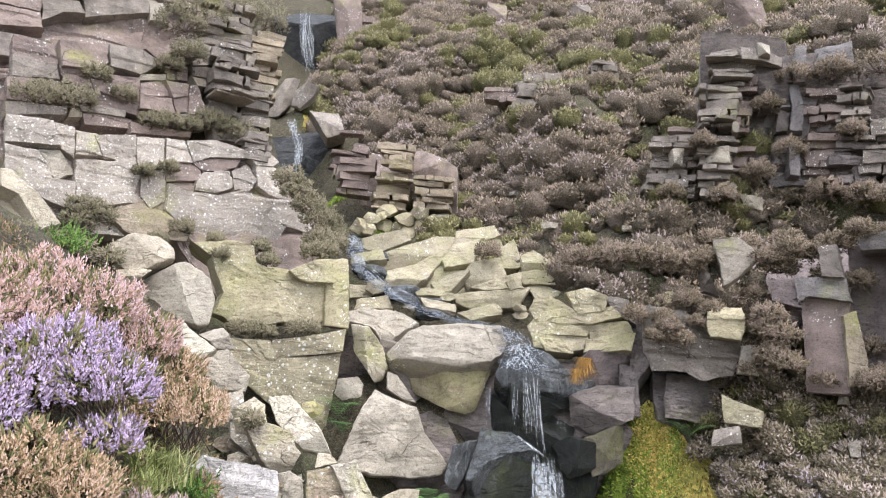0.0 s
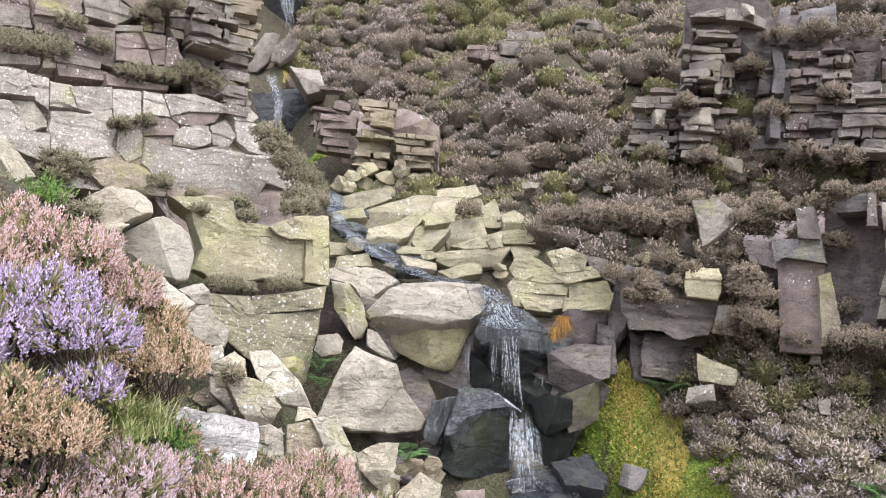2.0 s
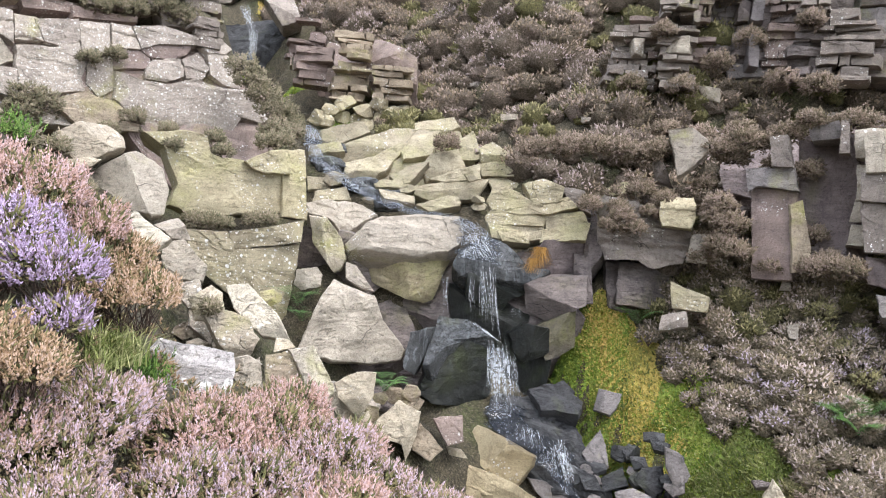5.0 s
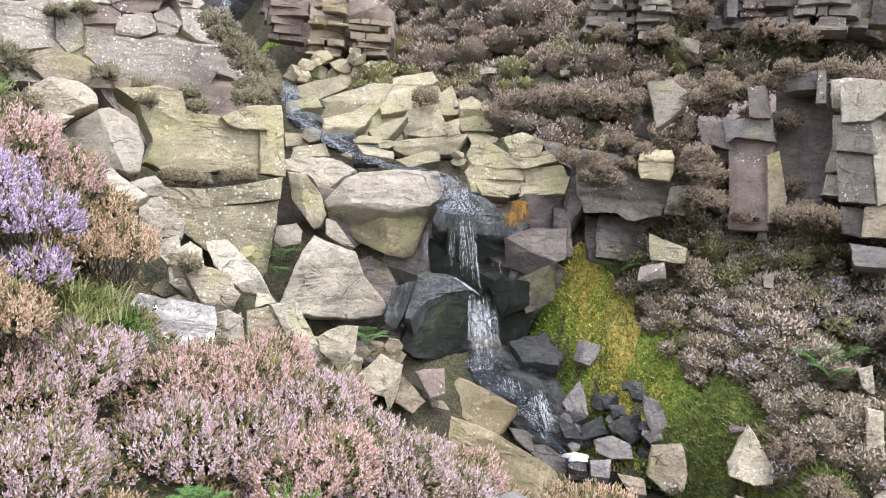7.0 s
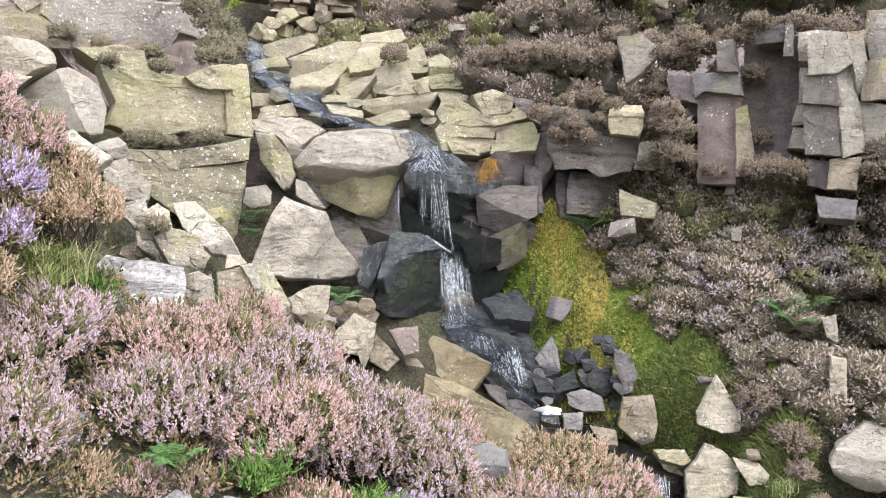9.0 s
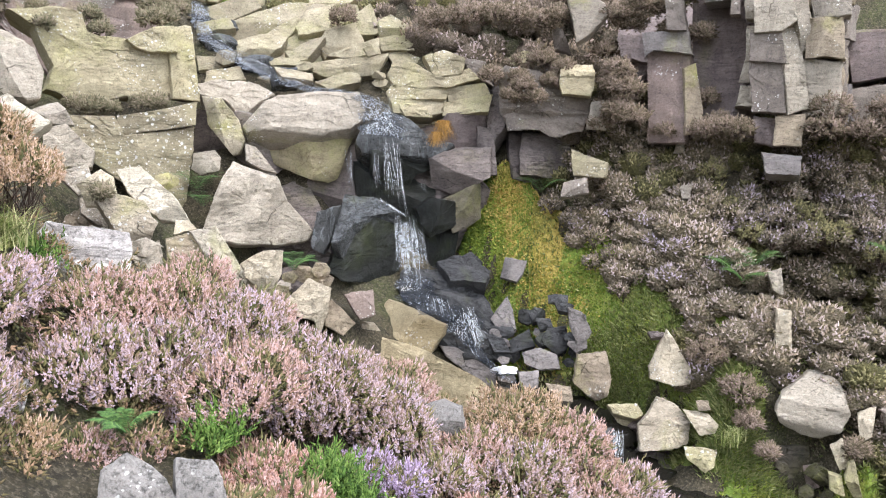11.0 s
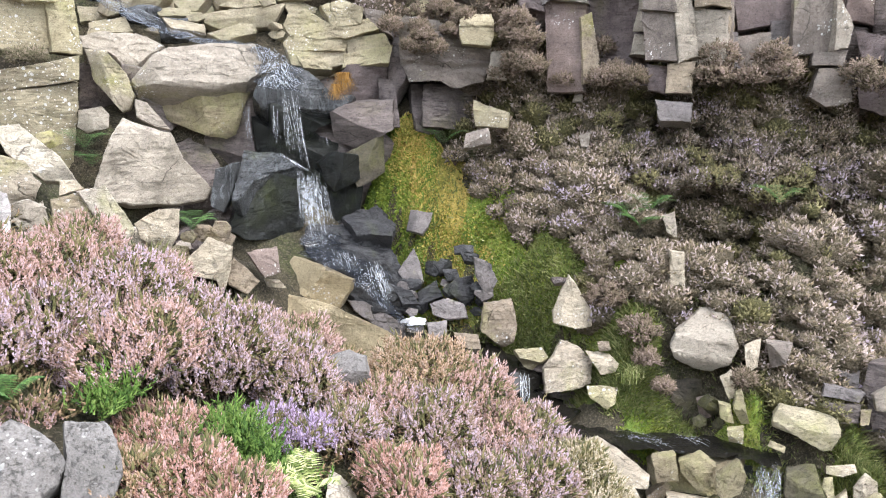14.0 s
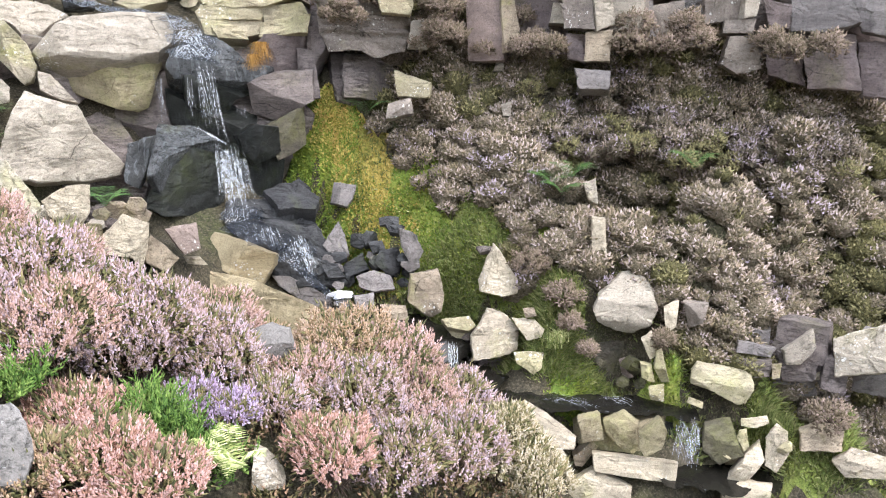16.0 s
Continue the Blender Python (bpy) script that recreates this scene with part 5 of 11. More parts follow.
rock("bed", (1.64, 10.25, -0.17), (-5, -14), [(-0.41, 0.12), (-0.04, 0.11), (0.37, 0.12), (0.36, -0.08), (0.05, -0.16), (-0.33, -0.12)], 0.50, YELLOWPALE, "", parent=ledges, facets=2, tilt=0.15, chip=0.8, rough=0.035, edge=0.8)
rock("bed", (1.95, 10.18, 0.40), (-10, -14), [(-0.30, 0.08), (-0.04, 0.17), (0.25, 0.06), (0.22, -0.13), (-0.13, -0.20)], 0.50, YELLOW, "", parent=ledges, facets=2, tilt=0.15, chip=0.8, rough=0.035, edge=0.8)
rock("bed", (2.13, 10.13, 0.22), (-9, -14), [(-0.22, 0.04), (0.13, 0.13), (0.28, -0.00), (-0.20, -0.16)], 0.50, YELLOW, "", parent=ledges, facets=2, tilt=0.15, chip=0.8, rough=0.035, edge=0.8)
rock("bed", (2.26, 10.16, 0.03), (-16, -14), [(-0.30, 0.04), (0.22, 0.14), (0.33, -0.04), (-0.24, -0.14)], 0.50, YELLOWPALE, "", parent=ledges, facets=2, tilt=0.15, chip=0.8, rough=0.035, edge=0.8)
rock("bed", (2.25, 10.06, -0.15), (-8, -14), [(-0.29, 0.05), (0.32, 0.17), (0.29, -0.07), (-0.32, -0.14)], 0.50, YELLOW, "", parent=ledges, facets=2, tilt=0.15, chip=0.8, rough=0.035, edge=0.8)
rock("bed", (1.57, 10.18, -0.23), (-8, -14), [(-0.23, 0.10), (0.11, 0.08), (0.26, -0.09), (-0.12, -0.09)], 0.50, YELLOW, "", parent=ledges, facets=2, tilt=0.15, chip=0.8, rough=0.035, edge=0.8)
rock("bed", (2.40, 10.22, 0.34), (-9, -14), [(-0.23, 0.15), (0.10, 0.12), (0.21, -0.21), (-0.09, -0.05)], 0.50, GREYBROWN, "", parent=ledges, facets=2, tilt=0.15, chip=0.8, rough=0.035, edge=0.8)
rock("block", (2.16, 10.11, -0.50), (-2, -5), [(-0.34, -0.06), (-0.28, -0.28), (0.42, -0.22), (0.38, 0.32), (-0.18, 0.25)], 0.70, CRAG, "", parent=ledges)
rock("block", (2.07, 9.73, -0.97), (-18, 4), [(-0.31, -0.27), (-0.05, -0.35), (0.46, -0.05), (0.44, 0.31), (-0.19, 0.23), (-0.37, 0.13)], 0.70, DARK, "", parent=ledges)
rock("block", (2.19, 9.55, -1.43), (-8, -5), [(-0.13, -0.33), (0.23, -0.13), (0.20, 0.38), (-0.30, 0.08)], 0.70, DARKMOSS, "", parent=ledges)
rock("block", (2.60, 10.07, -0.14), (-23, -10), [(-0.09, -0.07), (-0.00, -0.57), (0.19, -0.26), (0.12, 0.55), (-0.22, 0.37)], 0.70, DARK, "", parent=ledges)
hang = tagged(new("rock_outcrop"), "overhanging brown bedded crag draped with heather", "rock")
rock("block", (3.13, 9.64, -0.06), (-14, 4), [(-0.58, 0.37), (-0.48, 0.45), (-0.05, 0.41), (0.20, 0.18), (0.47, 0.10), (0.63, 0.11), (0.56, -0.34), (0.17, -0.42), (-0.01, -0.34), (-0.41, -0.37), (-0.53, -0.17)], 1.00, GREYBROWN, "", parent=hang, fine=1.7, facets=2, tilt=0.08, bedded=0.02, cuts=[(180, 0.8, 0.3)])
rock("block", (3.44, 9.27, 0.23), (-18, -4), [(-0.22, 0.18), (0.18, 0.24), (0.23, -0.04), (0.18, -0.19), (-0.16, -0.16), (-0.22, -0.03)], 0.50, YELLOW, "", parent=hang, fine=1.2, facets=2, tilt=0.1, bedded=0.015, cuts=[(90, 1.2, 0.25)])
rock("block", (3.72, 9.23, -0.17), (-18, -4), [(-0.08, 0.16), (0.07, 0.19), (0.13, -0.18), (-0.12, -0.18)], 0.40, GREYPALE, "", parent=hang, facets=2, tilt=0.15)
rock("block", (2.86, 9.76, 0.50), (-15, -8), [(-0.19, 0.02), (0.08, 0.12), (0.25, -0.02), (-0.14, -0.12)], 0.50, YELLOW, "", parent=hang, bedded=0.02)
rock("block", (2.95, 9.74, 0.37), (-16, -6), [(-0.25, 0.01), (0.15, 0.07), (0.33, -0.00), (-0.23, -0.08)], 0.50, GREYBROWN, "", parent=hang, bedded=0.02)
rock("block", (3.25, 9.75, 0.37), (-17, -6), [(-0.13, 0.12), (0.11, 0.11), (0.11, -0.20), (-0.09, -0.03)], 0.50, BROWN, "", parent=hang)
rock("block", (3.54, 9.38, 1.03), (-20, -10), [(-0.27, 0.25), (0.02, 0.28), (0.22, 0.14), (0.24, -0.00), (0.06, -0.22), (-0.10, -0.34), (-0.17, -0.09)], 0.35, GREYPALE, "pale kite-shaped stone", parent=hang, facets=2, tilt=0.12, cuts=[(-30, 0.5, 0.2)], fine=1.2)
rock("block", (3.33, 9.70, 0.76), (-17, -6), [(-0.13, 0.20), (0.02, 0.10), (0.17, -0.18), (-0.06, -0.12)], 0.40, GREYBROWN, "", parent=hang)
rock("block", (3.61, 9.05, -0.79), (-24, -8), [(-0.25, 0.21), (0.22, 0.06), (0.21, -0.13), (-0.19, -0.13)], 0.40, YELLOW, "", parent=hang, cuts=[(90, 1.2, 0.1)])
rock("block", (3.42, 8.98, -1.05), (-18, -12), [(-0.14, 0.06), (0.13, 0.14), (0.18, -0.05), (-0.17, -0.15)], 0.40, GREYBROWN, "", parent=hang)
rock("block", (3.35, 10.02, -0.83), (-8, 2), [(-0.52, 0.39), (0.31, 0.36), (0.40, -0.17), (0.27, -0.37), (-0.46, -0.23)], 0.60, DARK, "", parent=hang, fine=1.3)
crag = tagged(new("cliff_face"), "dark jointed gritstone buttresses above the bank", "cliff", kind="structure")
rock("bedrock", (5.57, 9.61, 0.43), (-38, -6), [(-1.35, -0.16), (-0.88, -0.90), (-0.11, -0.79), (0.48, -1.34), (1.39, -0.81), (1.19, 0.95), (0.73, 1.16), (-0.37, 1.24), (-1.58, 0.66)], 1.20, CRAG, "", parent=crag, fine=2, tilt=0.22, rough=0.02)
rock("block", (4.35, 8.92, 0.70), (-34, -4), [(-0.27, 0.14), (0.27, 0.17), (0.34, -0.10), (-0.17, -0.07), (-0.20, -0.15)], 0.50, PURPLE, "", parent=crag, facets=2, tilt=0.08, rough=0.014, chip=0.7, edge=0.4)
rock("block", (4.43, 8.84, 1.04), (-34, -4), [(-0.13, 0.17), (0.05, 0.20), (0.15, -0.18), (-0.08, -0.19)], 0.50, GREYBROWN, "", parent=crag, facets=2, tilt=0.08, rough=0.014, chip=0.7, edge=0.4)
rock("block", (4.50, 8.88, 0.12), (-34, -4), [(-0.35, 0.53), (0.18, 0.49), (0.16, 0.14), (0.23, -0.57), (-0.22, -0.60)], 0.50, BROWN, "", parent=crag, fine=1.7, facets=2, tilt=0.08, rough=0.014, chip=0.7, edge=0.4)
rock("block", (4.72, 8.72, 0.04), (-10, -4), [(-0.14, 0.39), (-0.01, 0.47), (0.12, -0.10), (0.10, -0.37), (-0.08, -0.40)], 0.50, BROWNPALE, "", parent=crag, facets=2, tilt=0.08, rough=0.014, chip=0.7, edge=0.4)
rock("block", (5.19, 8.95, 0.46), (-30, -4), [(-0.46, 0.84), (0.24, 0.88), (0.46, -0.82), (-0.27, -0.91)], 1.00, CRAG, "", parent=crag, fine=2, facets=2, tilt=0.08, rough=0.014, chip=0.7, edge=0.4)
rock("block", (4.09, 9.20, 0.67), (-34, -4), [(-0.20, 0.14), (0.13, 0.16), (0.19, -0.18), (-0.13, -0.12)], 0.50, CRAG, "", parent=crag, facets=2, tilt=0.08, rough=0.014, chip=0.7, edge=0.4)
rock("block", (4.84, 8.65, 1.29), (-34, -4), [(-0.18, 0.03), (0.13, 0.13), (0.18, -0.07), (-0.13, -0.11)], 0.50, PURPLE, "", parent=crag, facets=2, tilt=0.08, rough=0.014, chip=0.7, edge=0.4)
rock("block", (4.97, 8.47, 1.22), (-34, -4), [(-0.06, 0.20), (0.02, 0.18), (0.07, -0.19), (-0.04, -0.18)], 0.30, GREYBROWN, "", parent=crag, facets=2, tilt=0.08, rough=0.014, chip=0.7, edge=0.4)
rock("block", (5.20, 8.01, 1.03), (-34, -4), [(-0.26, 0.23), (0.13, 0.26), (0.23, -0.08), (0.09, -0.20), (-0.19, -0.22)], 0.50, GREYPALE, "", parent=crag, fine=1.3, facets=2, tilt=0.08, rough=0.014, chip=0.7, edge=0.4)
rock("block", (5.47, 7.91, 0.97), (-12, -4), [(-0.17, 0.31), (0.02, 0.25), (0.16, -0.18), (0.05, -0.37), (-0.08, -0.01)], 0.50, GREYPALE, "", parent=crag, facets=2, tilt=0.08, rough=0.014, chip=0.7, edge=0.4)
rock("block", (5.18, 8.07, 0.67), (-34, -4), [(-0.19, 0.15), (0.13, 0.18), (0.23, -0.18), (-0.17, -0.16)], 0.50, GREYBROWN, "", parent=crag, facets=2, tilt=0.08, rough=0.014, chip=0.7, edge=0.4)
# browner stone than its pale neighbours, to colour in the buttress's shaded side
rock("block", (5.24, 8.06, 0.23), (-34, -4), [(-0.23, 0.29), (0.14, 0.27), (0.23, -0.28), (-0.14, -0.28)], 0.50, GREYBROWN, "", parent=crag, fine=1.3, facets=2, tilt=0.08, rough=0.014, chip=0.7, edge=0.4)
rock("block", (5.44, 7.92, 0.45), (-14, -4), [(-0.18, 0.40), (-0.02, 0.48), (0.11, 0.07), (0.20, -0.45), (-0.02, -0.51), (-0.10, 0.00)], 0.50, GREYPALE, "", parent=crag, fine=1.3, facets=2, tilt=0.08, rough=0.014, chip=0.7, edge=0.4)
rock("block", (5.86, 7.99, 0.45), (-34, -4), [(-0.20, 0.35), (0.19, 0.45), (0.31, -0.48), (-0.11, -0.44), (-0.20, 0.12)], 0.50, GREYBROWN, "", parent=crag, fine=1.3, facets=2, tilt=0.08, rough=0.014, chip=0.7, edge=0.4)
rock("block", (5.81, 7.96, 1.07), (-34, -4), [(-0.24, 0.21), (0.15, 0.24), (0.20, -0.19), (-0.12, -0.26)], 0.50, GREYBROWN, "", parent=crag, facets=2, tilt=0.08, rough=0.014, chip=0.7, edge=0.4)
rock("block", (5.45, 7.87, -0.23), (-34, -4), [(-0.16, 0.15), (0.15, 0.20), (0.15, -0.17), (-0.15, -0.18)], 0.50, BROWNPALE, "", parent=crag, facets=2, tilt=0.08, rough=0.014, chip=0.7, edge=0.4)
rock("block", (5.32, 8.14, -0.25), (-34, -4), [(-0.14, 0.16), (0.11, 0.15), (0.12, -0.18), (-0.09, -0.13)], 0.50, CRAG, "", parent=crag, facets=2, tilt=0.08, rough=0.014, chip=0.7, edge=0.4)
rock("block", (5.37, 7.80, -0.59), (-34, -14), [(-0.24, 0.14), (0.19, 0.11), (0.19, -0.12), (-0.15, -0.13)], 0.50, PURPLE, "", parent=crag, cuts=[(90, 1.3, 0.12)], facets=2, tilt=0.08, rough=0.014, chip=0.7, edge=0.4)
rock("block", (6.00, 7.98, 0.09), (-34, -4), [(-0.28, 0.25), (0.18, 0.22), (0.26, -0.24), (-0.16, -0.23)], 0.50, PURPLE, "", parent=crag, facets=2, tilt=0.08, rough=0.014, chip=0.7, edge=0.4)
rock("block", (6.38, 7.83, 0.08), (-34, -4), [(-0.21, 0.18), (0.16, 0.27), (0.19, -0.19), (-0.15, -0.26)], 0.50, GREYBROWN, "", parent=crag, facets=2, tilt=0.08, rough=0.014, chip=0.7, edge=0.4)
rock("block", (6.68, 7.71, 0.15), (-34, -4), [(-0.18, 0.32), (0.12, 0.33), (0.18, -0.34), (-0.12, -0.32)], 0.50, PURPLE, "", parent=crag, facets=2, tilt=0.08, rough=0.014, chip=0.7, edge=0.4)
rock("block", (6.75, 7.36, 0.47), (-34, -4), [(-0.25, 0.35), (0.18, 0.36), (0.25, -0.33), (-0.19, -0.39)], 0.50, GREYBROWN, "", parent=crag, fine=1.3, facets=2, tilt=0.08, rough=0.014, chip=0.7, edge=0.4)
rock("block", (6.94, 7.13, 0.37), (-20, -4), [(-0.11, 0.40), (0.11, 0.03), (0.07, -0.20), (-0.07, -0.24)], 0.30, GREYPALE, "", parent=crag, facets=2, tilt=0.08, rough=0.014, chip=0.7, edge=0.4)
rock("block", (6.88, 7.21, 0.05), (-34, -4), [(-0.17, 0.07), (0.17, 0.09), (0.16, -0.07), (-0.17, -0.08)], 0.50, GREYBROWN, "", parent=crag, facets=2, tilt=0.08, rough=0.014, chip=0.7, edge=0.4)
rock("block", (6.93, 7.17, -0.27), (-34, -4), [(-0.14, 0.21), (0.14, 0.23), (0.25, -0.14), (-0.02, -0.21), (-0.22, -0.10)], 0.50, GREYBROWN, "", parent=crag, facets=2, tilt=0.08, rough=0.014, chip=0.7, edge=0.4)
rock("block", (7.59, 6.70, 0.21), (-50, -4), [(-0.37, 0.23), (0.23, 0.23), (0.38, -0.08), (0.05, -0.20), (-0.31, -0.18)], 0.50, PURPLE, "", parent=crag, fine=1.3, facets=2, tilt=0.08, rough=0.014, chip=0.7, edge=0.4)
rock("block", (7.34, 7.10, 0.20), (-45, -4), [(-0.19, 0.17), (0.13, 0.11), (0.15, -0.17), (-0.09, -0.11)], 0.50, CRAG, "", parent=crag, facets=2, tilt=0.08, rough=0.014, chip=0.7, edge=0.4)
rock("block", (7.78, 6.66, -0.30), (-50, -4), [(-0.38, 0.31), (0.20, 0.31), (0.36, -0.31), (-0.20, -0.31)], 0.50, CRAG, "", parent=crag, fine=1.3, facets=2, tilt=0.08, rough=0.014, chip=0.7, edge=0.4)
rock("block", (7.96, 6.28, 0.23), (-50, -4), [(-0.33, 0.23), (0.19, 0.23), (0.28, -0.28), (-0.15, -0.19)], 0.50, PURPLE, "", parent=crag, facets=2, tilt=0.08, rough=0.014, chip=0.7, edge=0.4)
rock("block", (8.12, 6.26, -0.37), (-50, -4), [(-0.30, 0.31), (0.17, 0.30), (0.27, -0.32), (-0.15, -0.29)], 0.50, CRAG, "", parent=crag, facets=2, tilt=0.08, rough=0.014, chip=0.7, edge=0.4)
rock("block", (7.58, 7.17, -0.25), (-45, -4), [(-0.25, 0.28), (0.12, 0.28), (0.28, -0.34), (-0.15, -0.23)], 0.50, CRAG, "", parent=crag, facets=2, tilt=0.08, rough=0.014, chip=0.7, edge=0.4)
rock("block", (7.57, 6.82, 0.71), (-50, -4), [(-0.34, 0.27), (0.27, 0.26), (0.33, -0.26), (-0.28, -0.27)], 0.50, CRAG, "", parent=crag, fine=1.3, facets=2, tilt=0.08, rough=0.014, chip=0.7, edge=0.4)
rock("block", (7.94, 6.40, 0.72), (-50, -4), [(-0.29, 0.25), (0.22, 0.24), (0.29, -0.24), (-0.23, -0.25)], 0.50, PURPLE, "", parent=crag, facets=2, tilt=0.08, rough=0.014, chip=0.7, edge=0.4)
rock("block", (6.51, 7.93, 0.66), (-34, -4), [(-0.40, 0.25), (0.30, 0.26), (0.36, -0.20), (-0.27, -0.32)], 0.50, CRAG, "", parent=crag, facets=2, tilt=0.08, rough=0.014, chip=0.7, edge=0.4)
rock("bedrock", (7.74, 7.81, -0.04), (-54, -6), [(-1.85, -0.44), (-0.73, -0.38), (0.66, -0.74), (1.80, -0.62), (1.51, 1.05), (-2.17, 1.14)], 1.00, BROWN, "", parent=crag, fine=2, tilt=0.22, rough=0.02)
# stacked beds and loose rocks on the hillside
stack = tagged(new("rock_outcrop"), "stacked flaggy grey beds jutting from the heather", "rock")
beds(stack, (3.43, 11.93, 2.68), -16, 0.70, 0.97, 12, GREYBROWN, 5)
beds(stack, (3.65, 12.04, 2.86), -17, 0.56, 0.99, 9, BROWN, 6)
beds(stack, (4.00, 11.56, 3.03), -19, 0.55, 1.75, 20, GREYBROWN, 7)
beds(stack, (4.35, 11.71, 3.23), -20, 0.47, 1.78, 14, BROWN, 8)
beds(stack, (4.13, 11.59, 4.19), -20, 0.63, 0.55, 6, GREYBROWN, 9)
rock("block", (3.50, 11.78, 2.81), (-3, -6), [(-0.08, -0.14), (0.09, -0.12), (0.09, 0.15), (-0.11, 0.11)], 0.50, GREYPALE, "", parent=stack)
rock("block", (3.96, 11.47, 2.80), (-28, -2), [(-0.17, -0.12), (0.20, -0.12), (0.17, 0.14), (-0.21, 0.11)], 0.50, GREYPALE, "", parent=stack)
rock("bedrock", (4.56, 12.01, 3.42), (-21, -6), [(-0.67, -1.14), (0.08, -1.12), (0.74, -0.42), (0.54, 1.35), (-0.74, 1.42)], 1.00, DARK, "", parent=stack, fine=2, facets=2)
rock("block", (4.70, 11.47, 3.92), (-27, -1), [(-0.23, -0.41), (0.32, -0.34), (0.22, 0.37), (-0.32, 0.39)], 0.60, DARK, "", parent=stack)
rock("block", (4.79, 11.75, 3.25), (-20, -14), [(-0.21, -0.45), (0.23, -0.35), (0.24, 0.43), (-0.27, 0.38)], 0.60, DARK, "", parent=stack)
rock("bed", (4.49, 11.29, 4.33), (-21, 1), [(-0.28, -0.06), (0.30, -0.13), (0.29, 0.01), (-0.32, 0.17)], 0.80, GREYBROWN, "", parent=stack)
rock("block", (4.45, 11.16, 4.40), (-22, -5), [(-0.09, -0.09), (0.10, -0.11), (0.09, 0.09), (-0.10, 0.11)], 0.40, GREYPALE, "", parent=stack)
stack2 = tagged(new("rock_outcrop"), "dark flaggy crag above the heather bank", "rock")
rock("bedrock", (6.26, 11.35, 3.39), (-29, -6), [(-1.10, -0.81), (1.09, -0.90), (1.06, 0.98), (-1.27, 0.79)], 1.20, DARK, "", parent=stack2, fine=2, facets=2)
beds(stack2, (5.69, 10.90, 3.54), -28, 0.41, 0.60, 8, GREYBROWN, 10)
beds(stack2, (5.43, 11.24, 3.24), -26, 0.51, 1.27, 12, BROWN, 11)
beds(stack2, (5.80, 11.04, 2.89), -28, 0.56, 0.89, 8, DARK, 12)
beds(stack2, (6.19, 10.72, 2.84), -30, 0.74, 1.02, 9, GREYBROWN, 13)
stack3 = tagged(new("rock_outcrop"), "mossy flaggy beds beside the gully", "rock")
beds(stack3, (-1.06, 14.73, 2.61), 4, 0.70, 1.33, 12, BROWNPALE, 14)
beds(stack3, (-0.26, 14.42, 2.30), 1, 0.71, 0.64, 8, BROWNPALE, 15)
beds(stack3, (-1.83, 15.07, 2.59), 7, 0.67, 0.73, 5, BROWN, 16)
rock("bedrock", (-0.91, 15.34, 2.67), (3, -10), [(-0.96, 0.10), (-0.74, -0.95), (1.15, -0.75), (1.08, 0.14), (0.23, 0.72), (-0.75, 0.79)], 1.00, BROWN, "", parent=stack3, fine=1.5)
outs = tagged(new("rock_outcrop"), "small weathered beds breaking through hillside heather", "rock")
beds(outs, (1.70, 16.00, 4.80), -6, 0.98, 1.02, 5, GREYBROWN, 17)
beds(outs, (3.06, 16.01, 5.45), -11, 0.56, 0.48, 4, GREYBROWN, 18)
beds(outs, (1.01, 16.05, 4.83), -4, 0.92, 0.45, 4, BROWN, 19)
rock("rock", (1.72, 16.10, 5.18), (4, -7), [(-0.12, -0.17), (0.17, -0.15), (0.17, 0.19), (-0.22, 0.14)], 0.27, GREYPALE, "weathered grey rock jutting from hillside heather", group="loose rocks on the hillside")
rock("rock", (1.82, 15.79, 4.44), (-7, -4), [(-0.13, -0.25), (0.28, -0.17), (0.07, 0.23), (-0.22, 0.19)], 0.36, GREYBROWN, "weathered grey rock jutting from hillside heather", group="loose rocks on the hillside")
rock("rock", (3.17, 16.78, 5.70), (-2, -12), [(-0.20, -0.17), (0.18, -0.22), (0.24, 0.22), (-0.21, 0.18)], 0.33, GREYBROWN, "weathered grey rock jutting from hillside heather", group="loose rocks on the hillside")
rock("rock", (4.43, 16.46, 5.78), (-26, -1), [(-0.14, -0.15), (0.16, -0.23), (0.13, 0.17), (-0.15, 0.21)], 0.23, GREYBROWN, "weathered grey rock jutting from hillside heather", group="loose rocks on the hillside")
rock("rock", (4.50, 11.36, 2.12), (-20, -10), [(-0.12, -0.05), (0.15, -0.12), (0.14, 0.07), (-0.17, 0.09)], 0.16, GREYPALE, "weathered grey rock jutting from hillside heather", group="loose rocks on the hillside")
rock("rock", (3.12, 20.05, 8.49), (2, 2), [(-0.22, -0.19), (0.31, -0.09), (0.20, 0.21), (-0.29, 0.08)], 0.30, GREYBROWN, "weathered grey rock jutting from hillside heather", group="loose rocks on the hillside")
rock("rock", (5.69, 15.16, 6.64), (-19, 4), [(-0.24, -0.34), (0.43, -0.30), (0.27, 0.33), (-0.47, 0.31)], 0.50, BROWN, "weathered grey rock jutting from hillside heather", group="loose rocks on the hillside")
rock("rock", (1.73, 12.77, 1.68), (2, -1), [(-0.12, -0.06), (0.11, -0.04), (0.15, 0.06), (-0.15, 0.04)], 0.10, GREYPALE, "weathered grey rock jutting from hillside heather", group="loose rocks on the hillside")
rock("rock", (2.88, 12.05, 1.67), (-19, -16), [(-0.11, -0.05), (0.12, -0.05), (0.13, 0.04), (-0.14, 0.06)], 0.10, GREYPALE, "weathered grey rock jutting from hillside heather", group="loose rocks on the hillside")
rock("rock", (0.96, 22.19, 9.10), (3, -1), [(-0.29, -0.29), (0.27, -0.32), (0.30, 0.30), (-0.29, 0.32)], 0.44, BROWN, "weathered grey rock jutting from hillside heather", group="loose rocks on the hillside")
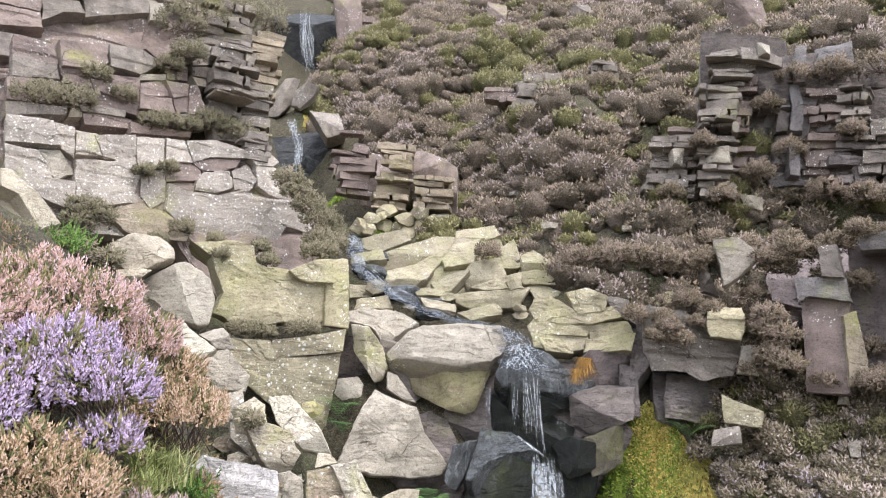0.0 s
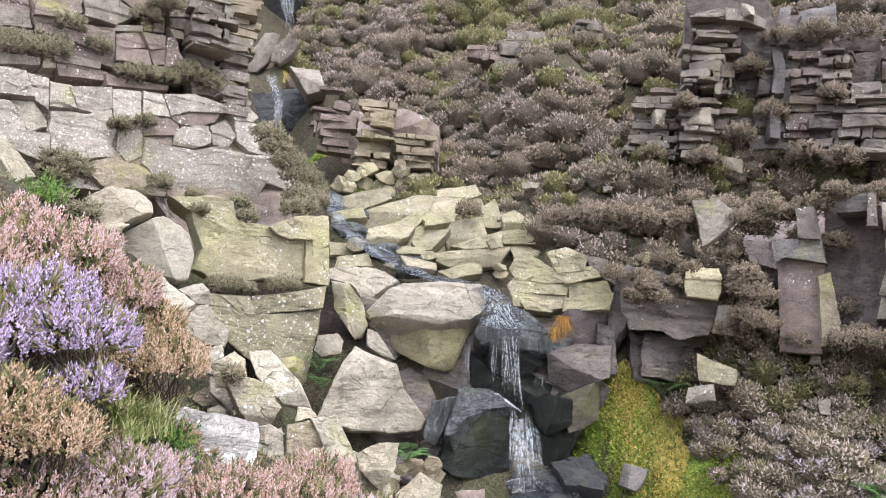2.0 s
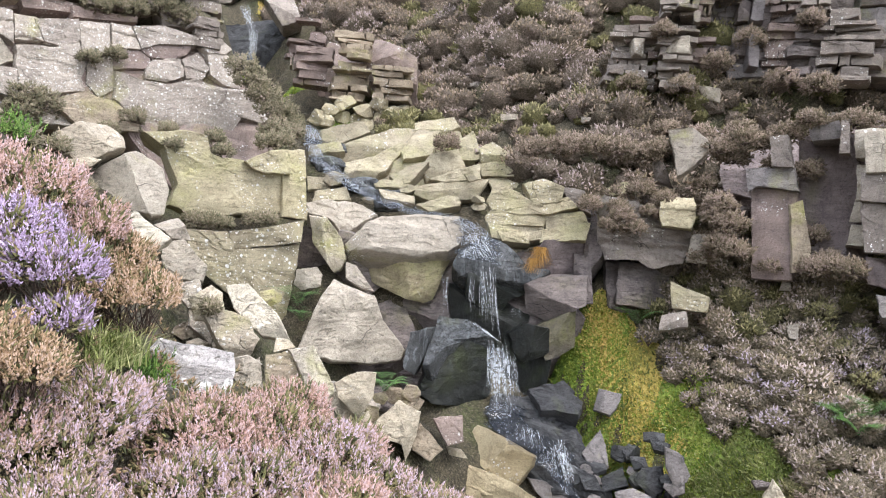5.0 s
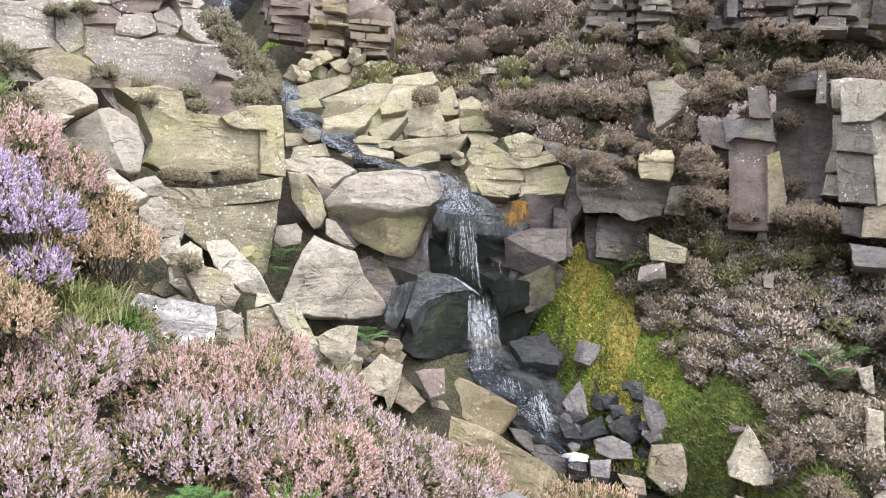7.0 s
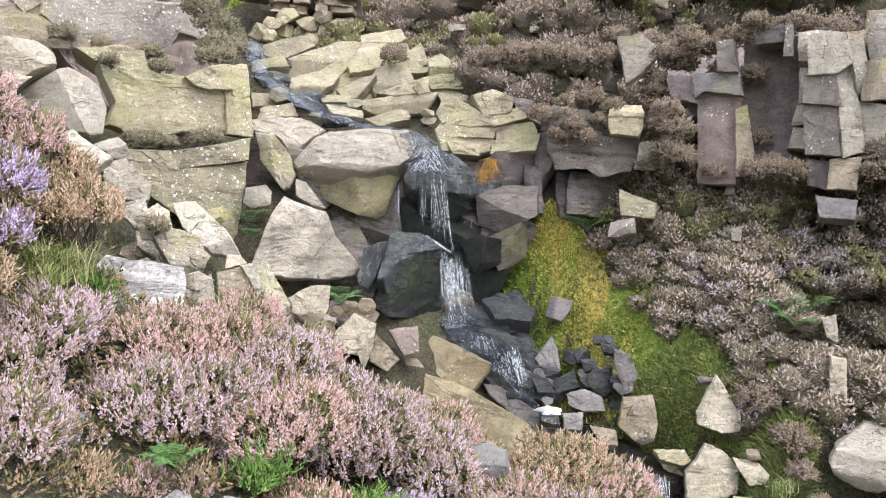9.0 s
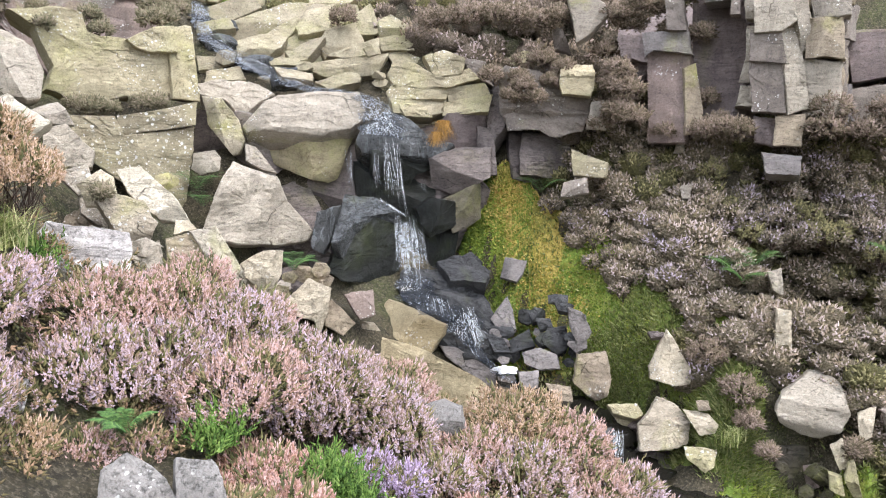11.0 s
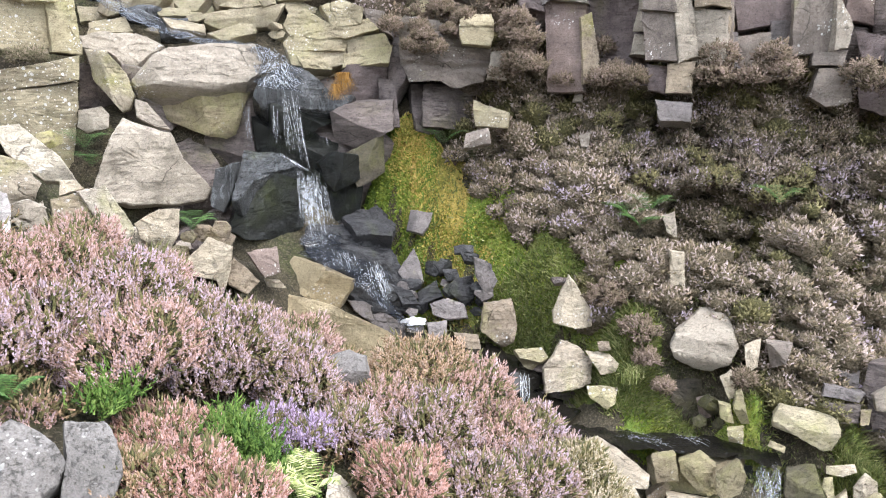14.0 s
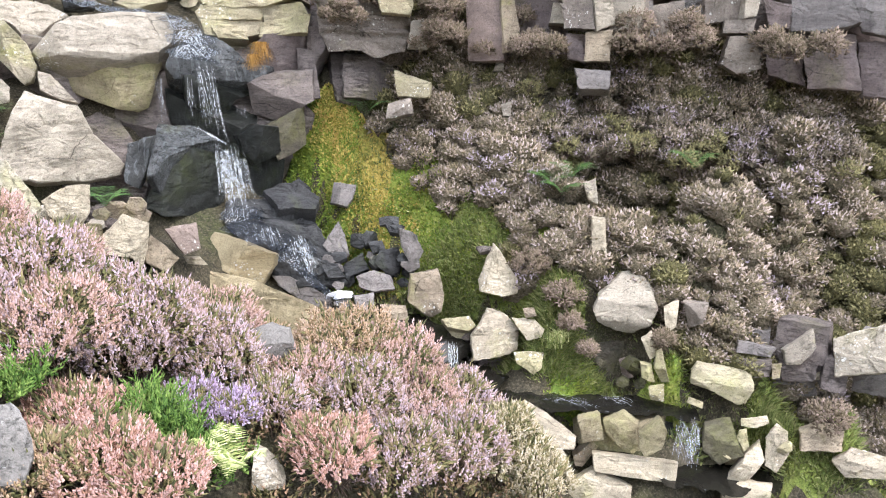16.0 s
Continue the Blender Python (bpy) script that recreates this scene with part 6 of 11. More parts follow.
rock("rock", (4.24, 9.27, 0.29), (-29, -6), [(-0.08, -0.11), (0.07, -0.10), (0.09, 0.11), (-0.09, 0.10)], 0.14, DARK, "weathered grey rock jutting from hillside heather", group="loose rocks on the hillside")
rock("rock", (1.29, 14.73, 2.52), (-3, -11), [(-0.11, -0.09), (0.13, -0.06), (0.12, 0.12), (-0.14, 0.03)], 0.15, GREYBROWN, "weathered grey rock jutting from hillside heather", group="loose rocks on the hillside")
# the gully and the brook bed
rock("boulder", (-4.72, 20.76, 5.54), (18, -5), [(-0.08, -0.54), (0.27, -0.09), (0.42, 0.62), (0.01, 0.57), (-0.60, -0.54)], 1.00, GREYBROWN, "pale boulder jammed in the upper gully")
rock("boulder", (-4.08, 20.35, 5.60), (8, -14), [(-0.08, -0.36), (0.25, -0.04), (0.39, 0.21), (0.07, 0.28), (-0.29, 0.15), (-0.34, -0.23)], 0.48, GREYBROWN, "smaller pale boulder jammed in the upper gully")
rock("rock_step", (-4.99, 24.95, 9.04), (13, -10), [(-0.80, -1.78), (1.11, -1.36), (1.00, 1.08), (0.04, 1.31), (-1.31, 0.83)], 1.50, SLATE, "dark wet rock step behind the far cascade", category="rock", fine=1.5)
rock("rock_step", (-3.56, 19.12, 3.71), (17, -13), [(-1.05, 0.02), (-0.14, -1.04), (0.93, -1.04), (0.96, -0.24), (0.73, 0.66), (-0.15, 0.93), (-1.23, 0.74)], 1.30, SLATE, "dark wet rock step under the upper cascade", category="rock", fine=1.5, bedded=0.025)
rock("rock_step", (-3.63, 24.09, 9.09), (6, -12), [(-0.21, -0.98), (0.55, -0.87), (0.28, 0.96), (-0.63, 0.93)], 1.20, BROWN, "brown jointed rock beside the far cascade", category="rock")
rock("rock_step", (-2.96, 18.25, 4.37), (7, -4), [(-0.04, -0.40), (0.39, -0.24), (0.17, 0.39), (-0.52, 0.26)], 1.20, GREYBROWN, "mossy bedded rock beside the upper cascade", category="rock", bedded=0.025)
rock("boulder", (-0.45, 12.85, 1.05), (-2, -34), [(-0.71, -0.29), (-0.40, -0.04), (0.33, 0.38), (0.68, 0.44), (0.56, 0.15), (0.01, -0.25), (-0.45, -0.37)], 0.74, YELLOWPALE, "pale algae-stained water-worn rock in the brook", group="water-worn rocks in the brook", facets=2, tilt=0.2, chip=0.6, fine=1.2, cuts=[(-80, 0.9, 0.08)], edge=0.8)
rock("boulder", (-0.50, 12.18, 0.60), (-1, -26), [(-0.37, 0.07), (-0.01, 0.19), (0.39, 0.16), (0.30, -0.02), (0.03, -0.21), (-0.34, -0.17)], 0.35, YELLOWPALE, "pale algae-stained water-worn rock in the brook", group="water-worn rocks in the brook", facets=2, tilt=0.2, chip=0.6, cuts=[(-90, 1.1, 0.12)], edge=0.8)
rock("boulder", (0.53, 13.11, 1.43), (-6, -26), [(-0.35, 0.07), (0.30, 0.24), (0.44, 0.04), (-0.06, -0.22), (-0.33, -0.12)], 0.40, YELLOWPALE, "pale algae-stained water-worn rock in the brook", group="water-worn rocks in the brook", facets=2, tilt=0.2, chip=0.6, cuts=[(-90, 1.1, 0.1)], edge=0.8)
rock("boulder", (0.26, 12.55, 1.02), (0, -26), [(-0.27, -0.12), (-0.10, 0.21), (0.33, 0.33), (0.25, -0.14), (-0.21, -0.27)], 0.46, YELLOWPALE, "pale algae-stained water-worn rock in the brook", group="water-worn rocks in the brook", facets=2, tilt=0.2, chip=0.6, edge=0.8)
rock("boulder", (0.64, 11.96, 0.72), (-5, -26), [(-0.32, -0.02), (-0.20, 0.17), (0.23, 0.31), (0.38, 0.01), (0.12, -0.19), (-0.19, -0.28)], 0.47, YELLOWPALE, "pale algae-stained water-worn rock in the brook", group="water-worn rocks in the brook", facets=2, tilt=0.2, chip=0.6, cuts=[(-90, 1.1, 0.12)], edge=0.8)
rock("boulder", (0.15, 11.79, 0.55), (-4, -26), [(-0.29, -0.03), (0.14, 0.20), (0.29, 0.20), (0.04, -0.17), (-0.19, -0.20)], 0.33, YELLOWPALE, "pale algae-stained water-worn rock in the brook", group="water-worn rocks in the brook", facets=2, tilt=0.2, chip=0.6, edge=0.8)
rock("boulder", (1.07, 12.51, 1.08), (-2, -26), [(-0.22, 0.11), (0.07, 0.33), (0.26, -0.19), (-0.10, -0.24)], 0.39, YELLOWPALE, "pale algae-stained water-worn rock in the brook", group="water-worn rocks in the brook", facets=2, tilt=0.2, chip=0.6, edge=0.8)
rock("boulder", (1.44, 12.07, 1.01), (-1, -26), [(-0.22, 0.08), (-0.02, 0.20), (0.25, 0.03), (0.19, -0.15), (-0.18, -0.15)], 0.27, YELLOWPALE, "pale algae-stained water-worn rock in the brook", group="water-worn rocks in the brook", facets=2, tilt=0.2, chip=0.6, cuts=[(-90, 1.1, 0.1)], edge=0.8)
rock("boulder", (1.52, 12.08, 0.75), (-9, -10), [(-0.33, 0.06), (0.25, 0.18), (0.27, -0.09), (-0.21, -0.14)], 0.28, YELLOWPALE, "pale algae-stained water-worn rock in the brook", group="water-worn rocks in the brook", facets=2, tilt=0.2, chip=0.6, edge=0.8)
rock("boulder", (0.75, 11.77, 0.35), (-1, -16), [(-0.54, 0.02), (0.18, 0.17), (0.64, 0.23), (0.46, -0.10), (-0.25, -0.19), (-0.48, -0.12)], 0.43, YELLOWPALE, "pale algae-stained water-worn rock in the brook", group="water-worn rocks in the brook", facets=2, tilt=0.2, chip=0.6, edge=0.8)
rock("boulder", (-0.95, 11.36, 0.11), (3, -26), [(-0.24, 0.04), (0.22, 0.15), (0.29, -0.05), (-0.26, -0.13)], 0.23, YELLOWPALE, "pale algae-stained water-worn rock in the brook", group="water-worn rocks in the brook", facets=2, tilt=0.2, chip=0.6, edge=0.8)
rock("boulder", (-0.13, 11.70, 0.35), (5, -26), [(-0.26, 0.03), (0.22, 0.10), (0.23, -0.04), (-0.20, -0.08)], 0.16, YELLOWPALE, "pale algae-stained water-worn rock in the brook", group="water-worn rocks in the brook", facets=2, tilt=0.2, chip=0.6, edge=0.8)
rock("boulder", (0.02, 11.20, 0.16), (1, -26), [(-0.31, 0.10), (0.25, 0.06), (0.25, -0.08), (-0.20, -0.08)], 0.17, YELLOWPALE, "pale algae-stained water-worn rock in the brook", group="water-worn rocks in the brook", facets=2, tilt=0.2, chip=0.6, edge=0.8)
rock("boulder", (-1.06, 13.90, 1.25), (1, -26), [(-0.41, 0.06), (0.34, 0.26), (0.49, 0.06), (-0.04, -0.21), (-0.37, -0.16)], 0.43, YELLOWPALE, "pale algae-stained water-worn rock in the brook", group="water-worn rocks in the brook", facets=2, tilt=0.2, chip=0.6, edge=0.8)
rock("boulder", (-1.19, 12.42, 0.85), (1, -26), [(-0.27, 0.06), (0.22, 0.13), (0.31, -0.02), (-0.25, -0.16)], 0.25, YELLOWPALE, "pale algae-stained water-worn rock in the brook", group="water-worn rocks in the brook", facets=2, tilt=0.2, chip=0.6, edge=0.8)
rock("boulder", (-1.10, 11.84, 0.29), (-1, -26), [(-0.28, 0.09), (0.23, 0.12), (0.31, -0.06), (-0.25, -0.15)], 0.24, YELLOWPALE, "pale algae-stained water-worn rock in the brook", group="water-worn rocks in the brook", facets=2, tilt=0.2, chip=0.6, edge=0.8)
rock("boulder", (-0.11, 12.61, 0.91), (0, -26), [(-0.36, -0.14), (0.12, 0.21), (0.24, 0.11), (0.00, -0.18)], 0.32, YELLOWPALE, "pale algae-stained water-worn rock in the brook", group="water-worn rocks in the brook", facets=2, tilt=0.2, chip=0.6, edge=0.8)
rock("boulder", (0.91, 11.85, 0.60), (-5, -14), [(-0.46, -0.12), (-0.01, 0.09), (0.33, 0.22), (0.31, -0.05), (-0.17, -0.15)], 0.33, YELLOWPALE, "pale algae-stained water-worn rock in the brook", group="water-worn rocks in the brook", facets=2, tilt=0.2, chip=0.6, edge=0.8)
rock("boulder", (-0.24, 14.52, 1.60), (-3, -26), [(-0.45, 0.02), (0.31, 0.23), (0.47, -0.01), (-0.32, -0.25)], 0.43, YELLOWPALE, "pale algae-stained water-worn rock in the brook", group="water-worn rocks in the brook", facets=2, tilt=0.2, chip=0.6, edge=0.8)
rock("boulder", (0.75, 13.52, 1.27), (-5, -26), [(-0.24, 0.04), (0.18, 0.24), (0.26, 0.02), (-0.19, -0.31)], 0.39, YELLOWPALE, "pale algae-stained water-worn rock in the brook", group="water-worn rocks in the brook", facets=2, tilt=0.2, chip=0.6, edge=0.8)
rock("boulder", (1.63, 12.08, 0.56), (-9, -8), [(-0.28, 0.09), (0.14, 0.11), (0.31, -0.05), (-0.16, -0.16)], 0.23, YELLOWPALE, "pale algae-stained water-worn rock in the brook", group="water-worn rocks in the brook", facets=2, tilt=0.2, chip=0.6, edge=0.8)
rock("boulder", (0.62, 11.18, 0.11), (0, -26), [(-0.32, -0.01), (0.13, 0.14), (0.32, -0.01), (-0.13, -0.12)], 0.23, YELLOWPALE, "pale algae-stained water-worn rock in the brook", group="water-worn rocks in the brook", facets=2, tilt=0.2, chip=0.6, edge=0.8)
rock("stone", (-0.72, 14.39, 1.76), (8, -3), [(0.01, -0.15), (0.14, -0.09), (0.18, 0.05), (0.14, 0.13), (-0.07, 0.13), (-0.24, 0.03), (-0.16, -0.09)], 0.21, YELLOW, "mossy rounded stone in the upper brook bed", group="mossy stones below the upper cascade", fine=0.5)
rock("stone", (-1.15, 14.58, 1.64), (-6, -16), [(0.16, -0.00), (0.12, 0.10), (-0.07, 0.14), (-0.19, 0.00), (-0.10, -0.11), (0.08, -0.14)], 0.21, YELLOW, "mossy rounded stone in the upper brook bed", group="mossy stones below the upper cascade", fine=0.5)
rock("stone", (-1.41, 14.31, 1.52), (-2, -16), [(-0.09, -0.10), (0.07, -0.12), (0.15, -0.01), (0.08, 0.10), (-0.06, 0.12), (-0.15, -0.00)], 0.18, YELLOW, "mossy rounded stone in the upper brook bed", group="mossy stones below the upper cascade", fine=0.5)
rock("stone", (-0.65, 14.41, 1.54), (4, -11), [(0.15, -0.05), (0.16, 0.07), (0.04, 0.15), (-0.12, 0.10), (-0.18, -0.01), (-0.10, -0.11), (0.06, -0.15)], 0.23, YELLOW, "mossy rounded stone in the upper brook bed", group="mossy stones below the upper cascade", fine=0.5)
rock("stone", (-0.27, 14.50, 1.73), (-5, -15), [(0.18, -0.03), (0.15, 0.08), (0.02, 0.12), (-0.13, 0.11), (-0.18, -0.03), (-0.11, -0.11), (0.08, -0.14)], 0.19, YELLOW, "mossy rounded stone in the upper brook bed", group="mossy stones below the upper cascade", fine=0.5)
rock("stone", (-1.44, 14.39, 1.52), (7, -8), [(0.12, 0.14), (-0.09, 0.12), (-0.17, -0.01), (-0.10, -0.10), (0.08, -0.13), (0.16, -0.01)], 0.20, YELLOW, "mossy rounded stone in the upper brook bed", group="mossy stones below the upper cascade", fine=0.5)
rock("stone", (-0.48, 14.34, 1.89), (7, 3), [(0.16, 0.09), (-0.10, 0.12), (-0.20, -0.03), (-0.03, -0.13), (0.18, -0.04)], 0.19, YELLOW, "mossy rounded stone in the upper brook bed", group="mossy stones below the upper cascade", fine=0.5)
rock("stone", (-0.85, 14.56, 1.63), (10, -4), [(0.02, -0.12), (0.13, -0.04), (0.16, 0.08), (-0.02, 0.14), (-0.15, 0.04), (-0.14, -0.10)], 0.20, YELLOW, "mossy rounded stone in the upper brook bed", group="mossy stones below the upper cascade", fine=0.5)
rock("stone", (-0.42, 14.47, 1.54), (8, -11), [(0.11, -0.02), (0.08, 0.05), (-0.02, 0.07), (-0.09, 0.02), (-0.08, -0.05), (0.01, -0.07)], 0.11, YELLOW, "mossy rounded stone in the upper brook bed", group="mossy stones below the upper cascade", fine=0.5)
rock("stone", (-1.21, 14.49, 1.80), (18, -14), [(0.08, 0.08), (-0.00, 0.08), (-0.11, 0.03), (-0.13, -0.04), (-0.05, -0.09), (0.07, -0.07), (0.14, -0.00)], 0.13, YELLOW, "mossy rounded stone in the upper brook bed", group="mossy stones below the upper cascade", fine=0.5)
rock("stone", (-0.19, 14.43, 1.80), (-1, 3), [(0.15, 0.09), (-0.04, 0.11), (-0.20, 0.00), (-0.05, -0.12), (0.14, -0.08)], 0.18, YELLOW, "mossy rounded stone in the upper brook bed", group="mossy stones below the upper cascade", fine=0.5)
rock("stone", (-1.15, 14.53, 1.90), (-4, -1), [(-0.14, -0.15), (0.09, -0.12), (0.25, -0.00), (0.11, 0.15), (-0.10, 0.12), (-0.20, 0.00)], 0.22, YELLOW, "mossy rounded stone in the upper brook bed", group="mossy stones below the upper cascade", fine=0.5)
rock("stone", (-1.56, 14.31, 1.57), (4, -15), [(-0.09, 0.13), (-0.23, -0.05), (-0.02, -0.14), (0.15, -0.06), (0.18, 0.12)], 0.20, YELLOW, "mossy rounded stone in the upper brook bed", group="mossy stones below the upper cascade", fine=0.5)
rock("stone", (-0.06, 14.43, 1.88), (-9, -9), [(0.12, -0.03), (0.10, 0.07), (0.01, 0.09), (-0.09, 0.06), (-0.16, -0.03), (-0.06, -0.08), (0.07, -0.09)], 0.14, YELLOW, "mossy rounded stone in the upper brook bed", group="mossy stones below the upper cascade", fine=0.5)
rock("stone", (-1.36, 14.34, 1.72), (4, -7), [(-0.09, 0.12), (-0.17, 0.00), (-0.07, -0.12), (0.08, -0.09), (0.16, 0.00), (0.09, 0.08)], 0.18, YELLOW, "mossy rounded stone in the upper brook bed", group="mossy stones below the upper cascade", fine=0.5)
rock("stone", (-0.39, 14.51, 1.67), (11, 1), [(-0.03, -0.14), (0.16, -0.12), (0.18, 0.06), (0.04, 0.18), (-0.16, 0.09), (-0.19, -0.07)], 0.24, YELLOW, "mossy rounded stone in the upper brook bed", group="mossy stones below the upper cascade", fine=0.5)
# stones round the pool and down the mossy bank
rock("boulder", (4.12, 7.42, -2.80), (-23, -14), [(-0.08, 0.39), (0.06, 0.21), (0.22, -0.01), (0.21, -0.17), (0.02, -0.22), (-0.21, -0.16), (-0.23, -0.04)], 0.40, PALE, "pale pyramid-shaped boulder on mossy grass", group="stones below the fall", facets=2, tilt=0.15, cuts=[(0, 0.7, 0.2), (160, 0.7, 0.22)])
rock("boulder", (3.94, 7.08, -3.34), (-21, -20), [(-0.09, 0.30), (0.14, 0.22), (0.27, 0.07), (0.25, -0.15), (0.16, -0.21), (-0.26, -0.31), (-0.28, -0.02), (-0.19, 0.11)], 0.48, PALE, "big pale boulder beside the stream", group="stones below the fall", cuts=[(75, 0.9, 0.1), (-20, 0.8, 0.2)], fine=1.3, facets=3, tilt=0.3)
rock("boulder", (4.25, 6.90, -3.24), (-31, -20), [(-0.21, 0.11), (0.05, 0.11), (0.16, 0.01), (0.13, -0.08), (-0.02, -0.13), (-0.11, -0.02)], 0.23, PALE, "pale stone leaning on a boulder", group="stones below the fall", cuts=[(90, 1.2, 0.1)], facets=3, tilt=0.3)
rock("boulder", (4.04, 7.27, -3.90), (-21, -21), [(-0.24, 0.10), (0.18, 0.20), (0.17, -0.07), (0.03, -0.14), (-0.14, -0.08)], 0.30, DARK, "dark wet rock under a boulder", group="stones below the fall", facets=3, tilt=0.3)
rock("boulder", (4.17, 6.71, -3.54), (-29, -19), [(-0.18, 0.09), (0.15, 0.12), (0.13, -0.06), (0.05, -0.13), (-0.14, -0.03)], 0.22, YELLOW, "yellowish stone under a pale boulder", group="stones below the fall", facets=3, tilt=0.3)
rock("boulder", (5.14, 6.43, -2.92), (-34, -8), [(-0.29, 0.08), (-0.08, 0.33), (0.12, 0.38), (0.25, 0.23), (0.34, 0.00), (0.26, -0.19), (0.10, -0.29), (-0.08, -0.29), (-0.29, -0.20), (-0.35, -0.08)], 0.58, GREYPALE, "large grey angular boulder under the heather bank", group="stones below the fall", cuts=[(90, 1.3, 0.08), (-90, 0.8, 0.22), (20, 0.5, 0.3)], fine=1.4, facets=3, tilt=0.3)
rock("boulder", (5.70, 5.48, -3.48), (-41, -12), [(-0.27, 0.17), (-0.03, 0.16), (0.27, 0.13), (0.31, -0.03), (0.25, -0.18), (0.17, -0.20), (-0.10, -0.08), (-0.31, -0.04), (-0.32, 0.08)], 0.36, YELLOWPALE, "long pale block leaning by the pool", group="stones below the fall", cuts=[(68, 1.3, 0.02), (-112, 0.9, 0.16)], facets=3, tilt=0.3)
rock("boulder", (3.93, 5.98, -3.90), (-33, -30), [(-0.40, 0.13), (-0.19, 0.25), (0.03, 0.16), (0.36, -0.05), (0.34, -0.18), (0.11, -0.19), (-0.27, -0.11)], 0.42, PALE, "pale rounded boulder beside the stream", group="stones below the fall", facets=2, tilt=0.15, cuts=[(60, 0.9, 0.08), (-120, 0.9, 0.14)], fine=1.3)
rock("boulder", (3.83, 5.65, -4.10), (-23, -25), [(-0.17, 0.11), (0.15, 0.14), (0.22, -0.03), (-0.01, -0.16), (-0.19, -0.06)], 0.27, PALE, "pale boulder at the edge of the heather", group="stones below the fall", facets=3, tilt=0.3)
rock("boulder", (4.40, 5.88, -4.25), (-27, -12), [(-0.11, -0.00), (0.07, 0.14), (0.15, 0.08), (-0.02, -0.11), (-0.09, -0.10)], 0.22, BROWNPALE, "buff stone at the stream edge", group="stones below the fall", facets=3, tilt=0.3)
rock("boulder", (4.70, 5.45, -4.20), (-35, -20), [(-0.42, 0.09), (0.40, 0.10), (0.40, -0.10), (-0.40, -0.09)], 0.27, PALE, "long pale slab below the pool", group="stones below the fall", facets=2, tilt=0.15)
rock("boulder", (4.35, 5.50, -4.43), (-28, -21), [(-0.28, 0.07), (-0.06, 0.21), (0.33, 0.07), (0.30, -0.15), (-0.30, -0.21)], 0.39, PALE, "pale boulder at the stream edge", group="stones below the fall", cuts=[(80, 0.8, 0.1)], facets=3, tilt=0.3)
rock("boulder", (5.64, 4.95, -4.11), (-39, -14), [(-0.19, -0.17), (-0.03, 0.11), (0.10, 0.25), (0.15, 0.10), (0.03, -0.09), (-0.05, -0.21)], 0.31, PALE, "pale wedge of rock below the small fall", group="stones below the fall", cuts=[(90, 0.8, 0.1)], facets=3, tilt=0.3)
rock("boulder", (5.57, 4.85, -4.34), (-41, -18), [(-0.01, 0.14), (0.22, 0.14), (0.23, -0.11), (-0.23, -0.22), (-0.21, 0.05)], 0.32, PALE, "pale boulder below the small fall", group="stones below the fall", cuts=[(90, 1.0, 0.1)], facets=3, tilt=0.3)
rock("boulder", (5.91, 4.90, -3.91), (-46, -20), [(-0.11, 0.07), (-0.03, 0.23), (0.08, 0.17), (0.11, -0.04), (0.03, -0.23), (-0.08, -0.20)], 0.22, PALE, "upright pale boulder by the small fall", group="stones below the fall", cuts=[(0, 0.8, 0.15)], facets=3, tilt=0.3)
rock("boulder", (5.83, 5.13, -3.74), (-46, -23), [(-0.13, 0.01), (0.10, 0.09), (0.13, 0.02), (0.02, -0.05), (-0.12, -0.06)], 0.15, PALE, "flat pale stone by the small fall", group="stones below the fall", cuts=[(90, 1.2, 0.05)], facets=3, tilt=0.3)
rock("boulder", (5.69, 5.11, -3.89), (-41, -21), [(-0.04, 0.08), (0.02, 0.11), (0.06, -0.06), (0.02, -0.12), (-0.06, -0.00)], 0.12, YELLOW, "narrow stone by the small fall", group="stones below the fall", facets=3, tilt=0.3)
rock("boulder", (4.37, 5.76, -3.90), (-28, -8), [(-0.14, 0.09), (0.08, 0.15), (0.13, -0.10), (-0.07, -0.14)], 0.24, BOULDER, "algae-covered stone damming the pool", group="stones below the fall", facets=3, tilt=0.3)
rock("boulder", (4.66, 5.67, -3.93), (-39, -8), [(-0.19, 0.08), (0.00, 0.18), (0.15, 0.09), (0.14, -0.11), (0.03, -0.17), (-0.13, -0.06)], 0.30, BOULDER, "algae-covered stone damming the pool", group="stones below the fall", cuts=[(0, 0.6, 0.15)], facets=3, tilt=0.3)
rock("boulder", (4.77, 5.32, -3.85), (-31, -8), [(-0.12, 0.03), (0.06, 0.21), (0.13, 0.10), (0.10, -0.09), (-0.06, -0.18), (-0.12, -0.08)], 0.23, BOULDER, "algae-covered stone damming the pool", group="stones below the fall", cuts=[(150, 0.6, 0.15)], facets=3, tilt=0.3)
rock("boulder", (5.51, 5.21, -3.97), (-38, -8), [(-0.16, 0.14), (0.09, 0.22), (0.22, -0.07), (0.01, -0.21), (-0.16, -0.09)], 0.33, DARKMOSS, "rounded algae-covered boulder by the small fall", group="stones below the fall", cuts=[(90, 0.9, 0.1)], facets=3, tilt=0.3)
rock("boulder", (6.29, 4.72, -3.77), (-41, -13), [(-0.20, 0.01), (0.02, 0.15), (0.18, 0.09), (0.17, -0.10), (-0.18, -0.16)], 0.27, BROWNPALE, "brown boulder by the lower stream", group="stones below the fall", cuts=[(90, 1.1, 0.05)], facets=3, tilt=0.3)
rock("boulder", (6.35, 4.81, -4.05), (-41, -17), [(-0.11, 0.03), (0.11, 0.08), (0.07, -0.05), (-0.07, -0.06)], 0.13, BROWN, "brown stone by the lower stream", group="stones below the fall", facets=3, tilt=0.3)
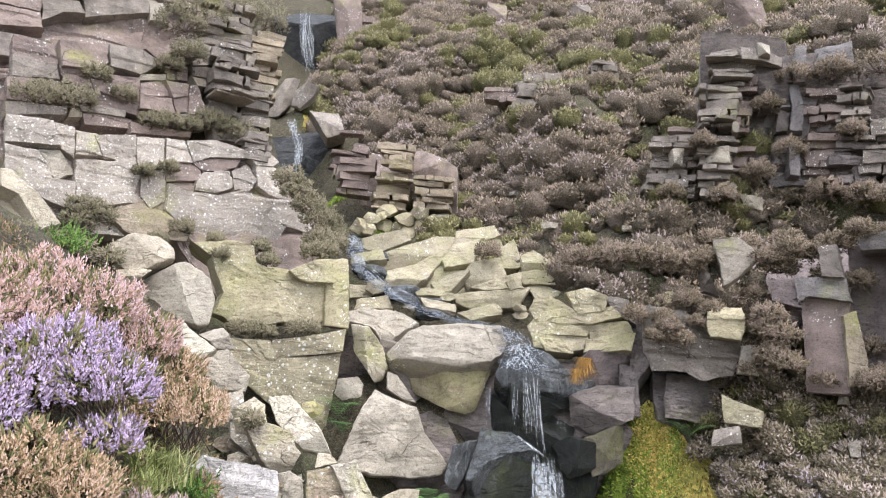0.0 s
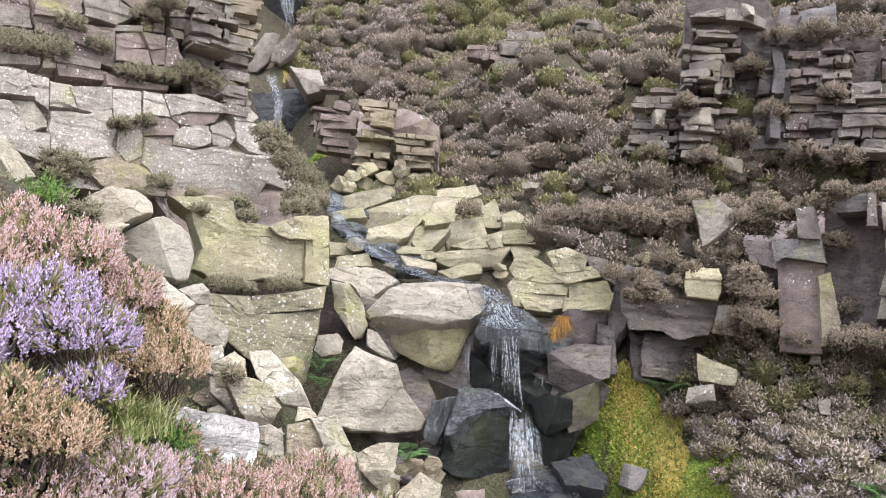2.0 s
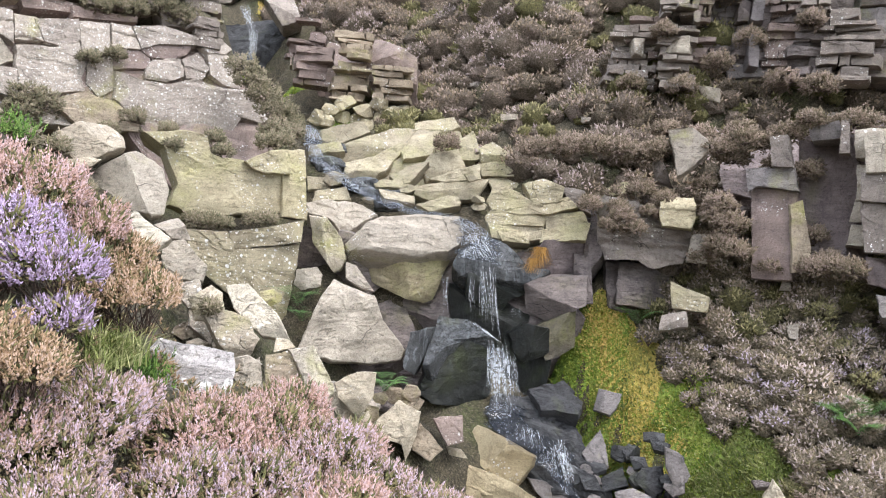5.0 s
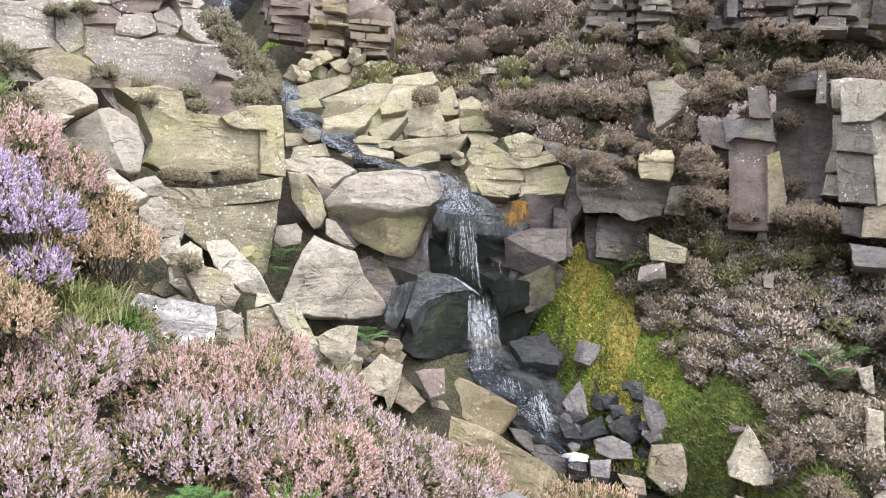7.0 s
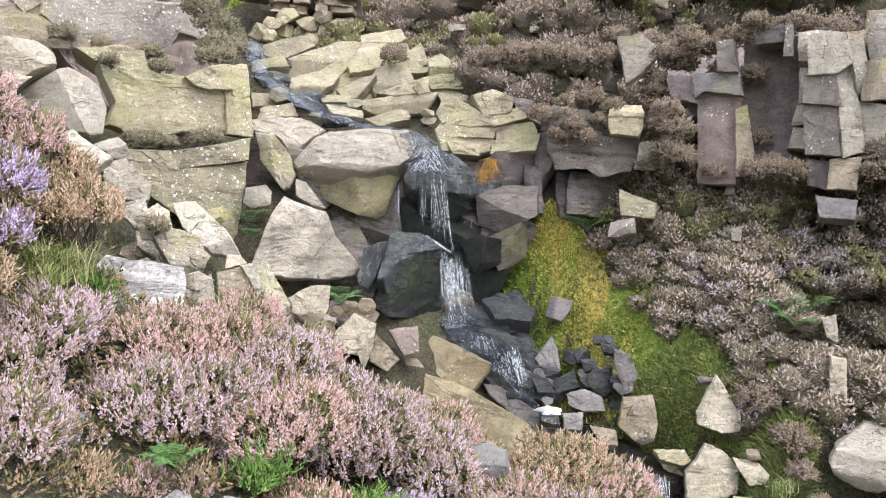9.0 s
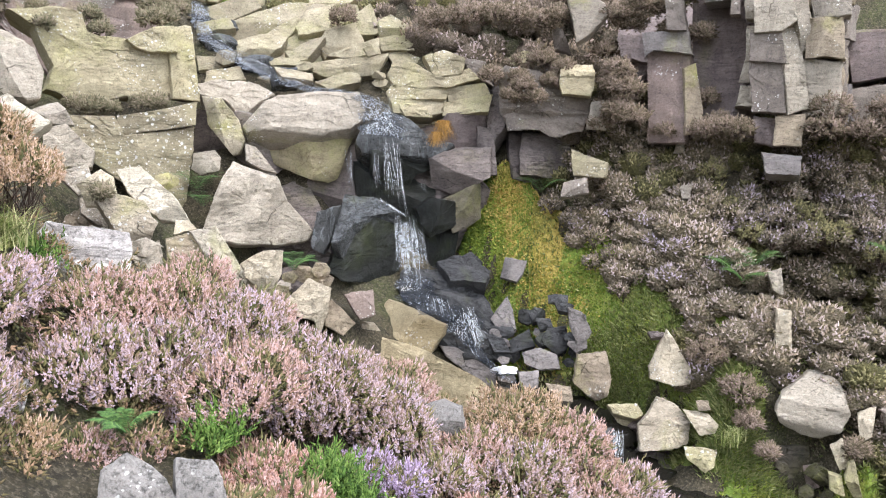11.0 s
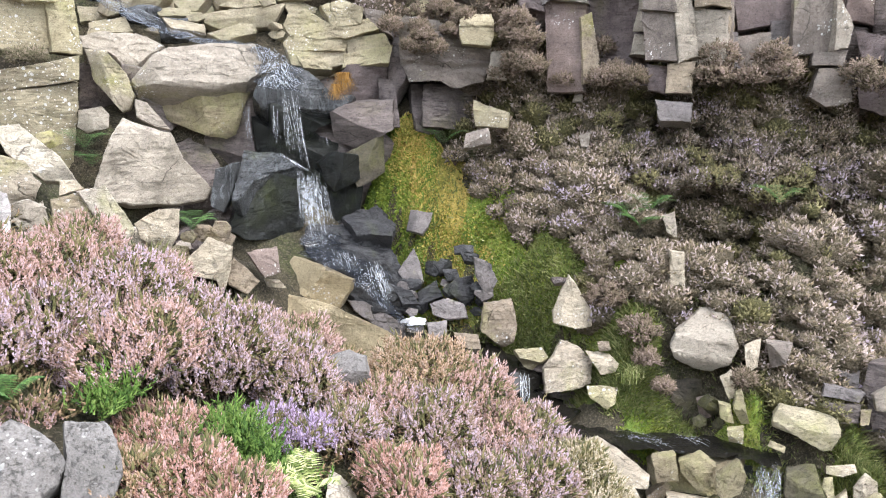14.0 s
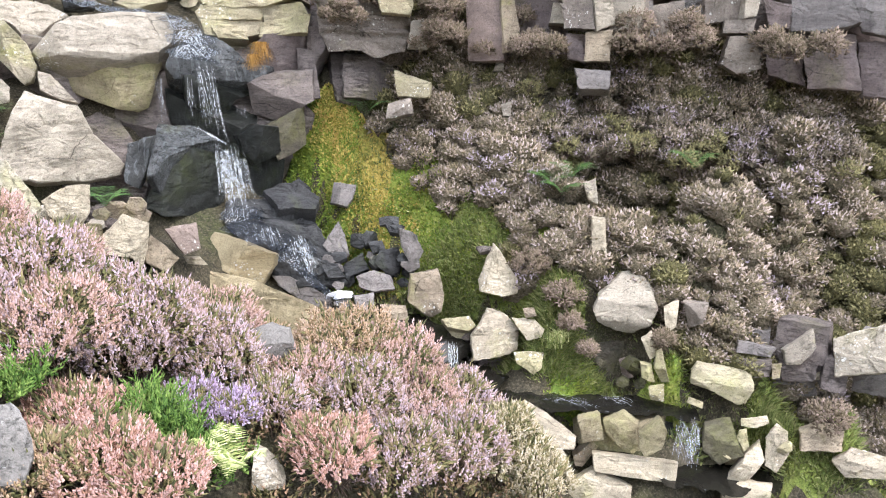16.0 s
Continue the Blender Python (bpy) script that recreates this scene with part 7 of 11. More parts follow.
rock("boulder", (6.45, 4.41, -3.93), (-55, -15), [(-0.26, -0.03), (-0.11, 0.12), (0.21, 0.11), (0.24, -0.06), (-0.11, -0.15)], 0.26, PALE, "pale boulder by the lower stream", group="stones below the fall", cuts=[(90, 1.1, 0.05)], facets=3, tilt=0.3)
rock("boulder", (6.35, 4.79, -4.21), (-50, -20), [(-0.13, 0.02), (-0.04, 0.08), (0.15, 0.01), (0.08, -0.06), (-0.07, -0.05)], 0.14, SLATE, "dark wet stone in the lower stream", group="stones below the fall", facets=3, tilt=0.3)
rock("boulder", (5.24, 6.08, -3.25), (-33, -4), [(-0.10, 0.06), (0.00, 0.15), (0.09, -0.08), (0.00, -0.13)], 0.18, PALE, "pale stone under the bank", group="stones below the fall", facets=3, tilt=0.3)
rock("boulder", (5.25, 5.90, -3.42), (-36, -4), [(-0.06, 0.16), (-0.01, 0.20), (0.11, -0.17), (0.03, -0.19), (-0.07, -0.00)], 0.19, YELLOW, "yellowish stone under the bank", group="stones below the fall", facets=3, tilt=0.3)
rock("boulder", (5.15, 5.79, -3.65), (-37, -4), [(-0.09, 0.05), (0.06, 0.10), (0.08, -0.07), (-0.06, -0.07)], 0.14, YELLOW, "small stone at the pool edge", group="stones below the fall", facets=3, tilt=0.3)
rock("boulder", (5.14, 5.96, -3.48), (-30, -4), [(-0.08, 0.09), (0.04, 0.08), (0.09, -0.11), (-0.05, -0.06)], 0.15, YELLOW, "mossy stone under the bank", group="stones below the fall", facets=3, tilt=0.3)
rock("boulder", (5.20, 6.38, -3.62), (-32, -4), [(-0.09, 0.08), (0.04, 0.13), (0.08, -0.09), (-0.04, -0.12)], 0.15, BROWN, "brown stone under the bank", group="stones below the fall", facets=3, tilt=0.3)
rock("boulder", (5.48, 6.11, -2.96), (-38, -6), [(-0.09, 0.10), (0.07, 0.18), (0.06, -0.09), (-0.03, -0.18)], 0.17, PALE, "narrow pale stone under the heather", group="stones below the fall", facets=3, tilt=0.3)
rock("boulder", (5.70, 5.99, -2.91), (-41, -6), [(-0.14, 0.12), (0.11, 0.13), (0.08, -0.08), (-0.06, -0.17)], 0.22, GREYBROWN, "grey brown stone under the heather", group="stones below the fall", facets=3, tilt=0.3)
rock("boulder", (5.43, 5.54, -3.66), (-34, -18), [(-0.06, 0.05), (0.08, 0.01), (0.07, -0.05), (-0.08, -0.01)], 0.10, YELLOW, "small stone beside the pool", group="stones below the fall", facets=3, tilt=0.3)
rock("boulder", (5.10, 7.00, -2.34), (-28, -6), [(-0.09, 0.27), (0.06, 0.26), (0.12, -0.21), (-0.02, -0.30), (-0.07, -0.03)], 0.23, PALE, "narrow pale rock in the heather", group="stones below the fall", cuts=[(0, 0.8, 0.1)], facets=3, tilt=0.3)
rock("boulder", (5.19, 7.36, -1.83), (-32, -22), [(-0.10, 0.09), (0.04, 0.16), (0.09, -0.15), (-0.03, -0.10)], 0.19, GREYPALE, "small pale stone in the heather", group="stones below the fall", facets=3, tilt=0.3)
rock("boulder", (4.73, 8.97, -0.50), (-23, -14), [(-0.03, 0.07), (0.04, 0.09), (0.07, -0.07), (-0.07, -0.08)], 0.12, GREYPALE, "small pale stone in the heather", group="stones below the fall", facets=3, tilt=0.3)
rock("boulder", (4.67, 8.57, -1.02), (-28, -14), [(-0.08, 0.06), (0.06, 0.11), (0.05, -0.08), (-0.04, -0.09)], 0.12, GREYPALE, "small pale stone in the heather", group="stones below the fall", facets=3, tilt=0.3)
rock("boulder", (3.42, 7.79, -3.07), (-15, -14), [(-0.22, 0.26), (0.11, 0.31), (0.17, -0.01), (0.15, -0.20), (0.02, -0.27), (-0.23, -0.09)], 0.36, BROWNPALE, "squared brown boulder at the waterside", group="stones below the fall", cuts=[(90, 0.5, 0.3), (-90, 1.0, 0.28)], facets=2, tilt=0.12)
rock("boulder", (2.62, 8.80, -2.69), (-10, -24), [(-0.19, 0.01), (0.01, 0.32), (0.08, 0.13), (0.13, -0.11), (0.03, -0.21), (-0.07, -0.14)], 0.30, PURPLE, "grey pointed slab standing by the water", group="stones below the fall", facets=1, tilt=0.1)
rock("boulder", (3.35, 8.23, -2.60), (-17, -14), [(-0.15, 0.21), (0.01, 0.18), (0.15, -0.05), (0.12, -0.12), (-0.01, -0.23), (-0.12, 0.01)], 0.28, PURPLE, "upright grey-brown slab on the bank", group="stones below the fall", facets=2, tilt=0.15)
rock("boulder", (3.23, 8.52, -2.43), (-23, -40), [(-0.12, 0.06), (0.12, 0.05), (0.06, -0.06), (-0.06, -0.05)], 0.13, SLATE, "flat grey stone on the bank", group="stones below the fall", facets=3, tilt=0.3)
rock("boulder", (2.78, 9.16, -2.13), (-17, -21), [(-0.13, 0.16), (0.15, 0.13), (0.11, -0.05), (0.04, -0.15), (-0.17, -0.10)], 0.26, PURPLE, "purple-grey squared stone bedded in moss", group="stones below the fall", facets=2, tilt=0.2, cuts=[(180, 0.8, 0.2)])
rock("boulder", (2.32, 9.38, -2.30), (-11, -19), [(-0.16, 0.05), (0.02, 0.16), (0.13, 0.09), (0.09, -0.09), (-0.09, -0.21)], 0.26, SLATE, "dark round stone beside the cascade", group="stones below the fall", facets=2, tilt=0.2)
rock("boulder", (2.08, 9.48, -2.42), (-10, -15), [(-0.07, 0.05), (0.02, 0.08), (0.07, -0.04), (-0.02, -0.09)], 0.12, PURPLE, "small grey stone in the cascade", group="stones below the fall", facets=2, tilt=0.3)
rock("boulder", (2.93, 8.33, -3.02), (-22, -23), [(-0.23, 0.05), (-0.02, 0.15), (0.19, 0.09), (0.24, -0.08), (-0.00, -0.13), (-0.17, -0.07)], 0.27, PURPLE, "rounded dark grey stone in the stream", group="stones below the fall", cuts=[(90, 0.9, 0.1)], facets=3, tilt=0.3)
rock("boulder", (2.78, 8.64, -2.91), (-19, -23), [(-0.15, 0.01), (0.08, 0.17), (0.17, -0.03), (-0.11, -0.15)], 0.27, SLATE, "dark grey stone beside the stream", group="stones below the fall", facets=3, tilt=0.3)
rock("boulder", (3.12, 8.38, -2.80), (-22, -12), [(-0.12, 0.12), (0.10, 0.17), (0.17, -0.07), (0.03, -0.19), (-0.18, -0.03)], 0.30, SLATE, "dark grey slab beside the stream", group="stones below the fall", facets=3, tilt=0.3)
rock("boulder", (2.77, 8.18, -3.23), (-11, -23), [(-0.12, 0.10), (0.12, 0.13), (0.10, -0.10), (-0.09, -0.13)], 0.21, PURPLE, "dark squared waterside stone", group="stones below the fall", facets=2, cuts=[(90, 0.9, 0.15)], tilt=0.3)
rock("boulder", (2.55, 8.29, -3.30), (-14, -20), [(-0.12, 0.07), (0.08, 0.11), (0.12, -0.09), (-0.09, -0.10)], 0.18, GREYBROWN, "brown weathered stone by the water", group="stones below the fall", facets=3, tilt=0.3)
rock("boulder", (3.06, 7.85, -3.33), (-20, -20), [(-0.21, 0.17), (0.09, 0.15), (0.17, -0.14), (0.03, -0.18), (-0.08, 0.01)], 0.30, BROWNPALE, "mossy brown stone in the stream", group="stones below the fall", cuts=[(90, 0.8, 0.2)], facets=3, tilt=0.3)
rock("boulder", (3.64, 7.37, -3.28), (-20, -35), [(-0.22, 0.05), (0.10, 0.09), (0.18, -0.01), (0.09, -0.08), (-0.15, -0.05)], 0.18, YELLOW, "flat layered stone at the waterside", group="stones below the fall", facets=3, tilt=0.3)
rock("boulder", (3.70, 7.45, -3.46), (-21, -10), [(-0.16, 0.04), (0.12, 0.07), (0.12, -0.04), (-0.08, -0.08)], 0.14, YELLOW, "layered stone at the waterside", group="stones below the fall", facets=3, tilt=0.3)
rock("boulder", (3.35, 7.65, -3.63), (-21, -25), [(-0.20, 0.10), (0.11, 0.16), (0.19, -0.06), (0.05, -0.15), (-0.15, -0.05)], 0.27, BROWNPALE, "mossy stone in the stream", group="stones below the fall", facets=3, tilt=0.3)
rock("boulder", (4.27, 6.96, -3.07), (-31, -20), [(-0.08, 0.04), (0.04, 0.06), (0.08, -0.03), (-0.04, -0.07)], 0.12, BROWNPALE, "small stone in the grass", group="stones below the fall", facets=3, tilt=0.3)
rock("boulder", (4.06, 7.71, -2.53), (-28, -40), [(-0.11, 0.02), (0.07, 0.05), (0.10, -0.02), (-0.06, -0.05)], 0.10, DARK, "small dark stone beside a pale boulder", group="stones below the fall", facets=3, tilt=0.3)
rock("boulder", (3.19, 8.61, -2.35), (-16, -35), [(-0.12, 0.06), (0.12, 0.05), (0.12, -0.06), (-0.11, -0.05)], 0.12, SLATE, "dark flat stone on the mossy bank", group="stones below the fall", facets=3, tilt=0.3)
rock("boulder", (2.26, 9.68, -2.17), (-8, -30), [(-0.22, -0.00), (0.07, 0.17), (0.25, 0.05), (0.06, -0.10), (-0.15, -0.12)], 0.27, SLATE, "wet dark slab beside the cascade", group="stones below the fall", facets=3, tilt=0.3)
rock("boulder", (2.48, 8.57, -2.90), (-15, -30), [(-0.18, 0.13), (0.06, 0.06), (0.16, -0.08), (-0.04, -0.11)], 0.22, SLATE, "dark wet waterside stone", group="stones below the fall", facets=3, tilt=0.3)
rock("boulder", (3.03, 8.57, -2.65), (-21, -30), [(-0.11, 0.05), (0.06, 0.08), (0.11, -0.04), (-0.05, -0.09)], 0.15, SLATE, "dark grey stone beside the stream", group="stones below the fall", facets=3, tilt=0.3)
rock("stone", (2.55, 8.54, -3.10), (-17, -22), [(0.06, -0.03), (-0.01, -0.06), (-0.08, -0.00), (-0.04, 0.05), (0.07, 0.04)], 0.10, PURPLE, "dark grey broken stone beside the stream", group="broken stones beside the stream", fine=0.5)
rock("stone", (3.10, 8.47, -2.83), (-18, -27), [(-0.05, 0.07), (0.07, 0.07), (0.12, -0.00), (0.03, -0.06), (-0.06, -0.07), (-0.11, 0.01)], 0.13, PURPLE, "dark grey broken stone beside the stream", group="broken stones beside the stream", fine=0.5)
rock("stone", (3.01, 8.80, -2.60), (-14, -34), [(0.10, 0.06), (0.11, -0.06), (-0.05, -0.11), (-0.11, 0.00), (-0.04, 0.10)], 0.19, SLATE, "dark grey broken stone beside the stream", group="broken stones beside the stream", fine=0.5)
rock("stone", (3.03, 8.50, -2.82), (-13, -36), [(0.07, -0.07), (-0.04, -0.10), (-0.12, -0.01), (-0.06, 0.07), (0.04, 0.09), (0.10, 0.02)], 0.16, SLATE, "dark grey broken stone beside the stream", group="broken stones beside the stream", fine=0.5)
rock("stone", (3.11, 8.48, -2.77), (-18, -41), [(0.07, -0.09), (-0.06, -0.08), (-0.10, 0.03), (0.00, 0.10), (0.09, 0.04)], 0.17, PURPLE, "dark grey broken stone beside the stream", group="broken stones beside the stream", fine=0.5)
rock("stone", (2.99, 8.63, -2.79), (-12, -18), [(-0.02, -0.05), (-0.07, -0.01), (-0.04, 0.06), (0.05, 0.04), (0.08, -0.03)], 0.10, PURPLE, "dark grey broken stone beside the stream", group="broken stones beside the stream", fine=0.5)
rock("stone", (2.74, 8.72, -2.96), (-13, -41), [(-0.05, -0.05), (-0.10, 0.00), (-0.05, 0.05), (0.05, 0.07), (0.10, 0.00), (0.03, -0.07)], 0.13, SLATE, "dark grey broken stone beside the stream", group="broken stones beside the stream", fine=0.5)
rock("stone", (2.62, 8.88, -2.72), (-14, -39), [(-0.08, -0.09), (-0.14, 0.05), (0.00, 0.10), (0.15, 0.03), (0.07, -0.09)], 0.17, PURPLE, "dark grey broken stone beside the stream", group="broken stones beside the stream", fine=0.5)
rock("stone", (2.89, 8.83, -2.64), (-16, -26), [(-0.11, 0.07), (0.07, 0.10), (0.13, -0.02), (0.02, -0.10), (-0.11, -0.05)], 0.17, SLATE, "dark grey broken stone beside the stream", group="broken stones beside the stream", fine=0.5)
rock("stone", (2.33, 8.70, -2.90), (-12, -25), [(0.13, 0.06), (0.12, -0.04), (0.03, -0.10), (-0.12, -0.08), (-0.13, 0.04), (-0.03, 0.12)], 0.19, SLATE, "dark grey broken stone beside the stream", group="broken stones beside the stream", fine=0.5)
rock("stone", (2.45, 8.69, -2.83), (-10, -37), [(0.03, -0.07), (-0.08, -0.06), (-0.11, 0.02), (-0.03, 0.08), (0.07, 0.05), (0.11, -0.02)], 0.14, PURPLE, "dark grey broken stone beside the stream", group="broken stones beside the stream", fine=0.5)
rock("stone", (2.41, 8.66, -2.97), (-14, -38), [(-0.01, 0.08), (0.09, 0.03), (0.09, -0.03), (-0.00, -0.08), (-0.08, -0.04), (-0.08, 0.03)], 0.14, SLATE, "dark grey broken stone beside the stream", group="broken stones beside the stream", fine=0.5)
rock("stone", (3.26, 8.55, -2.90), (-15, -19), [(-0.11, -0.02), (-0.07, 0.06), (0.05, 0.09), (0.10, 0.02), (0.06, -0.07), (-0.04, -0.08)], 0.15, SLATE, "dark grey broken stone beside the stream", group="broken stones beside the stream", fine=0.5)
rock("stone", (3.31, 8.36, -3.07), (-19, -23), [(0.04, 0.05), (0.06, 0.01), (0.06, -0.05), (-0.03, -0.06), (-0.09, -0.00), (-0.04, 0.05)], 0.10, SLATE, "dark grey broken stone beside the stream", group="broken stones beside the stream", fine=0.5)
rock("stone", (3.36, 8.33, -2.51), (-21, -40), [(-0.09, -0.08), (-0.10, 0.05), (-0.01, 0.11), (0.09, 0.07), (0.11, -0.05), (0.00, -0.10)], 0.18, SLATE, "dark grey broken stone beside the stream", group="broken stones beside the stream", fine=0.5)
rock("stone", (2.52, 8.64, -2.91), (-13, -24), [(-0.04, 0.07), (0.08, 0.05), (0.08, -0.04), (-0.04, -0.07), (-0.09, -0.00)], 0.12, PURPLE, "dark grey broken stone beside the stream", group="broken stones beside the stream", fine=0.5)
rock("stone", (2.85, 8.65, -2.95), (-13, -30), [(-0.11, 0.02), (-0.02, 0.08), (0.07, 0.04), (0.11, -0.03), (0.02, -0.08), (-0.07, -0.04)], 0.15, SLATE, "dark grey broken stone beside the stream", group="broken stones beside the stream", fine=0.5)
rock("stone", (3.35, 8.26, -2.80), (-24, -20), [(0.01, 0.11), (0.10, 0.05), (0.11, -0.05), (-0.00, -0.12), (-0.12, -0.04), (-0.10, 0.05)], 0.19, PURPLE, "dark grey broken stone beside the stream", group="broken stones beside the stream", fine=0.5)
rock("stone", (2.36, 8.78, -3.06), (-13, -17), [(-0.01, 0.08), (0.10, 0.04), (0.07, -0.06), (-0.06, -0.08), (-0.09, 0.02)], 0.14, PURPLE, "dark grey broken stone beside the stream", group="broken stones beside the stream", fine=0.5)
rock("stone", (3.04, 8.50, -2.80), (-17, -44), [(-0.09, -0.02), (-0.06, 0.06), (0.06, 0.07), (0.09, -0.03), (-0.00, -0.08)], 0.13, PURPLE, "dark grey broken stone beside the stream", group="broken stones beside the stream", fine=0.5)
rock("stone", (2.59, 8.67, -2.76), (-9, -42), [(-0.03, -0.09), (-0.12, -0.00), (-0.04, 0.07), (0.09, 0.05), (0.10, -0.04)], 0.14, SLATE, "dark grey broken stone beside the stream", group="broken stones beside the stream", fine=0.5)
rock("stone", (3.27, 8.30, -2.74), (-13, -22), [(-0.05, -0.05), (-0.08, 0.01), (-0.00, 0.07), (0.07, 0.02), (0.06, -0.04)], 0.10, SLATE, "dark grey broken stone beside the stream", group="broken stones beside the stream", fine=0.5)
rock("stone", (2.57, 8.63, -2.91), (-15, -21), [(0.05, 0.03), (0.08, -0.04), (-0.03, -0.05), (-0.07, 0.00), (-0.02, 0.06)], 0.10, PURPLE, "dark grey broken stone beside the stream", group="broken stones beside the stream", fine=0.5)
rock("stone", (2.71, 8.66, -3.08), (-9, -24), [(0.06, 0.07), (0.09, -0.02), (0.01, -0.09), (-0.09, -0.02), (-0.07, 0.05)], 0.14, SLATE, "dark grey broken stone beside the stream", group="broken stones beside the stream", fine=0.5)
rock("stone", (3.38, 8.39, -2.91), (-15, -44), [(-0.06, 0.07), (0.02, 0.07), (0.07, 0.02), (0.07, -0.05), (-0.03, -0.09), (-0.08, -0.02)], 0.13, SLATE, "dark grey broken stone beside the stream", group="broken stones beside the stream", fine=0.5)
rock("stone", (3.23, 8.54, -2.97), (-20, -20), [(0.07, -0.09), (-0.10, -0.08), (-0.10, 0.05), (0.03, 0.10), (0.10, 0.02)], 0.16, SLATE, "dark grey broken stone beside the stream", group="broken stones beside the stream", fine=0.5)
rock("stone", (2.03, 9.53, -2.52), (-10, -36), [(-0.11, 0.04), (0.00, 0.09), (0.12, 0.03), (0.09, -0.04), (-0.01, -0.08), (-0.09, -0.04)], 0.15, WETGREY, "black wet stone in the cascade", group="wet stones in the cascade", fine=0.5)
rock("stone", (1.76, 9.88, -2.33), (-12, -40), [(-0.12, 0.09), (0.08, 0.10), (0.18, -0.01), (0.04, -0.12), (-0.17, -0.05)], 0.21, WETGREY, "black wet stone in the cascade", group="wet stones in the cascade", fine=0.5)
rock("stone", (1.52, 9.96, -2.07), (-3, -48), [(0.12, -0.01), (0.04, -0.10), (-0.14, -0.06), (-0.07, 0.07), (0.06, 0.10)], 0.18, WETGREY, "black wet stone in the cascade", group="wet stones in the cascade", fine=0.5)
rock("stone", (1.55, 9.96, -2.03), (-5, -38), [(-0.08, -0.10), (-0.17, 0.01), (-0.03, 0.12), (0.15, 0.06), (0.14, -0.08)], 0.20, WETGREY, "black wet stone in the cascade", group="wet stones in the cascade", fine=0.5)
rock("stone", (2.24, 9.47, -2.88), (-6, -27), [(-0.13, 0.00), (-0.04, 0.08), (0.12, 0.04), (0.09, -0.05), (-0.04, -0.08)], 0.15, WETGREY, "black wet stone in the cascade", group="wet stones in the cascade", fine=0.5)
rock("stone", (2.23, 9.52, -2.71), (-7, -36), [(-0.13, -0.04), (-0.14, 0.09), (0.08, 0.10), (0.18, -0.02), (0.01, -0.13)], 0.21, WETGREY, "black wet stone in the cascade", group="wet stones in the cascade", fine=0.5)
rock("stone", (2.20, 9.51, -2.75), (-8, -45), [(-0.09, -0.02), (-0.08, 0.06), (0.08, 0.07), (0.10, -0.03), (-0.01, -0.07)], 0.13, WETGREY, "black wet stone in the cascade", group="wet stones in the cascade", fine=0.5)
rock("stone", (1.77, 9.89, -2.28), (-5, -49), [(0.09, -0.07), (-0.03, -0.09), (-0.12, -0.03), (-0.07, 0.06), (0.03, 0.10), (0.10, 0.04)], 0.17, WETGREY, "black wet stone in the cascade", group="wet stones in the cascade", fine=0.5)
rock("stone", (1.63, 9.92, -2.21), (-6, -46), [(-0.10, 0.04), (0.00, 0.08), (0.08, 0.04), (0.09, -0.03), (0.02, -0.08), (-0.09, -0.05)], 0.14, WETGREY, "black wet stone in the cascade", group="wet stones in the cascade", fine=0.5)
rock("stone", (2.45, 9.47, -2.62), (-16, -34), [(0.13, -0.04), (0.02, -0.10), (-0.15, -0.05), (-0.13, 0.04), (0.01, 0.09), (0.12, 0.06)], 0.17, WETGREY, "black wet stone in the cascade", group="wet stones in the cascade", fine=0.5)
rock("stone", (1.96, 9.51, -2.64), (-8, -47), [(-0.10, -0.04), (-0.09, 0.06), (0.05, 0.09), (0.12, -0.02), (0.03, -0.10)], 0.16, WETGREY, "black wet stone in the cascade", group="wet stones in the cascade", fine=0.5)
rock("stone", (2.04, 9.52, -2.58), (-15, -44), [(0.12, -0.00), (0.06, -0.09), (-0.06, -0.06), (-0.14, 0.01), (-0.07, 0.07), (0.09, 0.08)], 0.16, WETGREY, "black wet stone in the cascade", group="wet stones in the cascade", fine=0.5)
rock("stone", (2.31, 8.70, -2.83), (-16, -44), [(0.02, 0.07), (0.11, 0.01), (0.06, -0.05), (-0.04, -0.06), (-0.08, -0.02), (-0.07, 0.05)], 0.12, WETGREY, "black wet stone in the cascade", group="wet stones in the cascade", fine=0.5)
rock("stone", (1.58, 9.95, -2.10), (-4, -30), [(-0.02, 0.07), (0.10, 0.05), (0.12, -0.03), (0.00, -0.06), (-0.09, -0.05), (-0.11, 0.03)], 0.13, WETGREY, "black wet stone in the cascade", group="wet stones in the cascade", fine=0.5)
rock("stone", (1.83, 9.89, -2.20), (-14, -28), [(0.17, -0.01), (0.02, -0.08), (-0.14, -0.05), (-0.14, 0.07), (0.08, 0.09)], 0.17, WETGREY, "black wet stone in the cascade", group="wet stones in the cascade", fine=0.5)
rock("stone", (1.65, 9.91, -2.22), (-12, -47), [(-0.04, 0.13), (0.15, 0.07), (0.13, -0.11), (-0.08, -0.10), (-0.16, 0.01)], 0.21, WETGREY, "black wet stone in the cascade", group="wet stones in the cascade", fine=0.5)
rock("stone", (1.52, 9.94, -2.18), (-11, -45), [(0.06, 0.08), (0.16, -0.00), (0.04, -0.09), (-0.15, -0.05), (-0.10, 0.07)], 0.17, WETGREY, "black wet stone in the cascade", group="wet stones in the cascade", fine=0.5)
rock("stone", (1.93, 9.59, -2.35), (-4, -30), [(-0.16, -0.01), (-0.09, 0.07), (0.06, 0.09), (0.14, 0.02), (0.12, -0.08), (-0.06, -0.09)], 0.17, WETGREY, "black wet stone in the cascade", group="wet stones in the cascade", fine=0.5)
rock("boulder", (3.27, 9.83, -0.73), (-18, -4), [(-0.32, 0.30), (0.34, 0.28), (0.30, -0.30), (-0.31, -0.28)], 0.40, DARK, "dark rock under an overhang", fine=1.2)
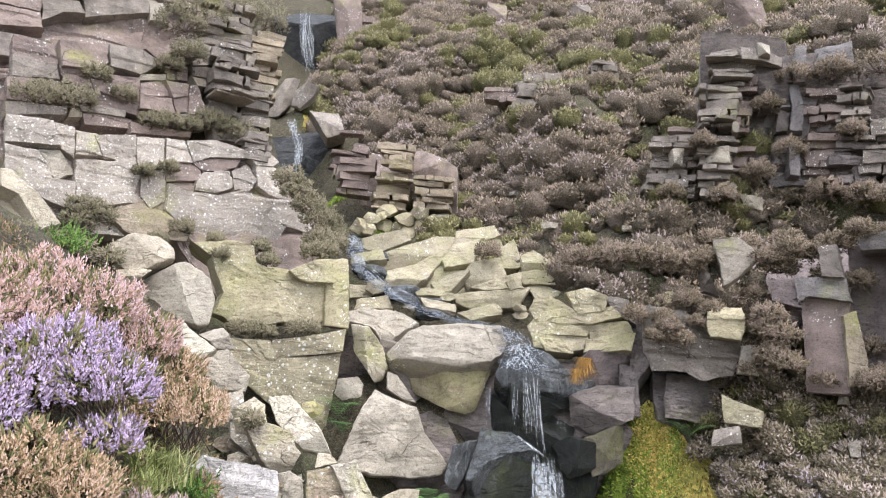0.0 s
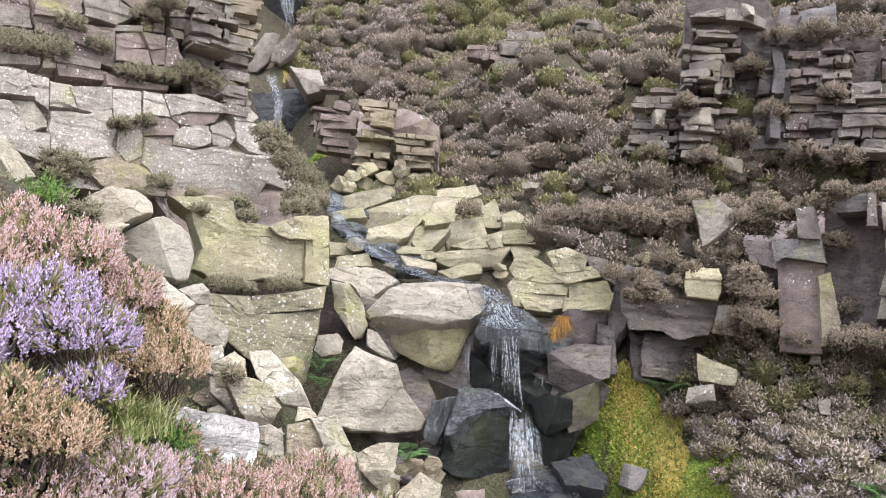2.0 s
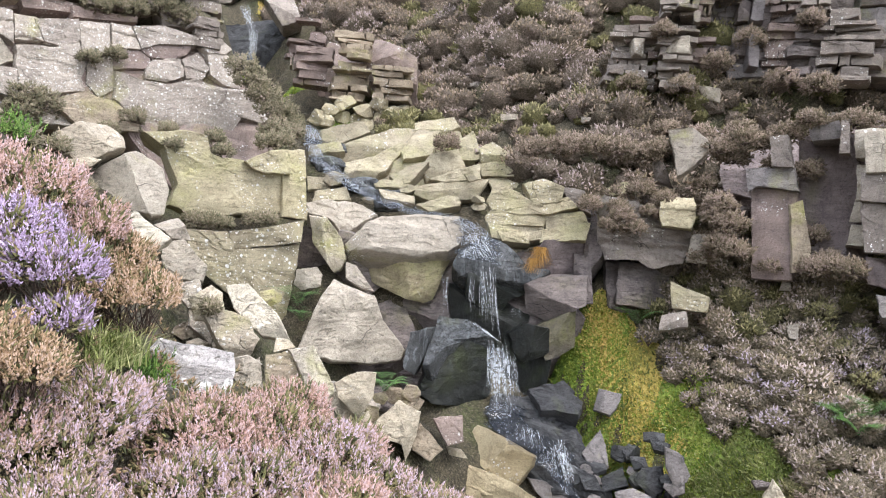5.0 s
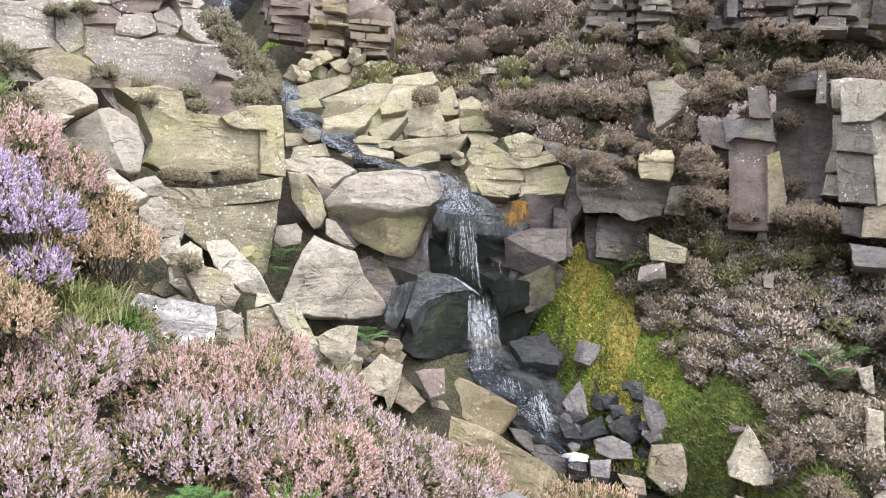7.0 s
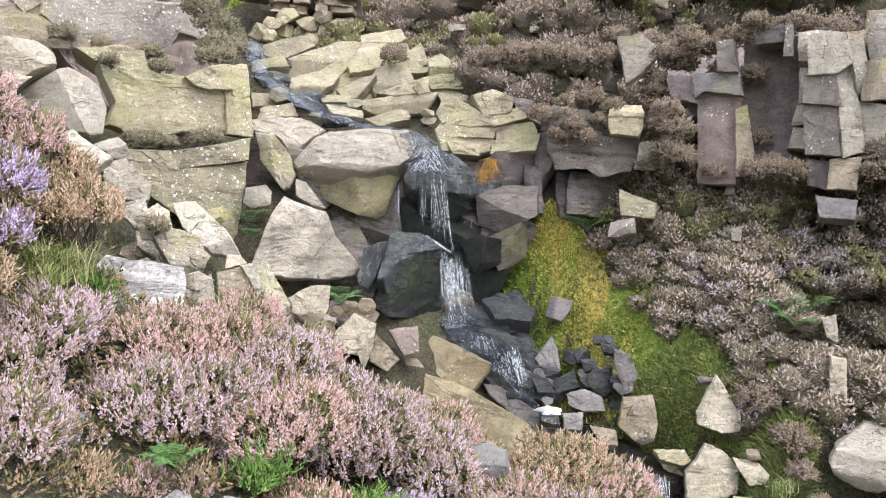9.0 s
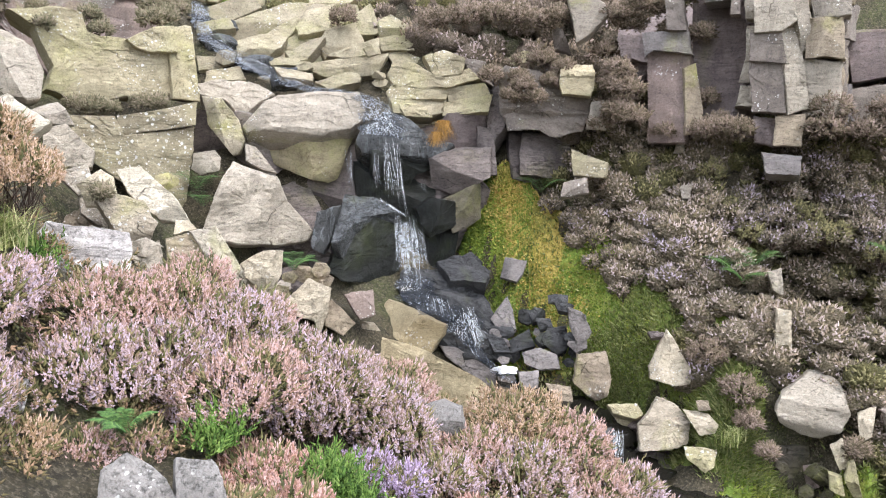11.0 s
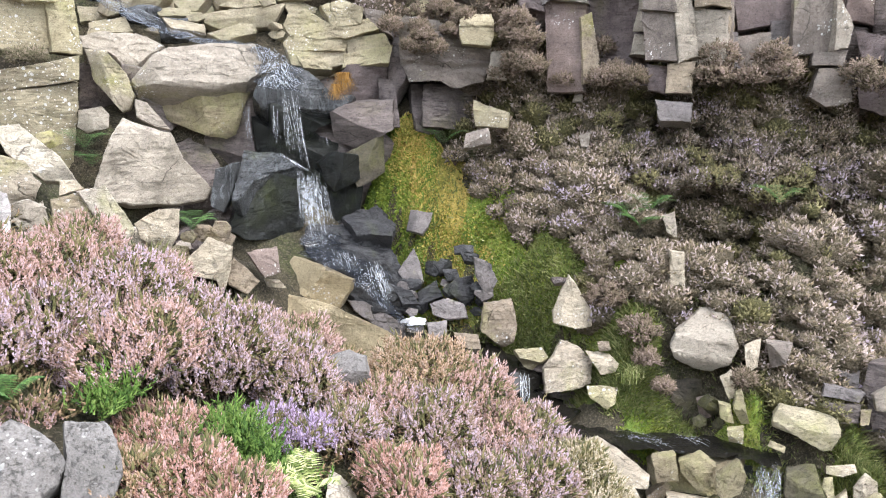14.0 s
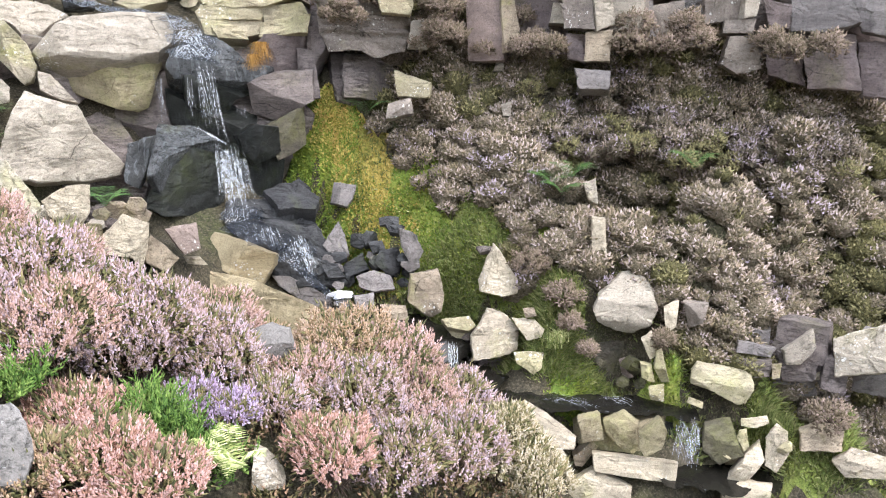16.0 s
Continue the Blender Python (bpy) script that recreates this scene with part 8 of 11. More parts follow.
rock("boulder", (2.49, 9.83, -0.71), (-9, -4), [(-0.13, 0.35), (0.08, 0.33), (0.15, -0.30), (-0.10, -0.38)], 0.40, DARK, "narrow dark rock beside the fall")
rock("rock_slab", (1.94, 8.94, -2.45), (-8, -42), [(-0.56, 0.62), (0.11, 0.63), (0.50, 0.07), (0.79, -0.66), (0.19, -0.68), (-0.37, -0.19), (-0.66, 0.27)], 0.40, SLATE, "dark wet bedrock under the cascade", fine=1.6, bedded=0.03, facets=8, tilt=0.5, rough=0.07, chip=2.5)
rock("rock_slab", (2.19, 9.21, -2.12), (-5, -40), [(-0.37, 0.14), (0.06, 0.32), (0.32, 0.06), (0.22, -0.30), (-0.22, -0.21)], 0.30, SLATE, "wet slaty slab between moss and cascade", bedded=0.02)
rock("rock_slab", (-1.08, 12.09, 0.66), (0, -30), [(-0.31, 0.01), (0.13, 0.12), (0.34, 0.02), (-0.16, -0.16)], 0.30, WETSHEEN, "dark wet slab in the brook", group="wet slabs in the brook", facets=3)
rock("rock_slab", (-0.51, 11.64, 0.35), (8, -30), [(-0.37, 0.10), (0.14, 0.11), (0.42, -0.10), (-0.19, -0.10)], 0.30, WETSHEEN, "dark wet slab in the brook", group="wet slabs in the brook", facets=3)
rock("rock_slab", (-0.13, 11.21, 0.16), (0, -30), [(-0.21, 0.08), (0.18, 0.15), (0.20, -0.10), (-0.17, -0.12)], 0.30, WETSHEEN, "dark wet slab in the brook", group="wet slabs in the brook", facets=3)
rock("rock_slab", (-1.03, 12.63, 0.93), (5, -30), [(-0.17, 0.02), (0.13, 0.10), (0.18, -0.02), (-0.14, -0.11)], 0.30, WETSHEEN, "dark wet slab in the brook", group="wet slabs in the brook", facets=3)
rock("rock_slab", (-1.45, 12.79, 0.99), (5, -30), [(-0.18, 0.04), (0.16, 0.11), (0.16, -0.05), (-0.13, -0.11)], 0.30, WETSHEEN, "dark wet slab in the brook", group="wet slabs in the brook", facets=3)
# the undercut bank below the heather
bank = tagged(new("cliff_bank"), "dark undercut bank of jointed rock above the lower stream", "cliff", kind="structure")
rock("block", (6.98, 5.02, -3.10), (-52, -24), [(-0.27, 0.09), (0.19, 0.34), (0.26, -0.14), (-0.19, -0.29)], 0.40, GREYPALE, "", parent=bank, facets=2, tilt=0.15, fine=1.3)
rock("block", (6.89, 5.37, -3.30), (-42, -23), [(-0.06, 0.05), (0.02, 0.27), (0.08, 0.13), (0.04, -0.20), (-0.09, -0.25)], 0.40, PALE, "", parent=bank, facets=2, tilt=0.15)
rock("block", (6.55, 5.37, -3.17), (-40, -16), [(-0.16, -0.01), (0.10, 0.25), (0.15, 0.06), (0.02, -0.15), (-0.11, -0.16)], 0.40, GREYPALE, "", parent=bank, facets=2, tilt=0.15)
rock("block", (6.18, 5.60, -3.20), (-38, -13), [(-0.17, 0.07), (0.20, 0.04), (0.15, -0.06), (-0.18, -0.05)], 0.40, PURPLE, "", parent=bank, facets=2, tilt=0.15)
rock("block", (6.15, 5.54, -3.38), (-41, -14), [(-0.19, 0.08), (0.16, 0.11), (0.16, -0.07), (-0.14, -0.12)], 0.40, DARK, "", parent=bank, facets=2, tilt=0.15)
rock("block", (6.31, 5.41, -3.38), (-49, -15), [(-0.05, 0.06), (0.04, 0.08), (0.04, -0.06), (-0.03, -0.09)], 0.40, BROWNPALE, "", parent=bank, facets=2, tilt=0.15)
rock("block", (5.96, 6.16, -3.44), (-38, -15), [(-0.38, 0.14), (-0.06, 0.16), (0.35, 0.16), (0.40, -0.20), (-0.02, -0.09), (-0.31, -0.18)], 0.40, DARK, "", parent=bank, facets=2, tilt=0.15, fine=1.3)
rock("block", (4.75, 6.83, -3.70), (-35, -15), [(-0.23, 0.13), (0.13, 0.24), (0.29, -0.12), (-0.19, -0.25)], 0.40, CRAG, "", parent=bank, facets=2, tilt=0.15)
rock("block", (5.23, 6.63, -3.69), (-28, -23), [(-0.34, 0.24), (0.25, 0.32), (0.30, -0.25), (-0.22, -0.31)], 0.40, DARKMOSS, "", parent=bank, facets=2, tilt=0.15, fine=1.2)
rock("block", (6.59, 5.40, -3.39), (-46, -17), [(-0.23, 0.17), (0.18, 0.08), (0.18, -0.09), (-0.13, -0.16)], 0.40, DARK, "", parent=bank, facets=2, tilt=0.15)
rock("boulder", (4.78, 5.79, -4.08), (-30, -8), [(-0.51, 0.08), (0.45, 0.23), (0.46, -0.16), (-0.43, -0.15)], 0.42, BOULDER, "algae-covered ledge holding the pool", group="stones below the fall", facets=4, tilt=0.2)
rock("boulder", (5.42, 5.58, -4.11), (-41, -14), [(-0.24, 0.16), (0.19, 0.22), (0.21, -0.14), (-0.16, -0.25)], 0.38, WET, "black wet rock behind the small cascade", group="stones below the fall")
# stones on the near bank
rock("boulder", (0.94, 4.01, -1.92), (-22, -16), [(-0.11, -0.10), (0.01, -0.13), (0.14, -0.04), (0.10, 0.08), (-0.01, 0.11), (-0.11, 0.06)], 0.18, BANKSTONE, "rounded grey stone poking from the heather", group="stones on the near bank", fine=1.3)
rock("boulder", (-0.43, 2.80, -1.68), (7, -40), [(-0.14, 0.10), (-0.05, 0.17), (0.03, 0.12), (0.10, 0.05), (0.13, -0.02), (0.10, -0.10), (0.01, -0.17), (-0.16, -0.14)], 0.30, BANKSTONE, "smooth grey boulder on the near bank", group="stones on the near bank", fine=1.4, facets=3, tilt=0.2, cuts=[(-20, 0.7, 0.15)], rough=0.035, chip=0.5)
rock("boulder", (-0.22, 2.86, -1.74), (13, -45), [(-0.08, 0.16), (0.06, 0.15), (0.10, 0.06), (0.10, -0.06), (0.05, -0.15), (-0.13, -0.15), (-0.09, 0.01)], 0.25, BANKSTONE, "flat grey stone trodden on the near bank", group="stones on the near bank", fine=1.4, facets=3, tilt=0.15, rough=0.035, chip=0.5)
rock("boulder", (0.76, 3.15, -2.22), (-12, -2), [(0.10, -0.07), (0.01, 0.05), (-0.05, 0.08), (-0.06, -0.06)], 0.20, GREYPALE, "pale stone at the edge of the near bank", group="stones on the near bank")
rock("boulder", (-1.00, 3.22, -1.47), (19, -7), [(0.04, -0.06), (0.07, 0.05), (-0.03, 0.09), (-0.07, -0.08)], 0.20, LICHEN, "lichened stone buried among heather", group="stones on the near bank")
rock("boulder", (-1.21, 4.02, -1.16), (6, -1), [(-0.00, -0.07), (0.05, -0.04), (0.00, 0.07), (-0.05, 0.04)], 0.20, LICHEN, "small grey stone in the heather", group="stones on the near bank")
# rubble packed between the larger blocks
rock("stone", (-0.91, 8.82, -2.14), (8, -4), [(0.12, 0.02), (0.04, 0.09), (-0.09, 0.07), (-0.11, 0.01), (-0.08, -0.06), (0.02, -0.09), (0.10, -0.04)], 0.13, GREYPALE, "pale rubble stone packed between boulders", group="rubble between boulders", fine=0.5)
rock("stone", (-0.52, 9.10, -2.19), (17, -6), [(-0.09, -0.01), (-0.05, -0.06), (0.05, -0.08), (0.10, -0.02), (0.08, 0.05), (0.01, 0.08), (-0.09, 0.05)], 0.12, GREYPALE, "pale rubble stone packed between boulders", group="rubble between boulders", fine=0.5)
rock("stone", (-0.93, 8.92, -2.31), (18, -1), [(0.01, -0.11), (0.11, -0.06), (0.12, 0.04), (0.02, 0.11), (-0.11, 0.07), (-0.14, -0.05)], 0.17, GREYPALE, "pale rubble stone packed between boulders", group="rubble between boulders", fine=0.5)
rock("stone", (-1.04, 9.05, -2.33), (-0, -12), [(0.15, -0.08), (0.18, 0.11), (-0.08, 0.12), (-0.21, -0.02), (-0.04, -0.12)], 0.18, GREYPALE, "pale rubble stone packed between boulders", group="rubble between boulders", fine=0.5)
rock("stone", (-0.05, 8.85, -2.30), (-11, -11), [(-0.05, 0.06), (-0.09, -0.01), (-0.02, -0.08), (0.09, -0.04), (0.07, 0.07)], 0.11, GREYPALE, "pale rubble stone packed between boulders", group="rubble between boulders", fine=0.5)
rock("stone", (-2.15, 8.78, -1.67), (22, -6), [(0.03, -0.11), (0.18, -0.08), (0.18, 0.05), (0.04, 0.15), (-0.12, 0.09), (-0.16, 0.02), (-0.15, -0.12)], 0.20, PALE, "pale rubble stone packed between boulders", group="rubble between boulders", fine=0.5)
rock("stone", (-1.78, 7.36, -1.67), (22, -12), [(-0.11, -0.02), (-0.03, -0.06), (0.07, -0.06), (0.10, 0.01), (0.04, 0.08), (-0.07, 0.06)], 0.11, BROWNPALE, "buff rubble stone packed between boulders", group="rubble between boulders", fine=0.5)
rock("stone", (-1.86, 7.52, -1.69), (14, 2), [(-0.14, -0.03), (-0.01, -0.11), (0.15, -0.04), (0.10, 0.09), (-0.10, 0.10)], 0.16, BROWNPALE, "buff rubble stone packed between boulders", group="rubble between boulders", fine=0.5)
rock("stone", (-1.81, 7.57, -1.37), (5, 2), [(0.11, -0.02), (0.07, 0.07), (-0.08, 0.07), (-0.11, -0.03), (0.01, -0.10)], 0.13, BROWNPALE, "buff rubble stone packed between boulders", group="rubble between boulders", fine=0.5)
rock("stone", (-1.91, 7.63, -1.40), (14, -5), [(0.11, 0.01), (0.08, 0.06), (-0.02, 0.08), (-0.11, 0.03), (-0.13, -0.03), (-0.02, -0.09), (0.09, -0.05)], 0.13, BROWNPALE, "buff rubble stone packed between boulders", group="rubble between boulders", fine=0.5)
rock("stone", (-1.15, 7.87, -1.04), (12, 2), [(-0.11, 0.05), (-0.11, -0.03), (-0.02, -0.10), (0.11, -0.04), (0.12, 0.03), (0.02, 0.08)], 0.14, BROWNPALE, "buff rubble stone packed between boulders", group="rubble between boulders", fine=0.5)
rock("stone", (-3.40, 9.17, -0.45), (26, -3), [(0.18, -0.07), (0.20, 0.05), (0.06, 0.14), (-0.13, 0.13), (-0.17, 0.01), (-0.16, -0.12), (0.02, -0.13)], 0.21, GREYPALE, "grey rubble stone packed between boulders", group="rubble between boulders", fine=0.5)
rock("stone", (-3.34, 9.23, -0.63), (22, -6), [(0.10, -0.05), (0.10, 0.03), (0.04, 0.09), (-0.06, 0.07), (-0.10, 0.00), (-0.09, -0.06), (0.02, -0.07)], 0.12, GREYPALE, "grey rubble stone packed between boulders", group="rubble between boulders", fine=0.5)
rock("stone", (-3.29, 9.10, -0.77), (10, -3), [(0.18, 0.01), (0.08, 0.12), (-0.08, 0.09), (-0.17, 0.01), (-0.11, -0.11), (0.10, -0.13)], 0.18, GREYPALE, "grey rubble stone packed between boulders", group="rubble between boulders", fine=0.5)
rock("stone", (-3.22, 9.04, -0.73), (6, -4), [(0.22, -0.00), (0.12, 0.11), (-0.02, 0.13), (-0.15, 0.09), (-0.20, -0.05), (-0.06, -0.16), (0.09, -0.12)], 0.22, GREYPALE, "grey rubble stone packed between boulders", group="rubble between boulders", fine=0.5)
rock("stone", (0.37, 8.25, -1.99), (-1, -6), [(-0.11, 0.00), (-0.08, -0.05), (0.01, -0.10), (0.09, -0.05), (0.10, 0.02), (0.05, 0.08), (-0.06, 0.09)], 0.14, BROWNPALE, "buff rubble stone packed between boulders", group="rubble between boulders", fine=0.5)
rock("stone", (-0.07, 8.17, -2.27), (7, -12), [(0.14, -0.01), (0.10, 0.06), (-0.01, 0.09), (-0.11, 0.04), (-0.14, -0.02), (-0.04, -0.08), (0.06, -0.07)], 0.13, BROWNPALE, "buff rubble stone packed between boulders", group="rubble between boulders", fine=0.5)
rock("stone", (-0.34, 8.12, -2.24), (-3, -9), [(-0.15, 0.01), (-0.06, -0.12), (0.10, -0.08), (0.15, 0.05), (-0.04, 0.13)], 0.19, BROWNPALE, "buff rubble stone packed between boulders", group="rubble between boulders", fine=0.5)
rock("stone", (0.02, 8.07, -2.02), (-13, -14), [(0.05, -0.06), (0.10, 0.01), (0.04, 0.07), (-0.07, 0.04), (-0.08, -0.01), (-0.04, -0.05)], 0.10, BROWNPALE, "buff rubble stone packed between boulders", group="rubble between boulders", fine=0.5)
rock("stone", (0.38, 8.25, -2.10), (-0, -8), [(-0.03, -0.11), (0.09, -0.06), (0.14, 0.03), (0.03, 0.10), (-0.09, 0.07), (-0.14, -0.03)], 0.15, BROWNPALE, "buff rubble stone packed between boulders", group="rubble between boulders", fine=0.5)
rock("stone", (-0.06, 8.04, -2.20), (9, -2), [(-0.09, -0.05), (0.01, -0.09), (0.11, -0.04), (0.11, 0.06), (-0.02, 0.09), (-0.11, 0.03)], 0.13, BROWNPALE, "buff rubble stone packed between boulders", group="rubble between boulders", fine=0.5)
rock("stone", (0.18, 8.28, -2.02), (-14, -14), [(0.16, 0.01), (0.05, 0.08), (-0.10, 0.08), (-0.15, -0.06), (0.03, -0.11)], 0.14, BROWNPALE, "buff rubble stone packed between boulders", group="rubble between boulders", fine=0.5)
rock("stone", (-0.12, 7.92, -2.39), (-5, -9), [(0.02, 0.13), (-0.15, 0.05), (-0.18, -0.07), (-0.02, -0.10), (0.16, -0.08), (0.16, 0.07)], 0.18, BROWNPALE, "buff rubble stone packed between boulders", group="rubble between boulders", fine=0.5)
rock("stone", (0.04, 9.70, -1.96), (3, 2), [(-0.08, 0.06), (-0.13, -0.02), (-0.04, -0.08), (0.09, -0.07), (0.13, 0.02), (0.03, 0.08)], 0.12, DARK, "dark stone under the fall", group="rubble between boulders", fine=0.5)
rock("stone", (0.14, 9.44, -2.45), (10, -9), [(0.01, -0.10), (0.16, -0.04), (0.13, 0.06), (-0.02, 0.11), (-0.16, 0.03), (-0.12, -0.06)], 0.16, DARK, "dark stone under the fall", group="rubble between boulders", fine=0.5)
rock("stone", (0.00, 9.47, -2.31), (-13, 2), [(0.18, 0.04), (0.08, 0.10), (-0.07, 0.08), (-0.14, 0.02), (-0.13, -0.08), (-0.01, -0.13), (0.10, -0.04)], 0.17, DARK, "dark stone under the fall", group="rubble between boulders", fine=0.5)
rock("stone", (0.07, 9.73, -2.35), (8, -6), [(0.11, 0.06), (-0.02, 0.13), (-0.14, 0.04), (-0.10, -0.06), (0.02, -0.12), (0.13, -0.06)], 0.19, DARK, "dark stone under the fall", group="rubble between boulders", fine=0.5)
rock("stone", (-0.22, 9.76, -1.98), (3, -12), [(-0.05, 0.15), (-0.19, 0.07), (-0.17, -0.06), (-0.07, -0.14), (0.11, -0.13), (0.21, -0.00), (0.15, 0.11)], 0.22, DARK, "dark stone under the fall", group="rubble between boulders", fine=0.5)
rock("stone", (0.71, 9.58, -2.53), (-11, -1), [(0.11, 0.16), (-0.12, 0.12), (-0.22, -0.08), (0.03, -0.18), (0.21, -0.02)], 0.26, DARK, "dark stone under the fall", group="rubble between boulders", fine=0.5)
rock("stone", (0.40, 9.71, -2.18), (-14, 2), [(-0.17, 0.10), (-0.22, -0.03), (-0.11, -0.18), (0.16, -0.08), (0.25, 0.04), (0.09, 0.15)], 0.25, DARK, "dark stone under the fall", group="rubble between boulders", fine=0.5)
rock("stone", (0.44, 9.68, -2.15), (-9, -1), [(0.17, 0.06), (0.02, 0.12), (-0.13, 0.08), (-0.16, -0.04), (-0.03, -0.13), (0.12, -0.08)], 0.19, DARK, "dark stone under the fall", group="rubble between boulders", fine=0.5)
rock("stone", (-0.00, 9.54, -2.36), (14, -13), [(-0.11, -0.10), (0.05, -0.15), (0.20, -0.06), (0.16, 0.06), (0.03, 0.13), (-0.11, 0.13), (-0.20, -0.00)], 0.22, DARK, "dark stone under the fall", group="rubble between boulders", fine=0.5)
rock("bedrock", (-0.09, 12.62, 0.80), (1, -34), [(-0.87, -0.53), (-0.23, -0.86), (1.19, -0.63), (1.07, 0.81), (0.22, 0.77), (-0.31, 0.35), (-1.03, 0.21)], 0.50, YELLOWPALE, "worn bedrock of the brook bed", category="rock", facets=5, tilt=0.3, fine=1.6)
rock("stone", (-0.43, 11.60, 0.08), (-12, -12), [(0.06, -0.05), (0.11, 0.02), (0.00, 0.08), (-0.10, 0.03), (-0.07, -0.07)], 0.11, YELLOWPALE, "washed rubble stone in the brook bed", group="washed stones of the brook bed", fine=0.5)
rock("stone", (0.83, 11.59, 0.18), (-10, -12), [(-0.01, 0.10), (-0.15, 0.03), (-0.12, -0.08), (0.03, -0.09), (0.15, -0.02), (0.10, 0.06)], 0.15, YELLOWPALE, "washed rubble stone in the brook bed", group="washed stones of the brook bed", fine=0.5)
rock("stone", (0.14, 11.63, 0.31), (5, -13), [(0.13, -0.02), (0.09, 0.06), (-0.03, 0.07), (-0.12, 0.02), (-0.10, -0.06), (0.03, -0.07)], 0.11, YELLOWPALE, "washed rubble stone in the brook bed", group="washed stones of the brook bed", fine=0.5)
rock("stone", (-0.96, 11.60, 0.38), (4, -11), [(-0.12, 0.08), (-0.14, -0.06), (-0.03, -0.14), (0.12, -0.08), (0.15, 0.06), (0.02, 0.14)], 0.21, YELLOWPALE, "washed rubble stone in the brook bed", group="washed stones of the brook bed", fine=0.5)
rock("stone", (1.23, 11.61, 0.25), (-1, -6), [(0.09, 0.04), (-0.00, 0.06), (-0.09, 0.03), (-0.10, -0.04), (-0.01, -0.06), (0.11, -0.03)], 0.10, YELLOWPALE, "washed rubble stone in the brook bed", group="washed stones of the brook bed", fine=0.5)
rock("stone", (1.24, 11.67, 0.14), (-11, 2), [(-0.13, -0.01), (-0.07, -0.06), (0.01, -0.07), (0.10, -0.04), (0.12, 0.03), (0.03, 0.08), (-0.06, 0.07)], 0.11, YELLOWPALE, "washed rubble stone in the brook bed", group="washed stones of the brook bed", fine=0.5)
rock("stone", (1.12, 11.48, 0.60), (5, -10), [(0.12, -0.05), (0.10, 0.06), (-0.02, 0.09), (-0.14, 0.01), (-0.06, -0.11)], 0.14, YELLOWPALE, "washed rubble stone in the brook bed", group="washed stones of the brook bed", fine=0.5)
rock("stone", (3.78, 7.47, -3.61), (-13, 2), [(-0.02, 0.09), (-0.10, 0.02), (-0.06, -0.09), (0.07, -0.07), (0.10, 0.05)], 0.13, DARK, "dark wet stone beside the stream", group="wet stones beside the stream", fine=0.5)
rock("stone", (3.91, 7.37, -3.74), (-24, -2), [(-0.01, -0.09), (0.09, -0.05), (0.08, 0.05), (0.00, 0.09), (-0.08, 0.04), (-0.09, -0.04)], 0.13, DARK, "dark wet stone beside the stream", group="wet stones beside the stream", fine=0.5)
rock("stone", (4.22, 7.05, -3.97), (-19, 3), [(-0.13, -0.00), (-0.04, -0.11), (0.12, -0.06), (0.12, 0.08), (-0.07, 0.10)], 0.16, DARK, "dark wet stone beside the stream", group="wet stones beside the stream", fine=0.5)
rock("stone", (3.88, 7.36, -3.53), (-28, -9), [(-0.09, 0.02), (-0.08, -0.03), (-0.04, -0.06), (0.07, -0.05), (0.08, -0.01), (0.06, 0.06), (-0.01, 0.07)], 0.10, DARK, "dark wet stone beside the stream", group="wet stones beside the stream", fine=0.5)
rock("stone", (4.04, 7.14, -3.92), (-19, -12), [(0.11, -0.06), (0.10, 0.03), (0.03, 0.10), (-0.10, 0.06), (-0.11, -0.03), (-0.03, -0.11)], 0.16, DARK, "dark wet stone beside the stream", group="wet stones beside the stream", fine=0.5)
rock("stone", (4.05, 7.11, -3.89), (-20, -9), [(0.08, 0.02), (0.01, 0.06), (-0.09, 0.02), (-0.05, -0.05), (0.05, -0.05)], 0.10, DARK, "dark wet stone beside the stream", group="wet stones beside the stream", fine=0.5)
rock("stone", (3.95, 7.29, -3.63), (-37, 1), [(0.04, 0.12), (-0.15, 0.06), (-0.15, -0.06), (-0.01, -0.12), (0.12, -0.06), (0.15, 0.06)], 0.18, DARK, "dark wet stone beside the stream", group="wet stones beside the stream", fine=0.5)
rock("stone", (3.69, 7.28, -3.75), (-37, -11), [(0.11, 0.01), (0.04, 0.07), (-0.06, 0.03), (-0.10, -0.04), (0.01, -0.08)], 0.11, DARK, "dark wet stone beside the stream", group="wet stones beside the stream", fine=0.5)
rock("stone", (3.72, 7.52, -3.60), (-16, 1), [(0.13, -0.02), (0.08, 0.07), (-0.01, 0.10), (-0.12, 0.06), (-0.11, -0.03), (-0.04, -0.08), (0.07, -0.10)], 0.15, DARK, "dark wet stone beside the stream", group="wet stones beside the stream", fine=0.5)
rock("stone", (3.74, 7.45, -3.42), (-31, 2), [(-0.05, 0.07), (-0.12, 0.00), (-0.06, -0.08), (0.05, -0.09), (0.12, 0.00), (0.07, 0.09)], 0.14, DARK, "dark wet stone beside the stream", group="wet stones beside the stream", fine=0.5)
rock("stone", (3.52, 7.46, -3.96), (-31, -8), [(-0.07, 0.06), (-0.11, 0.00), (-0.12, -0.08), (0.01, -0.08), (0.12, -0.04), (0.14, 0.06), (0.04, 0.08)], 0.12, DARK, "dark wet stone beside the stream", group="wet stones beside the stream", fine=0.5)
rock("stone", (3.48, 7.56, -3.72), (-30, -12), [(0.01, 0.09), (-0.10, 0.05), (-0.15, -0.02), (-0.08, -0.09), (0.05, -0.08), (0.13, -0.02), (0.14, 0.08)], 0.14, DARK, "dark wet stone beside the stream", group="wet stones beside the stream", fine=0.5)
